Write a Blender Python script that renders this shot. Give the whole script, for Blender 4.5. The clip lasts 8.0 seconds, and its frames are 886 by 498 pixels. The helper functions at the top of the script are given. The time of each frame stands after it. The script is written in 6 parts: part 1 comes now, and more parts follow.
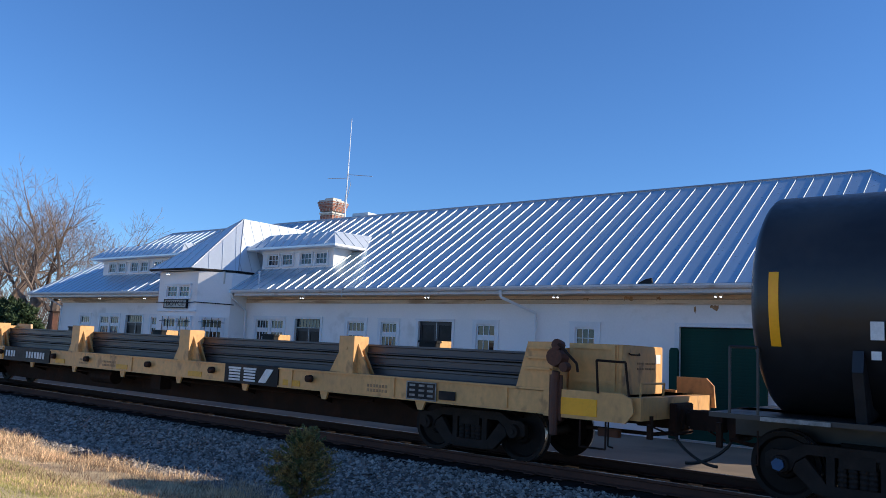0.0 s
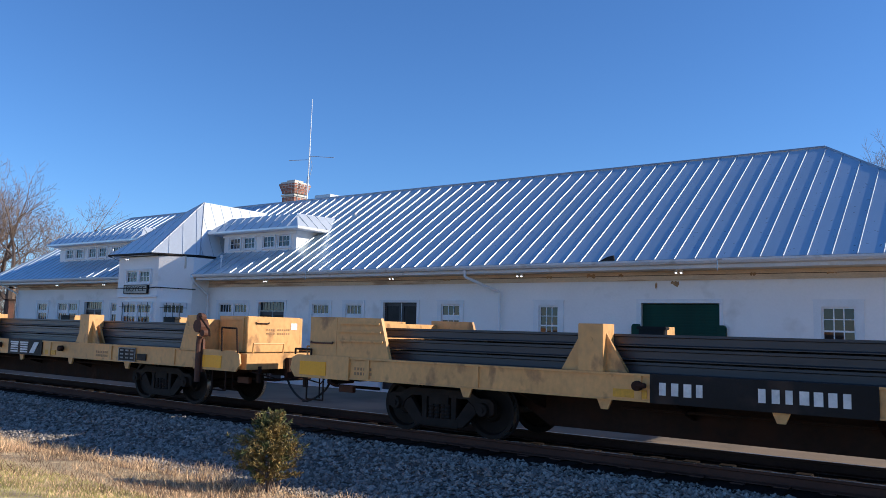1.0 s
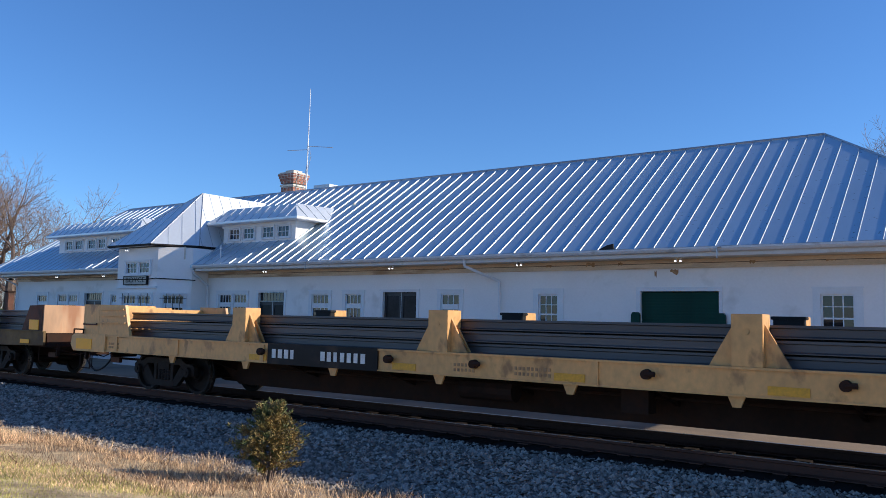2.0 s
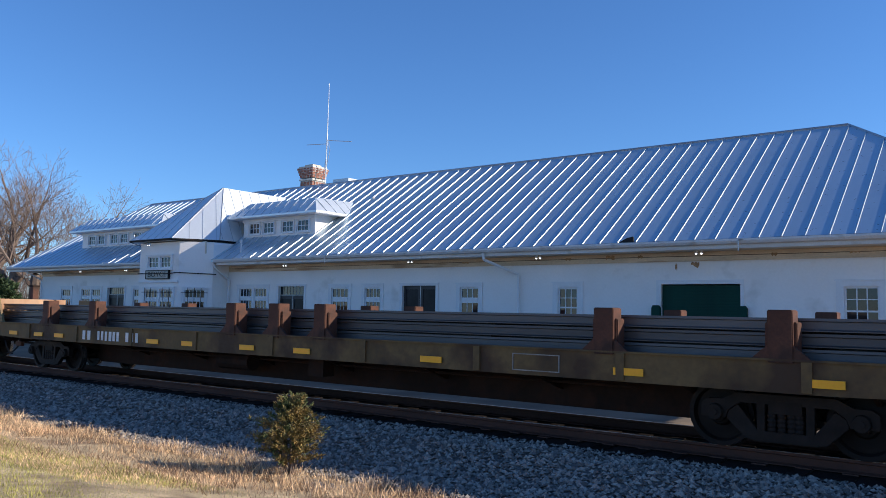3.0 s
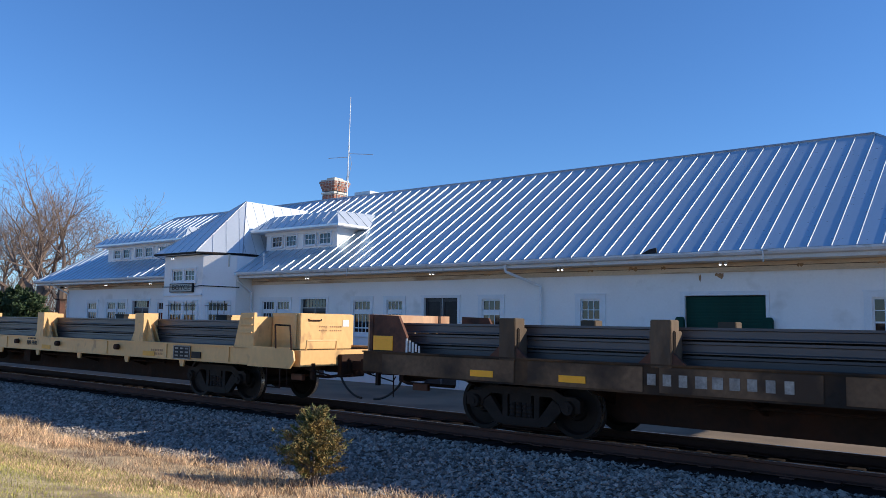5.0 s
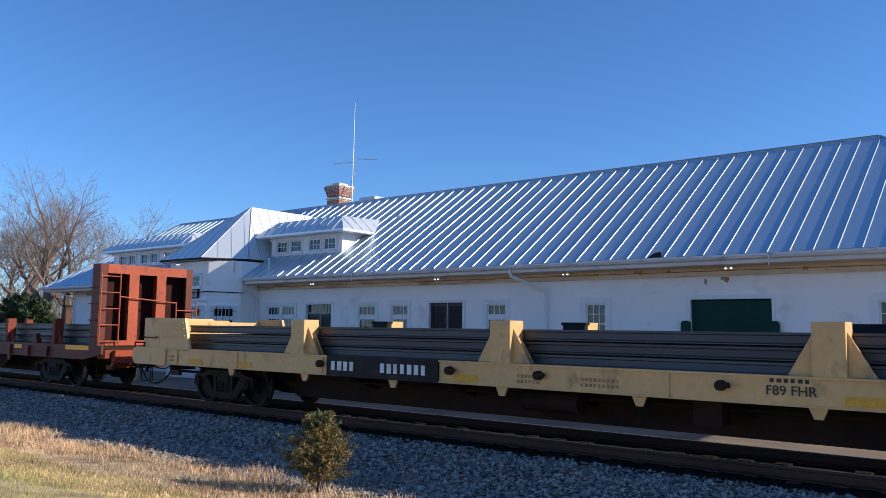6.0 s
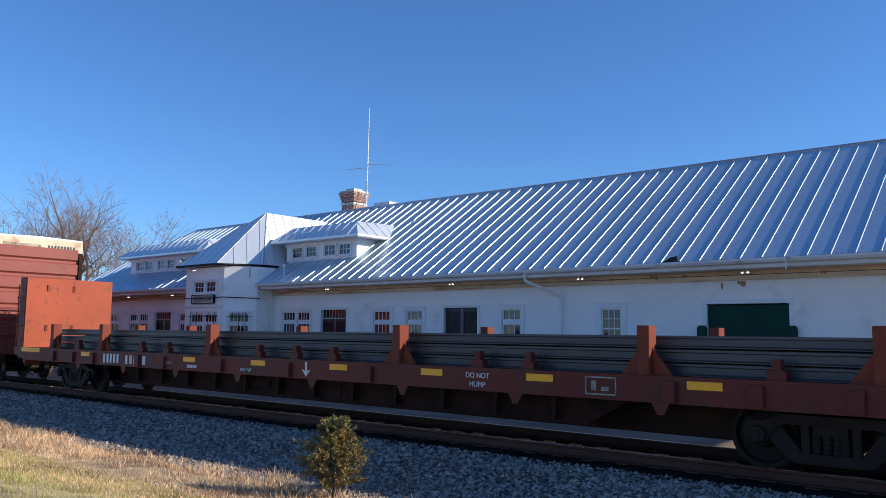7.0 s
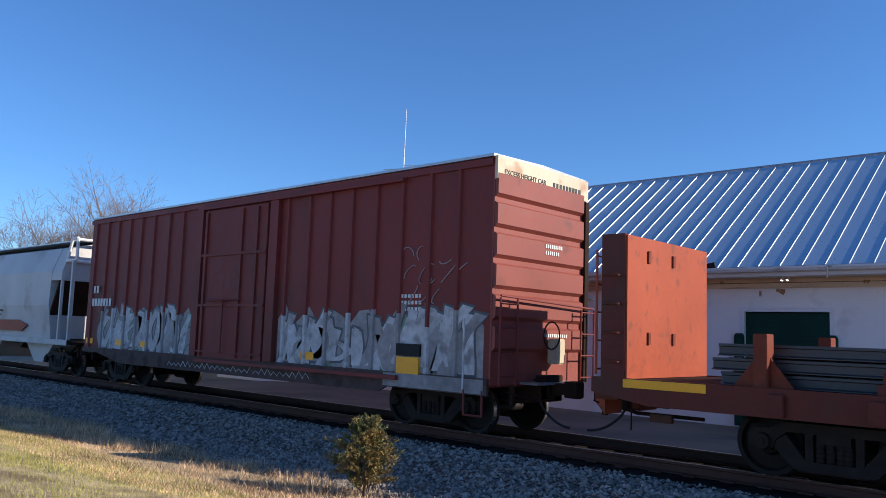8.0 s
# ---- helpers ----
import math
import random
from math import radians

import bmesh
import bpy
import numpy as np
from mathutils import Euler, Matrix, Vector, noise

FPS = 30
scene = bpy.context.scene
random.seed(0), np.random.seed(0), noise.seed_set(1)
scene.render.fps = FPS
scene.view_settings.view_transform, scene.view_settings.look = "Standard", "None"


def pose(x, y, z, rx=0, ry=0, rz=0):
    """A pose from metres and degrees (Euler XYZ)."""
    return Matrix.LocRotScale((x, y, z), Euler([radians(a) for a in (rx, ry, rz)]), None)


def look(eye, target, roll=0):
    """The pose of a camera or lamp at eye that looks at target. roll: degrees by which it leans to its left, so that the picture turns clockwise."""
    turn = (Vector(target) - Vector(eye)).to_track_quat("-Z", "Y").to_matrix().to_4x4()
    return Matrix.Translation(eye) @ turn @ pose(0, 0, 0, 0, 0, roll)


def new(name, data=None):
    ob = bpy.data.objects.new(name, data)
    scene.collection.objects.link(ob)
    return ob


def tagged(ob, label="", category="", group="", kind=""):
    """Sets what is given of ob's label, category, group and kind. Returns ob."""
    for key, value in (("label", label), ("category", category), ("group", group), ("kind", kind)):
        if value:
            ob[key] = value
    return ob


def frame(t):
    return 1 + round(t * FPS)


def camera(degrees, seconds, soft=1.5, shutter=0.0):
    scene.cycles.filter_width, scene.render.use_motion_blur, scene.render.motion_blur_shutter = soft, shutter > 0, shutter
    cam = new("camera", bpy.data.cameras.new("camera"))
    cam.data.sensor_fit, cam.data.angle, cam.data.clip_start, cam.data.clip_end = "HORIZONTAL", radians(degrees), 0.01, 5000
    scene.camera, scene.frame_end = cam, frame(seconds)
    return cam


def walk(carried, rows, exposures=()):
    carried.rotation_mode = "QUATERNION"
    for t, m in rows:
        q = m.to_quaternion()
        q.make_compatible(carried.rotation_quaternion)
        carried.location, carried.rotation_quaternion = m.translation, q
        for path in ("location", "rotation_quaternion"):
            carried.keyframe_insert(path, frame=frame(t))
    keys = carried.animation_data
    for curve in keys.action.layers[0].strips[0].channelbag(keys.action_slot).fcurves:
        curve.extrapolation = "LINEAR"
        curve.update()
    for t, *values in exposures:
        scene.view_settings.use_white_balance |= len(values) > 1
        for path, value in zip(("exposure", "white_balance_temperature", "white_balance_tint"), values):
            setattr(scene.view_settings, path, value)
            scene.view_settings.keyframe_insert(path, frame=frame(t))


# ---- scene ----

# The camera: hand-held, standing on the grass bank beside the track.
# x runs along the track (trains go towards +x), y across it, z = 0 at the rail top.
EYE = 1.71
cam = camera(58.22, 8.0, soft=0.6)
walk(cam, [
    (0.0, pose(0, 0, EYE, 97.10, -2.65, 38.13)),
    (0.5, pose(0, 0, EYE, 96.51, -2.04, 36.59)),
    (1.0, pose(0, 0, EYE, 95.79, -1.48, 35.64)),
    (1.5, pose(0, 0, EYE, 95.38, -1.25, 35.28)),
    (3.0, pose(0, 0, EYE, 94.53, -1.07, 37.01)),
    (3.5, pose(0, 0, EYE, 94.56, -1.11, 37.32)),
    (4.0, pose(0, 0, EYE, 94.84, -1.35, 37.62)),
    (4.5, pose(0, 0, EYE, 95.14, -1.18, 38.20)),
    (6.0, pose(0, 0, EYE, 95.72, -0.71, 38.95)),
    (6.5, pose(0, 0, EYE, 95.96, -0.57, 39.13)),
    (7.0, pose(0, 0, EYE, 96.07, -0.64, 40.01)),
    (7.5, pose(0, 0, EYE, 96.14, -1.21, 41.52)),
    (8.0, pose(0, 0, EYE, 96.12, -1.94, 42.36)),
], exposures=[(0.0, 0.32, 5550, 11), (8.0, 0.32, 5550, 11)])

# ---- light: low winter sun behind the depot, clear sky ----
SUN_DIR = Vector((0.767, 0.46, 0.415)).normalized()
world = bpy.data.worlds.new("sky")
scene.world = world
world.use_nodes = True
wt = world.node_tree
sky = wt.nodes.new("ShaderNodeTexSky")
sky.sky_type = "NISHITA"
sky.sun_disc = False
sky.sun_elevation = math.asin(SUN_DIR.z)
sky.sun_rotation = math.atan2(SUN_DIR.x, SUN_DIR.y)
sky.altitude = 150
sky.air_density = 1.0
sky.dust_density = 0.05
sky.ozone_density = 7.0
wt.nodes["Background"].inputs["Strength"].default_value = 0.114
wt.links.new(sky.outputs[0], wt.nodes["Background"].inputs["Color"])
sun = new("sun", bpy.data.lights.new("sun", "SUN"))
sun.data.energy = 5.0
sun.data.angle = radians(0.5)
sun.data.color = (1.0, 0.82, 0.58)
sun.matrix_world = look(SUN_DIR * 100, (0, 0, 0))


# ---- helpers ----
def mat(name, base, rough=0.6, metal=0.0, var=0.18, scale=1.5, fine=25.0, bump=0.15, stain=None, stain_amount=0.0,
        stain_scale=2.0, stretch=(1, 1, 1), spec=0.5, per_object=0.0, coat=0.0):
    """A surface with broad and fine variation, relief and, where given, stains of a second colour."""
    m = bpy.data.materials.new(name)
    m.use_nodes = True
    t = m.node_tree
    n, l = t.nodes, t.links
    b = n["Principled BSDF"]
    b.inputs["Metallic"].default_value = metal
    b.inputs["Specular IOR Level"].default_value = spec
    b.inputs["Coat Weight"].default_value = coat
    co = n.new("ShaderNodeTexCoord")
    mp = n.new("ShaderNodeMapping")
    mp.inputs["Scale"].default_value = stretch
    l.new(co.outputs["Object"], mp.inputs["Vector"])

    def tex(sc, detail=4.0):
        x = n.new("ShaderNodeTexNoise")
        x.inputs["Scale"].default_value = sc
        x.inputs["Detail"].default_value = detail
        l.new(mp.outputs[0], x.inputs["Vector"])
        return x

    def ramp(src, lo, hi, a, c):
        r = n.new("ShaderNodeMapRange")
        r.inputs["From Min"].default_value, r.inputs["From Max"].default_value = lo, hi
        r.inputs["To Min"].default_value, r.inputs["To Max"].default_value = a, c
        l.new(src, r.inputs["Value"])
        return r.outputs[0]

    broad, small = tex(scale), tex(fine, 6.0)
    mul = n.new("ShaderNodeMath")
    mul.operation = "MULTIPLY"
    l.new(ramp(broad.outputs["Fac"], 0.3, 0.7, 1 - var, 1 + var), mul.inputs[0])
    l.new(ramp(small.outputs["Fac"], 0.3, 0.7, 1 - var * 0.7, 1 + var * 0.7), mul.inputs[1])
    value = mul.outputs[0]
    if per_object:
        info = n.new("ShaderNodeObjectInfo")
        m2 = n.new("ShaderNodeMath")
        m2.operation = "MULTIPLY"
        l.new(value, m2.inputs[0])
        l.new(ramp(info.outputs["Random"], 0, 1, 1 - per_object, 1 + per_object), m2.inputs[1])
        value = m2.outputs[0]
    hsv = n.new("ShaderNodeHueSaturation")
    hsv.inputs["Color"].default_value = (*base, 1)
    l.new(value, hsv.inputs["Value"])
    col = hsv.outputs[0]
    if stain:
        st = tex(stain_scale, 8.0)
        mx = n.new("ShaderNodeMix")
        mx.data_type = "RGBA"
        l.new(ramp(st.outputs["Fac"], 0.62 - 0.35 * stain_amount, 0.72 - 0.25 * stain_amount, 0, min(1, 0.5 + stain_amount)), mx.inputs["Factor"])
        l.new(col, mx.inputs["A"])
        mx.inputs["B"].default_value = (*stain, 1)
        col = mx.outputs["Result"]
    l.new(col, b.inputs["Base Color"])
    l.new(ramp(small.outputs["Fac"], 0.3, 0.7, max(0.03, rough * 0.82), min(1, rough * 1.18)), b.inputs["Roughness"])
    if bump:
        bp = n.new("ShaderNodeBump")
        bp.inputs["Strength"].default_value = bump
        bp.inputs["Distance"].default_value = 0.02
        l.new(small.outputs["Fac"], bp.inputs["Height"])
        l.new(bp.outputs[0], b.inputs["Normal"])
    return m


def vary_islands(m, lo, hi):
    """Let each loose piece of a mesh be darker or lighter than its neighbours."""
    t = m.node_tree
    geo = t.nodes.new("ShaderNodeNewGeometry")
    mr = t.nodes.new("ShaderNodeMapRange")
    mr.inputs["To Min"].default_value, mr.inputs["To Max"].default_value = lo, hi
    mx = t.nodes.new("ShaderNodeHueSaturation")
    b = t.nodes["Principled BSDF"]
    src = b.inputs["Base Color"].links[0].from_socket
    t.links.new(geo.outputs["Random Per Island"], mr.inputs["Value"])
    t.links.new(mr.outputs[0], mx.inputs["Value"])
    t.links.new(src, mx.inputs["Color"])
    t.links.new(mx.outputs[0], b.inputs["Base Color"])


def glow(name, colour, strength):
    m = bpy.data.materials.new(name)
    m.use_nodes = True
    b = m.node_tree.nodes["Principled BSDF"]
    b.inputs["Emission Color"].default_value = (*colour, 1)
    b.inputs["Emission Strength"].default_value = strength
    return m


def box(bm, x0, x1, y0, y1, z0, z1):
    v = [bm.verts.new(p) for p in ((x0, y0, z0), (x1, y0, z0), (x1, y1, z0), (x0, y1, z0), (x0, y0, z1), (x1, y0, z1), (x1, y1, z1), (x0, y1, z1))]
    for f in ((3, 2, 1, 0), (4, 5, 6, 7), (0, 1, 5, 4), (1, 2, 6, 5), (2, 3, 7, 6), (3, 0, 4, 7)):
        bm.faces.new([v[i] for i in f])
    return bm


def boxes(*rows):
    bm = bmesh.new()
    for r in rows:
        box(bm, *r)
    return bm


def tube(bm, p, q, r, r2=None, n=10):
    """A round bar from p to q."""
    p, q = Vector(p), Vector(q)
    r2 = r if r2 is None else r2
    d = (q - p).normalized()
    u = d.orthogonal().normalized()
    w = d.cross(u)
    rings = [[bm.verts.new(c + (u * math.cos(2 * math.pi * i / n) + w * math.sin(2 * math.pi * i / n)) * rr) for i in range(n)] for c, rr in ((p, r), (q, r2))]
    for i in range(n):
        bm.faces.new((rings[0][i], rings[0][(i + 1) % n], rings[1][(i + 1) % n], rings[1][i]))
    bm.faces.new(rings[0][::-1])
    bm.faces.new(rings[1])
    return bm


def tubes(points, r, n=8, bm=None):
    bm = bm or bmesh.new()
    for p, q in zip(points, points[1:]):
        tube(bm, p, q, r, n=n)
    return bm


def prism(bm, outline, axis, a, b):
    """An outline of (u, v) pairs drawn out along axis from a to b. u, v are the two other axes in order."""
    def at(u, v, w):
        return {"x": (w, u, v), "y": (u, w, v), "z": (u, v, w)}[axis]
    lo = [bm.verts.new(at(u, v, a)) for u, v in outline]
    hi = [bm.verts.new(at(u, v, b)) for u, v in outline]
    k = len(outline)
    for i in range(k):
        bm.faces.new((lo[i], lo[(i + 1) % k], hi[(i + 1) % k], hi[i]))
    bm.faces.new(lo[::-1])
    bm.faces.new(hi)
    return bm


def mesh_of(name, bm, material, smooth=False, bevel=0.0):
    if bevel:
        bmesh.ops.bevel(bm, geom=bm.edges[:], offset=bevel, segments=2, affect="EDGES", clamp_overlap=True)
    bmesh.ops.recalc_face_normals(bm, faces=bm.faces[:])
    me = bpy.data.meshes.new(name)
    bm.to_mesh(me)
    bm.free()
    me.materials.append(material)
    if smooth:
        me.polygons.foreach_set("use_smooth", [True] * len(me.polygons))
        me.set_sharp_from_angle(angle=radians(35))
    return me


def part(name, bm, material, parent=None, label="", smooth=False, bevel=0.0):
    ob = new(name, mesh_of(name, bm, material, smooth, bevel))
    ob.parent = parent
    return tagged(ob, label)


def piece(name, me, parent, place=(0, 0, 0), rz=0.0):
    """One more object on a mesh that alike pieces share."""
    ob = new(name, me)
    ob.parent = parent
    ob.location = place
    ob.rotation_euler = (0, 0, rz)
    return ob


def thing(name, label, category, group="", kind="", place=(0, 0, 0)):
    ob = tagged(new(name), label, category, group, kind)
    ob.location = place
    return ob


def writing(name, text, size, material, parent, place, turn=(90, 0, 0), width=None):
    """Raised lettering in the built-in font, turned into a mesh."""
    cu = bpy.data.curves.new(name, "FONT")
    cu.body, cu.size, cu.extrude = text, size, 0.004
    cu.align_x, cu.align_y = "CENTER", "CENTER"
    tmp = bpy.data.objects.new(name, cu)
    scene.collection.objects.link(tmp)
    me = bpy.data.meshes.new_from_object(tmp.evaluated_get(bpy.context.evaluated_depsgraph_get()))
    bpy.data.objects.remove(tmp)
    me.materials.clear()
    me.materials.append(material)
    ob = new(name, me)
    ob.parent = parent
    ob.location = place
    ob.rotation_euler = [radians(a) for a in turn]
    if width:
        xs = [v.co.x for v in me.vertices]
        k = width / (max(xs) - min(xs))
        for v in me.vertices:
            v.co.x *= k
    return ob


# ---- materials ----
M_WALL = mat("white_stucco", (0.92, 0.885, 0.845), 0.8, var=0.03, scale=0.7, fine=14, bump=0.2, stain=(0.66, 0.62, 0.56), stain_amount=0.04, stain_scale=0.9)
M_TRIM = mat("white_paint", (0.80, 0.80, 0.80), 0.5, var=0.05, scale=2, fine=40, bump=0.05)
M_FRIEZE = mat("stained_cream_board", (0.70, 0.56, 0.40), 0.7, var=0.18, scale=1.2, fine=20, stain=(0.30, 0.17, 0.09), stain_amount=0.16, stain_scale=1.1, stretch=(0.5, 1, 3))
M_RUSTRUN = mat("rust_run", (0.40, 0.24, 0.12), 0.8, var=0.3, scale=6, fine=30, bump=0.05)
M_SOFFIT = mat("cream_soffit", (0.66, 0.60, 0.50), 0.7, var=0.1)
M_GUTTER = mat("white_gutter", (0.66, 0.66, 0.66), 0.4, var=0.08, scale=1.0, stain=(0.35, 0.32, 0.28), stain_amount=0.12)
M_ROOF = mat("galvanised_roof", (0.50, 0.62, 0.72), 0.33, metal=0.6, var=0.03, scale=0.5, fine=8, bump=0.0, per_object=0.03)
# same sheet as M_ROOF, paler so sunlit tower and dormer faces turn white
M_TOWERROOF = mat("sunlit_galvanised_roof", (0.70, 0.75, 0.79), 0.36, metal=0.35, var=0.03, scale=0.5, fine=8, bump=0.0)
M_SEAM = mat("bright_seam_metal", (0.42, 0.47, 0.52), 0.4, metal=0.45, var=0.04, bump=0.0)
M_GLASS = mat("dark_glass", (0.012, 0.014, 0.018), 0.03, var=0.3, scale=0.6, fine=3, bump=0.012, spec=0.6)
M_DIMGLASS = mat("dusty_dark_glass", (0.016, 0.017, 0.020), 0.35, var=0.4, scale=1.5, fine=8, bump=0.02, spec=0.2)
M_DARKDOOR = mat("dark_door", (0.025, 0.025, 0.03), 0.45, var=0.3, scale=2)
M_GREEN = mat("green_paint", (0.006, 0.046, 0.031), 0.6, spec=0.2, var=0.2, scale=1.5, fine=20, bump=0.08)
M_BRICK = mat("red_brick", (0.30, 0.10, 0.055), 0.85, var=0.3, scale=2.0, fine=14, bump=0.4, stain=(0.25, 0.2, 0.17), stain_amount=0.2, stain_scale=3, per_object=0.25)
M_MORTAR = mat("mortar", (0.42, 0.38, 0.34), 0.9, var=0.15)
M_CAP = mat("pale_cap_stone", (0.62, 0.58, 0.50), 0.85, var=0.2)
M_GALV = mat("grey_metal", (0.45, 0.46, 0.48), 0.4, metal=0.7, var=0.12)
M_SIGN = mat("sign_board", (0.42, 0.42, 0.36), 0.6, var=0.15, scale=3)
M_BLACK = mat("black_paint", (0.012, 0.012, 0.013), 0.55, spec=0.2, var=0.3, scale=1.5, fine=18, bump=0.08, stain=(0.06, 0.04, 0.03), stain_amount=0.2, stain_scale=1.4)
M_INK = mat("dark_lettering", (0.03, 0.03, 0.03), 0.6)
M_FADEDINK = mat("faded_dark_lettering", (0.38, 0.22, 0.10), 0.7, var=0.3, scale=5)
M_BULB = glow("lit_bulb", (1.0, 0.93, 0.8), 2.5)
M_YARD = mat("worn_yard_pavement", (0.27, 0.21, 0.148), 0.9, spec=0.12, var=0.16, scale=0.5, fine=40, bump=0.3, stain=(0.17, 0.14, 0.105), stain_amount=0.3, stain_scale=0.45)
M_CONCRETE = mat("concrete_apron", (0.44, 0.39, 0.33), 0.85, var=0.15, scale=0.8, fine=30, bump=0.25, stain=(0.22, 0.2, 0.18), stain_amount=0.15, stain_scale=0.9)
M_RAIL = mat("rusty_rail", (0.098, 0.047, 0.032), 0.8, spec=0.2, var=0.25, scale=2, fine=30, stretch=(0.3, 1, 1))
M_RAILTOP = mat("polished_rail_head", (0.50, 0.48, 0.46), 0.28, metal=0.9, var=0.1, stretch=(0.1, 4, 1))
M_OILY = mat("oily_track_bed", (0.026, 0.020, 0.017), 0.85, spec=0.15, var=0.35, scale=1.5, fine=25, bump=0.6)
M_TIE = mat("creosoted_tie", (0.024, 0.018, 0.015), 0.9, spec=0.1, var=0.3, scale=2, fine=14, bump=0.5, per_object=0.3)
M_BALLAST = mat("grey_ballast", (0.135, 0.120, 0.105), 0.85, var=0.25, scale=1.2, fine=30, bump=0.6)
M_STONE = mat("ballast_stone", (0.235, 0.205, 0.172), 0.8, var=0.25, scale=6, fine=40, bump=0.3)
M_SOIL = mat("dry_lawn", (0.48, 0.37, 0.21), 0.95, var=0.4, scale=1.6, fine=35, bump=0.9, stain=(0.20, 0.13, 0.075), stain_amount=0.4, stain_scale=1.3)
M_STRAW = mat("dry_grass", (0.76, 0.53, 0.31), 0.8, var=0.3, scale=1.0, fine=6, bump=0)
M_WEED = mat("dead_weeds", (0.20, 0.12, 0.065), 0.85, var=0.3, scale=1.0, fine=6, bump=0)
M_TURF = mat("winter_turf", (0.40, 0.37, 0.10), 0.8, var=0.3, scale=0.8, fine=6, bump=0)
M_BARK = mat("grey_bark", (0.17, 0.125, 0.095), 0.9, var=0.25, scale=1.5, fine=12, bump=0.6, stretch=(1, 1, 0.3))
M_TWIG = mat("bare_twigs", (0.20, 0.145, 0.11), 0.9, var=0.2, bump=0)
M_CEDAR = mat("cedar_leaf", (0.29, 0.20, 0.060), 0.75, var=0.35, scale=4, fine=20, bump=0, stain=(0.10, 0.125, 0.04), stain_amount=0.5, stain_scale=5)
M_EVERGREEN = mat("evergreen_leaf", (0.045, 0.075, 0.025), 0.7, var=0.35, scale=2, fine=12, bump=0)
M_YELLOW = mat("yellow_car_paint", (0.68, 0.37, 0.125), 0.5, var=0.16, scale=0.8, fine=12, bump=0.06, stain=(0.16, 0.07, 0.03), stain_amount=0.13, stain_scale=3.4, stretch=(1, 1, 0.7))
M_PALEYEL = mat("pale_yellow_paint", (0.68, 0.42, 0.16), 0.5, var=0.10, scale=0.8, fine=12, bump=0.06, stain=(0.28, 0.15, 0.07), stain_amount=0.08, stain_scale=3.4, stretch=(1, 1, 0.7))
M_OLIVE = mat("worn_olive_paint", (0.16, 0.105, 0.045), 0.7, spec=0.25, var=0.25, scale=0.9, fine=12, bump=0.1, stain=(0.06, 0.035, 0.022), stain_amount=0.4, stain_scale=1.0)
# one red in tones: dark for shaded sides and stakes, bright for sunlit bulkheads
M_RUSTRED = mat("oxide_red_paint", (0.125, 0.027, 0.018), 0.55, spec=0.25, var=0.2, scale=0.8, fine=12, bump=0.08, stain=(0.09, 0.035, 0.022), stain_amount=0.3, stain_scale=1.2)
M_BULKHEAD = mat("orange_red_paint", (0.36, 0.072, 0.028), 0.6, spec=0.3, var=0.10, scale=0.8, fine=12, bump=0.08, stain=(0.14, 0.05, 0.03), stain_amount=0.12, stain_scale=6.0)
M_STAKE = mat("rust_red_stake", (0.19, 0.042, 0.02), 0.65, spec=0.25, var=0.2, scale=1.5, fine=12, bump=0.1, stain=(0.08, 0.03, 0.02), stain_amount=0.3, stain_scale=2.0)
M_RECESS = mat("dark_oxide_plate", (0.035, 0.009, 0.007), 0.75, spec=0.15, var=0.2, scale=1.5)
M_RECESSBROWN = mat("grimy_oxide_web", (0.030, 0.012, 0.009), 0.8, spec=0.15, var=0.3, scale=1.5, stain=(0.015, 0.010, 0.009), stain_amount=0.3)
M_BRAKERUST = mat("rusty_iron", (0.11, 0.045, 0.026), 0.75, var=0.3, scale=2, fine=14, bump=0.2)
M_WINGOLIVE = mat("yellow_olive_paint", (0.24, 0.16, 0.055), 0.6, var=0.2, scale=1.2, stain=(0.10, 0.05, 0.025), stain_amount=0.3)
M_OLDWOOD = mat("weathered_timber", (0.125, 0.085, 0.050), 0.85, var=0.3, scale=3, fine=16, bump=0.3, stain=(0.06, 0.04, 0.025), stain_amount=0.35, stain_scale=3, stretch=(1, 1, 0.4), per_object=0.3)
M_GRIME = mat("grimy_brown_black_paint", (0.085, 0.050, 0.026), 0.75, spec=0.2, var=0.35, scale=1.2, fine=12, bump=0.1, stain=(0.022, 0.018, 0.015), stain_amount=0.5, stain_scale=0.9)
M_GRIMEPANEL = mat("brown_sill_panel_paint", (0.15, 0.095, 0.055), 0.75, spec=0.2, var=0.3, scale=1.2, fine=12, bump=0.1, stain=(0.05, 0.035, 0.025), stain_amount=0.4, stain_scale=1.3)
M_DARKRED = mat("rust_brown_stake", (0.105, 0.045, 0.028), 0.7, spec=0.25, var=0.3, scale=2, stain=(0.04, 0.024, 0.018), stain_amount=0.35, stain_scale=2.5)
M_BOXCAR = mat("boxcar_oxide_red", (0.19, 0.036, 0.030), 0.6, spec=0.3, var=0.14, scale=0.5, fine=10, bump=0.06, stain=(0.11, 0.038, 0.030), stain_amount=0.25, stain_scale=0.7, stretch=(1, 1, 0.4))
M_UNDER = mat("grimy_underframe", (0.030, 0.017, 0.012), 0.8, spec=0.15, var=0.3, scale=1.5, fine=12, bump=0.2, stain=(0.05, 0.022, 0.013), stain_amount=0.3)
M_TRUCK = mat("grimy_truck_iron", (0.024, 0.018, 0.015), 0.7, spec=0.18, var=0.3, scale=4, fine=25, bump=0.2)
M_WHEEL = mat("dark_wheel_steel", (0.013, 0.010, 0.009), 0.6, spec=0.2, var=0.3, scale=3)
M_TREAD = mat("bright_wheel_tread", (0.42, 0.40, 0.38), 0.3, metal=0.9, var=0.1)
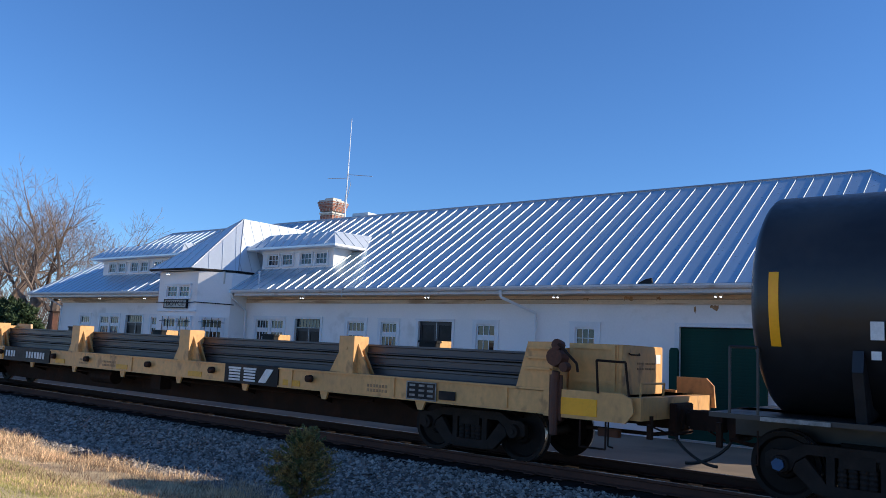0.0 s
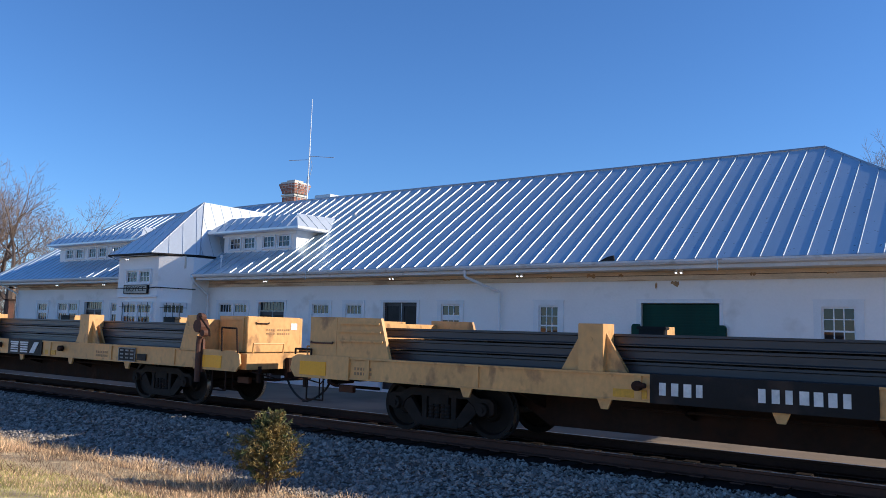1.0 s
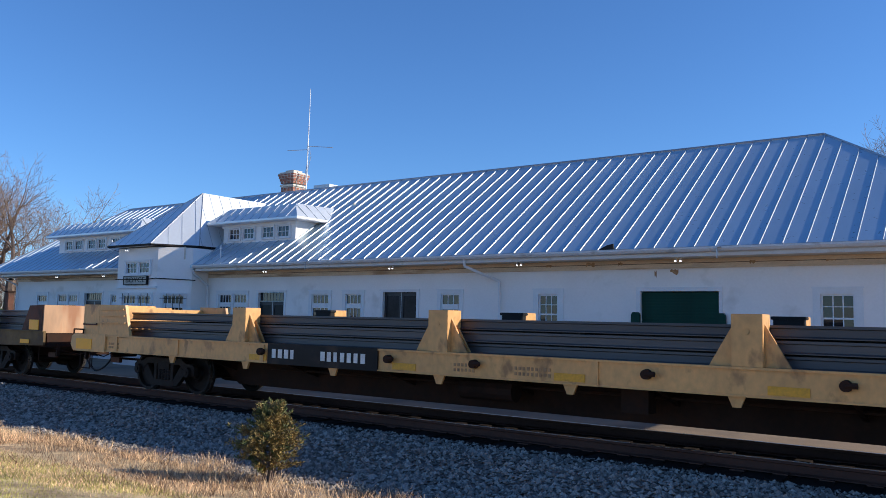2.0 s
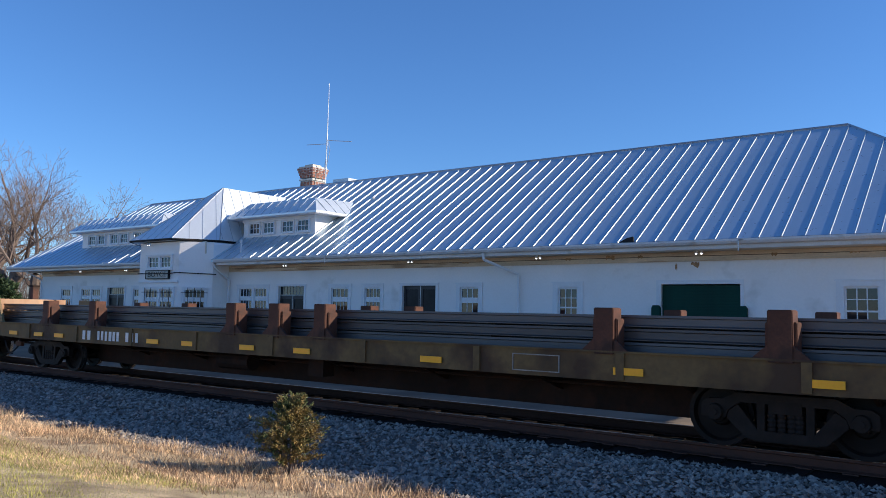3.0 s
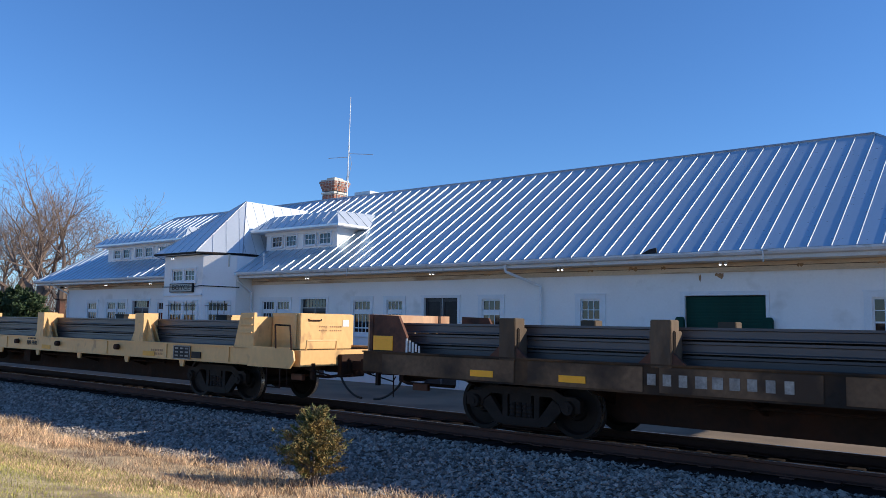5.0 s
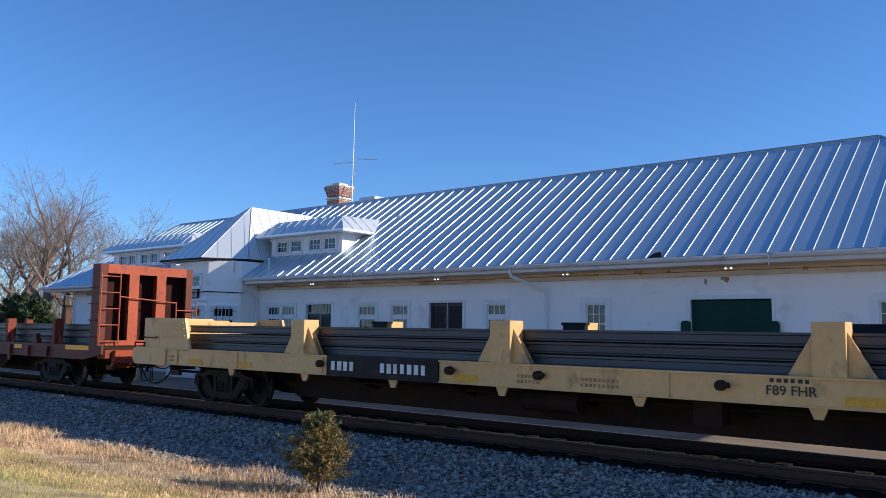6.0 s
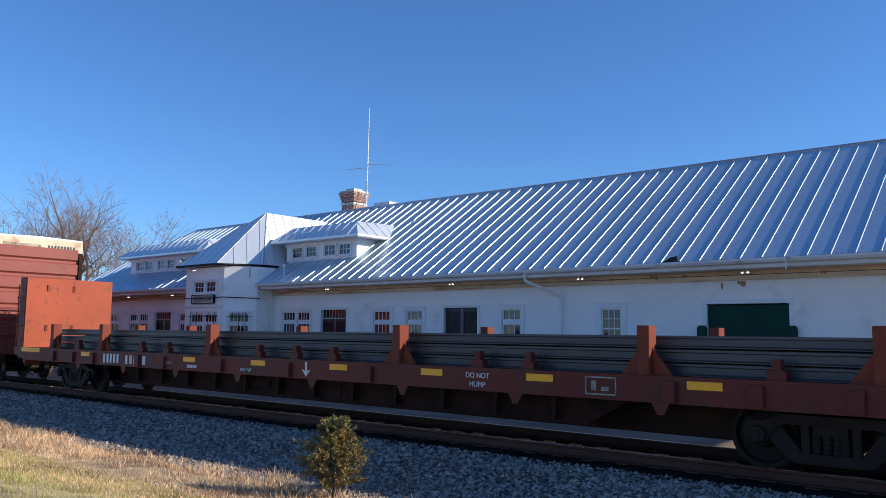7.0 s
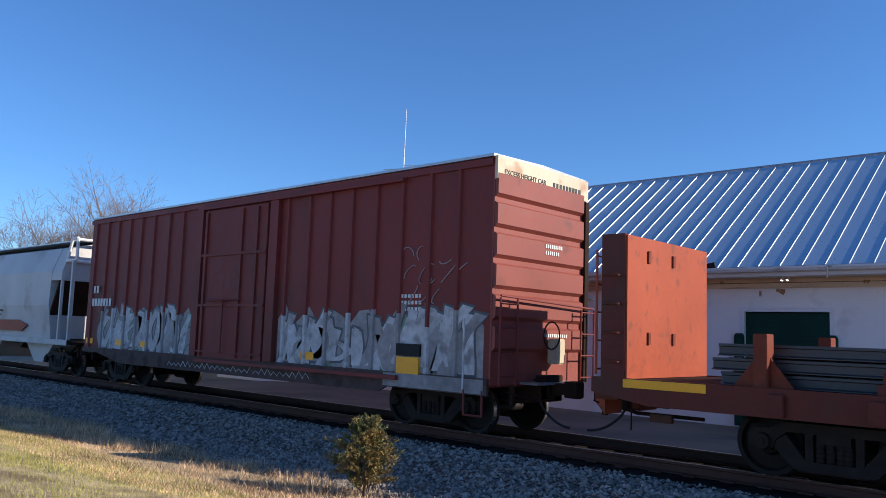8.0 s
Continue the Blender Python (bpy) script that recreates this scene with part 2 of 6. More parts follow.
M_LOAD = mat("stacked_rail_steel", (0.088, 0.080, 0.080), 0.42, metal=0.3, spec=0.35, var=0.25, scale=1.5, fine=10, bump=0.05, stretch=(0.12, 1, 1), per_object=0.25)
M_REFLECT = mat("amber_reflector", (1.0, 0.45, 0.004), 0.4, var=0.08)
M_OLDREFLECT = mat("faded_reflector", (0.74, 0.37, 0.025), 0.5, var=0.15, scale=3, stain=(0.4, 0.19, 0.04), stain_amount=0.2, stain_scale=4)
M_WHITE = mat("white_lettering", (0.72, 0.71, 0.68), 0.6, var=0.12, scale=6)
M_FADED = mat("faded_white_lettering", (0.30, 0.28, 0.25), 0.7, var=0.35, scale=5)
M_PLY = mat("weathered_plywood", (0.50, 0.31, 0.18), 0.75, var=0.2, scale=1.5, fine=8, bump=0.15, stain=(0.30, 0.13, 0.06), stain_amount=0.3, stain_scale=2.0, stretch=(1, 1, 0.3))
M_TANK = mat("black_tank_paint", (0.020, 0.020, 0.022), 0.4, var=0.25, scale=0.6, fine=8, bump=0.04, stain=(0.05, 0.045, 0.04), stain_amount=0.2, stain_scale=0.6)
M_HOPPER = mat("pale_grey_hopper", (0.55, 0.54, 0.53), 0.55, var=0.1, scale=0.6, stain=(0.3, 0.27, 0.24), stain_amount=0.2, stain_scale=0.8)
M_DIRTSILL = mat("dusty_oxide_sill", (0.105, 0.070, 0.062), 0.75, spec=0.2, var=0.3, scale=2, stain=(0.05, 0.03, 0.026), stain_amount=0.35)
M_CREAM = mat("cream_end_panel", (0.62, 0.53, 0.38), 0.6, var=0.1, stain=(0.40, 0.20, 0.09), stain_amount=0.22, stain_scale=2.0)
M_SPRAY = mat("sprayed_silver", (0.50, 0.50, 0.51), 0.6, var=0.25, scale=1.6, fine=8, bump=0.02, stain=(0.15, 0.12, 0.12), stain_amount=0.2, stain_scale=3.0)
M_SPRAYGREY = mat("sprayed_grey", (0.30, 0.285, 0.285), 0.65, var=0.3, scale=1.5, fine=8, bump=0.02)
M_SPRAYDARK = mat("sprayed_slate", (0.10, 0.11, 0.12), 0.6, var=0.3, scale=2)
M_SPRAYGREEN = mat("sprayed_green", (0.16, 0.30, 0.17), 0.6, var=0.3)
M_HOSE = mat("black_rubber", (0.012, 0.012, 0.012), 0.6)
M_BLUE = mat("blue_cap_paint", (0.015, 0.07, 0.17), 0.45)
M_WOODS = mat("bare_woods", (0.20, 0.135, 0.10), 0.95, var=0.3, scale=0.15, fine=1.5, bump=0)

vary_islands(M_STONE, 0.4, 1.7)
vary_islands(M_STRAW, 0.45, 1.35)
vary_islands(M_TURF, 0.5, 1.35)
vary_islands(M_CEDAR, 0.5, 1.5)

# ---- ground, track ----
TRACK = 11.74        # y of the track's centre line
CAR_SIDE = 1.44      # half width of the cars


def ground_z(x, y):
    """Lawn bank by the camera, ballast toe, the level of the yard behind the track."""
    if y > 9.2:
        return -0.42
    k = min(1.0, max(0.0, (8.0 - y) / 6.2))
    k = k * k * (3 - 2 * k)
    return -0.58 + 0.72 * k


def build_ground():
    ys = [-400, -60, -20, -6, -2, 0, 1, 2, 2.6, 3.2, 3.8, 4.4, 5, 5.6, 6.2, 6.8, 7.2, 7.6, 8.2, 9.2, 14.5, 24, 60, 160, 700]
    xs = [-900, -300, -120, -70, -50] + [-40 + 1.5 * i for i in range(34)] + [12, 20, 40, 100, 300, 900]
    bm = bmesh.new()
    grid = []
    for y in ys:
        row = []
        for x in xs:
            b = 0.05 * noise.noise((x * 0.5, y * 0.5, 0)) if -42 < x < 14 and 1 < y < 7.3 else 0
            row.append(bm.verts.new((x, y, ground_z(x, y) + b)))
        grid.append(row)
    for j in range(len(ys) - 1):
        for i in range(len(xs) - 1):
            bm.faces.new((grid[j][i], grid[j][i + 1], grid[j + 1][i + 1], grid[j + 1][i]))
    g = part("ground", bm, M_SOIL, smooth=True)
    tagged(g, "dry winter lawn sloping down to the ballast", "ground", kind="structure")

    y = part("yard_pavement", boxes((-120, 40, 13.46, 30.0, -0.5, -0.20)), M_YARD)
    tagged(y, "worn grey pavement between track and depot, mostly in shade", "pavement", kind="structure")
    e = part("platform_edge", boxes((-120, 40, 13.30, 13.46, -0.5, -0.185)), M_CONCRETE)
    tagged(e, "low concrete edge of the yard along the track", "kerb", kind="structure")

    # ballast bed with a shoulder and slope
    bm = bmesh.new()
    section = [(13.5, -0.50), (13.5, -0.22), (10.15, -0.21), (9.7, -0.26), (8.95, -0.48), (8.2, -0.57), (7.95, -0.70)]
    n = 240
    rows = []
    for i in range(n + 1):
        x = -170 + 200 * (i / n)
        rows.append([bm.verts.new((x, y + (0.12 * noise.noise((x * 0.7, y, 3)) if y < 9 else 0), z + 0.02 * noise.noise((x * 1.3, y * 2, 1)))) for y, z in section])
    for a, b in zip(rows, rows[1:]):
        for k in range(len(section) - 1):
            bm.faces.new((a[k], a[k + 1], b[k + 1], b[k]))
    d = part("track_dirt", boxes((-170, 30, 10.22, 13.30, -0.30, -0.186)), M_OILY)
    tagged(d, "dark oily dirt between and beside the ties", "track bed", kind="structure")
    bed = part("ballast_bed", bm, M_BALLAST)
    tagged(bed, "bed of grey crushed stone under the track", "ballast", kind="structure")


def build_stones():
    """Loose crushed stone over the near shoulder, denser near the camera."""
    rng = np.random.default_rng(4)
    base = np.array([(1, 0, 0), (-1, 0, 0), (0, 1, 0), (0, -1, 0), (0, 0, 1), (0, 0, -1)], float)
    tri = np.array([(0, 2, 4), (2, 1, 4), (1, 3, 4), (3, 0, 4), (2, 0, 5), (1, 2, 5), (3, 1, 5), (0, 3, 5)])
    n = 42000
    u = rng.random(n)
    x = 3.0 - 33.0 * u ** 1.6
    y = 7.75 + 2.7 * rng.random(n)
    edge = 8.1 + 0.25 * np.sin(x * 1.7) + 0.2 * np.sin(x * 0.6 + 1)
    keep = y > edge - 0.35 * rng.random(n) ** 2
    x, y = x[keep], y[keep]
    k = 1500
    x = np.concatenate([x, rng.normal(-10.2, 0.75, k), rng.normal(-7.6, 0.4, k // 2)])
    y = np.concatenate([y, 8.0 + 0.16 * rng.normal(0, 1, k), 7.45 + 0.12 * rng.normal(0, 1, k // 2)])
    z = np.interp(y, [7.6, 8.2, 8.95, 9.7, 10.15, 10.6], [-0.60, -0.57, -0.48, -0.26, -0.21, -0.21])
    m = len(x)
    s = 0.022 + 0.030 * rng.random((m, 1, 1)) ** 1.5
    v = base[None] * (0.6 + 0.7 * rng.random((m, 6, 1))) + 0.35 * (rng.random((m, 6, 3)) - 0.5)
    v *= np.concatenate([0.8 + 0.6 * rng.random((m, 1, 2)), 0.55 + 0.4 * rng.random((m, 1, 1))], 2)
    a = rng.random(m) * 6.283
    c, sn = np.cos(a)[:, None], np.sin(a)[:, None]
    v = v * s
    vx, vy = v[..., 0] * c - v[..., 1] * sn, v[..., 0] * sn + v[..., 1] * c
    tilt = (rng.random((m, 1)) - 0.5) * 1.4
    vz = v[..., 2] + vx * tilt * 0.5
    pts = np.stack([vx + x[:, None], vy + y[:, None], vz + z[:, None] + 0.012], 2).reshape(-1, 3)
    faces = (tri[None] + 6 * np.arange(m)[:, None, None]).reshape(-1, 3)
    me = bpy.data.meshes.new("loose_stones")
    me.from_pydata(pts.tolist(), [], faces.tolist())
    me.materials.append(M_STONE)
    tagged(new("loose_stones", me), "loose grey crushed stone of the track shoulder", "ballast", kind="stuff")


RAIL_SHAPE = [(-0.07, 0), (0.07, 0), (0.07, 0.012), (0.012, 0.03), (0.009, 0.12), (0.036, 0.132), (0.034, 0.166), (-0.034, 0.166), (-0.036, 0.132), (-0.009, 0.12), (-0.012, 0.03), (-0.07, 0.012)]


def build_track():
    for side in (-0.755, 0.755):
        bm = bmesh.new()
        prism(bm, [(TRACK + side + u, v - 0.168) for u, v in RAIL_SHAPE], "x", -170, 30)
        r = part("running_rail", bm, M_RAIL)
        tagged(r, "rust-brown running rail with a worn bright head", "rail", group="rails of the track", kind="structure")
        part("rail_head", boxes((-170, 30, TRACK + side - 0.027, TRACK + side + 0.027, -0.010, 0.0)), M_RAILTOP, r)
    tie = mesh_of("tie", boxes((-0.115, 0.115, -1.30, 1.30, -0.36, -0.168)), M_TIE, bevel=0.01)
    plate = mesh_of("tie_plate", boxes((-0.09, 0.09, -0.16, 0.16, -0.17, -0.152)), M_RAIL)
    bed = thing("track_ties", "row of weathered wooden ties under the rails", "railway ties", kind="structure")
    for i in range(150):
        x = 6 - 0.53 * i
        t = piece("tie", tie, bed, (x, TRACK + random.uniform(-0.05, 0.05), random.uniform(-0.015, 0.01)), random.uniform(-0.012, 0.012))
        if i < 60:
            piece("tie_plate", plate, t, (0, -0.755, 0))


build_ground()
build_stones()
build_track()

# ---- the depot ----
WALL_Y, EAVE_Y, EAVE_Z = 24.2, 23.2, 3.98
RIDGE_Y, RIDGE_Z = 30.0, 8.43
EAVE_L, EAVE_R, RIDGE_L, RIDGE_R = -51.5, 1.3, -46.9, -5.21
PITCH = (RIDGE_Z - EAVE_Z) / (RIDGE_Y - EAVE_Y)
WALL_L, WALL_R, HEAD = -49.1, 0.2, 2.82

# the depot's plan is drawn in units of 0.77 m, from a point under the eye
UNIT = 0.77
DEPOT_BASE = -0.84
depot = thing("depot", "long white railway depot with a standing-seam metal roof", "building", place=(0, 0, EYE * (1 - UNIT)))
depot.scale = (UNIT, UNIT, UNIT)

# (kind, x0, x1, z0): outer trim edges; heads are level
OPENINGS = [
    ("win", -46.86, -45.47, 1.09), ("pair", -44.61, -42.25, 1.09), ("dark", -41.80, -39.87, -0.72), ("win", -39.30, -38.1, 1.09),
    ("pair", -30.43, -28.18, 1.09), ("dark", -27.65, -25.76, -0.72), ("win", -24.36, -23.05, 1.09), ("win", -22.44, -21.25, 1.09),
    ("dark", -20.39, -18.48, -0.72), ("win", -17.62, -16.44, 1.09), ("six", -13.51, -12.36, 1.09), ("green", -9.79, -7.09, -0.72), ("six", -4.60, -3.33, 1.09),
]


def wall_with_openings(x0, x1, y0, y1, z0, z1, holes):
    bm = bmesh.new()
    at = x0
    for a, b, lo, hi in sorted(holes):
        box(bm, at, a, y0, y1, z0, z1)
        if lo > z0:
            box(bm, a, b, y0, y1, z0, lo)
        box(bm, a, b, y0, y1, hi, z1)
        at = b
    box(bm, at, x1, y0, y1, z0, z1)
    bmesh.ops.remove_doubles(bm, verts=bm.verts[:], dist=0.0005)
    return bm


PANES = {}


def pane(parent, w, h, place, turn=0.0):
    key = (round(w, 3), round(h, 3))
    if key not in PANES:
        PANES[key] = mesh_of("pane", boxes((-w / 2, w / 2, -0.004, 0.004, -h / 2, h / 2)), M_GLASS)
    p = piece("pane", PANES[key], parent, place)
    p.rotation_euler = (random.uniform(-0.01, 0.01), 0, random.uniform(-0.015, 0.015))
    return p


SPLIT = [(0.33, 0.20), (0.55, 0.05), (9.0, 0.0)]


def even(h, n):
    """n equal rows of panes with thin bars, the middle one thicker."""
    return [((h - 0.022 * (n - 1)) / n, 0.05 if n > 2 and k == n // 2 - 1 else 0.022) for k in range(n - 1)] + [(9.0, 0.0)]


def window(parent, m, w, h, cols, bands, sashes=1, trim=0.13, sill=True, name="window"):
    """A window of outer size w x h, centred on its sill line at the pose m, facing -y.
    bands: (height, bar below it) of each row of panes, from the top down; the last row takes the rest."""
    win = new(name)
    win.parent = parent
    win.matrix_basis = m
    bm = bmesh.new()
    box(bm, -w / 2, -w / 2 + trim, -0.035, 0.10, 0, h)
    box(bm, w / 2 - trim, w / 2, -0.035, 0.10, 0, h)
    box(bm, -w / 2 + trim, w / 2 - trim, -0.035, 0.10, h - trim, h)
    box(bm, -w / 2 + trim, w / 2 - trim, -0.035, 0.10, 0, trim)
    if sill:
        box(bm, -w / 2 - 0.05, w / 2 + 0.05, -0.075, -0.035, 0.02, 0.08)
    box(bm, -w / 2 - 0.03, w / 2 + 0.03, -0.06, -0.035, h - 0.045, h)
    part("trim", bm, M_TRIM, win)
    iw, ih = w - 2 * trim, h - 2 * trim
    g = (iw - (sashes - 1) * 0.16) / sashes
    fr, mu = 0.055, 0.030
    bm = bmesh.new()
    for s in range(sashes):
        x0 = -iw / 2 + s * (g + 0.16)
        if s:
            box(bm, x0 - 0.16, x0, -0.02, 0.09, trim, h - trim)
        box(bm, x0, x0 + fr, 0.025, 0.07, trim, h - trim)
        box(bm, x0 + g - fr, x0 + g, 0.025, 0.07, trim, h - trim)
        gw = g - 2 * fr
        top = h - trim - fr
        box(bm, x0 + fr, x0 + g - fr, 0.025, 0.07, top, h - trim)
        for hh, bar in bands:
            low = max(top - hh, trim + fr)
            for c in range(1, cols):
                xc = x0 + fr + gw * c / cols
                box(bm, xc - mu / 2, xc + mu / 2, 0.035, 0.065, low, top)
            for c in range(cols):
                pane(win, gw / cols, top - low, (x0 + fr + gw * (c + 0.5) / cols, 0.055, (top + low) / 2))
            base = low - bar if (hh, bar) != bands[-1] else trim
            y0 = 0.005 if bar > 0.1 else 0.033
            box(bm, x0 + fr, x0 + g - fr, y0, 0.067, base, low)
            top = base
    part("sash", bm, M_TRIM, win)
    return win


def dark_doorway(parent, x0, x1, z0, transom):
    """A pair of dark glazed doors in a white frame, some with a row of small panes above."""
    w = x1 - x0
    d = new("door")
    d.parent = parent
    d.location = ((x0 + x1) / 2, WALL_Y, z0)
    h = HEAD - z0
    part("trim", boxes((-w / 2, -w / 2 + 0.12, -0.03, 0.12, 0, h), (w / 2 - 0.12, w / 2, -0.03, 0.12, 0, h), (-w / 2 + 0.12, w / 2 - 0.12, -0.03, 0.12, h - 0.1, h), (-w / 2 - 0.03, w / 2 + 0.03, -0.06, -0.03, h - 0.045, h)), M_TRIM, d)
    iw = w / 2 - 0.12
    top = h - 0.1
    if transom:
        n = 8
        pw = 2 * iw / n
        bars_ = bmesh.new()
        for k in range(1, n):
            box(bars_, -iw + pw * k - 0.011, -iw + pw * k + 0.011, 0.105, 0.135, top - 0.36, top)
        box(bars_, -iw, iw, 0.10, 0.14, top - 0.41, top - 0.36)
        part("transom_bar", bars_, M_SIGN, d)
        for k in range(n):
            pane(d, pw, 0.36, (-iw + pw * (k + 0.5), 0.125, top - 0.18))
        top -= 0.41
    for s in (-1, 1):
        a, b = (-iw, -0.012) if s < 0 else (0.012, iw)
        bm = bmesh.new()
        box(bm, a, a + 0.1, 0.10, 0.15, 0, top)
        box(bm, b - 0.1, b, 0.10, 0.15, 0, top)
        for z in (0.0, 1.5, top - 0.14):
            box(bm, a + 0.1, b - 0.1, 0.10, 0.15, z, z + 0.14)
        box(bm, a + 0.1, b - 0.1, 0.12, 0.14, 0.14, 1.5)
        leaf = part("door_leaf", bm, M_DARKDOOR, d, "dark painted door leaf")
        part("door_glass", boxes((a + 0.1, b - 0.1, 0.126, 0.134, 1.64, top - 0.14)), M_DIMGLASS, leaf, "dusty dark glass")
    part("meeting_strip", boxes((-0.011, 0.011, 0.095, 0.14, 0, top)), M_GALV, d)


def green_roll_door(parent, x0, x1, z0):
    d = new("freight_door")
    d.parent = parent
    d.location = ((x0 + x1) / 2, WALL_Y, z0)
    tagged(d, "dark green roll-up freight door, shut")
    w, h = x1 - x0, HEAD - z0 + 0.02
    part("trim", boxes((-w / 2, -w / 2 + 0.15, -0.03, 0.15, 0, h), (w / 2 - 0.10, w / 2, -0.03, 0.15, 0, h), (-w / 2 + 0.15, w / 2 - 0.10, -0.03, 0.15, h - 0.13, h)), M_TRIM, d)
    slat = mesh_of("slat", prism(bmesh.new(), [(0.10, 0), (0.098, 0.015), (0.0975, 0.05), (0.098, 0.085), (0.10, 0.10), (0.13, 0.10), (0.13, 0)], "x", -w / 2 + 0.15, w / 2 - 0.10), M_GREEN)
    for i in range(int((h - 0.13) / 0.10)):
        piece("slat", slat, d, (0, 0, 0.10 * i))
    for s in (-1, 1):
        part("jamb_guard", prism(bmesh.new(), [(s * (w / 2 - 0.02) - 0.14, 0), (s * (w / 2 - 0.02) + 0.14, 0), (s * (w / 2 - 0.02) + 0.14, 2.69), (s * (w / 2 - 0.02) + 0.09, 2.77), (s * (w / 2 - 0.02) - 0.09, 2.77), (s * (w / 2 - 0.02) - 0.14, 2.69)], "y", -0.16, -0.032), M_GREEN, d, bevel=0.01)
    part("threshold", boxes((-w / 2, w / 2, -0.10, 0.15, -0.10, -0.002)), M_CONCRETE, d)


def build_depot_walls():
    holes = [(a + 0.06, b - 0.06, z + 0.06 if k != "green" else z, HEAD - 0.05) for k, a, b, z in OPENINGS]
    part("front_wall", wall_with_openings(WALL_L, WALL_R, WALL_Y, WALL_Y + 0.3, DEPOT_BASE, 3.74, holes), M_WALL, depot, "white painted stucco wall")
    part("back_wall", boxes((WALL_L, WALL_R, 35.5, 35.8, DEPOT_BASE, 3.74)), M_WALL, depot)
    part("end_wall", boxes((WALL_L, WALL_L + 0.3, WALL_Y + 0.3, 35.5, DEPOT_BASE, 3.74)), M_WALL, depot)
    part("end_wall", boxes((WALL_R - 0.3, WALL_R, WALL_Y + 0.3, 35.5, DEPOT_BASE, 3.74)), M_WALL, depot)
    part("inner_floor", boxes((WALL_L + 0.3, WALL_R - 0.3, WALL_Y + 0.3, 35.5, DEPOT_BASE, -0.72)), M_DARKDOOR, depot)
    part("frieze_board", boxes((WALL_L - 0.03, -36.42, WALL_Y - 0.05, WALL_Y - 0.003, 3.42, 3.70), (-31.05, WALL_R + 0.03, WALL_Y - 0.05, WALL_Y - 0.003, 3.42, 3.70)), M_FRIEZE, depot, "cream frieze board with rust stains")
    part("frieze_moulding", boxes((WALL_L - 0.05, -36.44, WALL_Y - 0.075, WALL_Y - 0.052, 3.41, 3.445), (-31.03, WALL_R + 0.05, WALL_Y - 0.075, WALL_Y - 0.052, 3.41, 3.445)), M_FRIEZE, depot)
    for x0, x1 in ((WALL_L, -36.44), (-31.03, WALL_R)):
        part("frieze_joint", boxes((x0, x1, WALL_Y - 0.058, WALL_Y - 0.0505, 3.565, 3.582)), M_DARKRED, depot, "dark open joint in the frieze")
    rng = random.Random(6)
    for x, w, z0, z1 in ((-8.55, 0.26, 3.20, 3.42), (-9.15, 0.07, 3.08, 3.40), (-11.35, 0.30, 3.50, 3.68), (-10.3, 0.16, 3.48, 3.66), (-12.9, 0.22, 3.52, 3.62), (-6.2, 0.18, 3.50, 3.62), (-4.1, 0.25, 3.52, 3.60), (-17.2, 0.3, 3.50, 3.60)):
        y = WALL_Y - 0.003 if z1 < 3.43 else WALL_Y - 0.060
        low = [(x + w * (k / 5 - 0.5), z0 + rng.uniform(0, 0.6) * (z1 - z0)) for k in range(6)]
        high = [(x + w * (0.5 - k / 5), z1 - rng.uniform(0, 0.3) * (z1 - z0)) for k in range(6)]
        part("rust_stain", prism(bmesh.new(), low + high, "y", y - 0.003, y), M_RUSTRUN, depot, "brown rust run on the paint")
    part("soffit", boxes((EAVE_L + 0.2, -36.2, EAVE_Y + 0.10, WALL_Y + 0.1, 3.705, 3.74), (-31.2, EAVE_R - 0.2, EAVE_Y + 0.10, WALL_Y + 0.1, 3.705, 3.74), (EAVE_L + 0.2, WALL_L - 0.02, WALL_Y + 0.1, 35.8, 3.705, 3.74)), M_SOFFIT, depot)
    for k, a, b, z in OPENINGS:
        m = pose((a + b) / 2, WALL_Y, z)
        h = HEAD - z
        if k == "win":
            window(depot, m, b - a, h, 3 if a > -18 else 4, SPLIT, trim=0.17)
        elif k == "pair":
            window(depot, m, b - a, h, 4, SPLIT, sashes=2, trim=0.16)
        elif k == "six":
            window(depot, m, b - a, h, 3, even(h - 0.51, 4), trim=0.2)
        elif k == "dark":
            dark_doorway(depot, a, b, z, a < -25)
        else:
            green_roll_door(depot, a, b, z)
    # gutters, downpipes, lamps
    for x0, x1 in ((EAVE_L, -36.9), (-30.9, EAVE_R)):
        bm = bmesh.new()
        prism(bm, [(EAVE_Y - 0.02, 3.96), (EAVE_Y - 0.13, 3.96), (EAVE_Y - 0.13, 3.90), (EAVE_Y - 0.09, 3.83), (EAVE_Y + 0.08, 3.80), (EAVE_Y + 0.08, 3.70), (EAVE_Y + 0.12, 3.70), (EAVE_Y + 0.12, 3.93)], "x", x0, x1)
        part("gutter", bm, M_GUTTER, depot, "white metal gutter and fascia")
    bm = bmesh.new()
    tubes([(-15.75, EAVE_Y - 0.03, 3.82), (-15.75, EAVE_Y + 0.02, 3.58), (-14.83, WALL_Y - 0.12, 3.08), (-14.83, WALL_Y - 0.08, DEPOT_BASE)], 0.05, bm=bm)
    part("downpipe", bm, M_TRIM, depot)
    bm = bmesh.new()
    tubes([(-31.0, EAVE_Y - 0.02, 3.82), (-31.0, EAVE_Y + 0.1, 3.60), (-30.95, WALL_Y - 0.14, 3.05), (-30.95, WALL_Y - 0.08, DEPOT_BASE)], 0.05, bm=bm)
    part("downpipe", bm, M_TRIM, depot)
    part("downpipe", tubes([(-49.6, EAVE_Y, 3.8), (-49.0, WALL_Y - 0.1, 3.2), (-49.0, WALL_Y - 0.1, DEPOT_BASE)], 0.05), M_TRIM, depot)
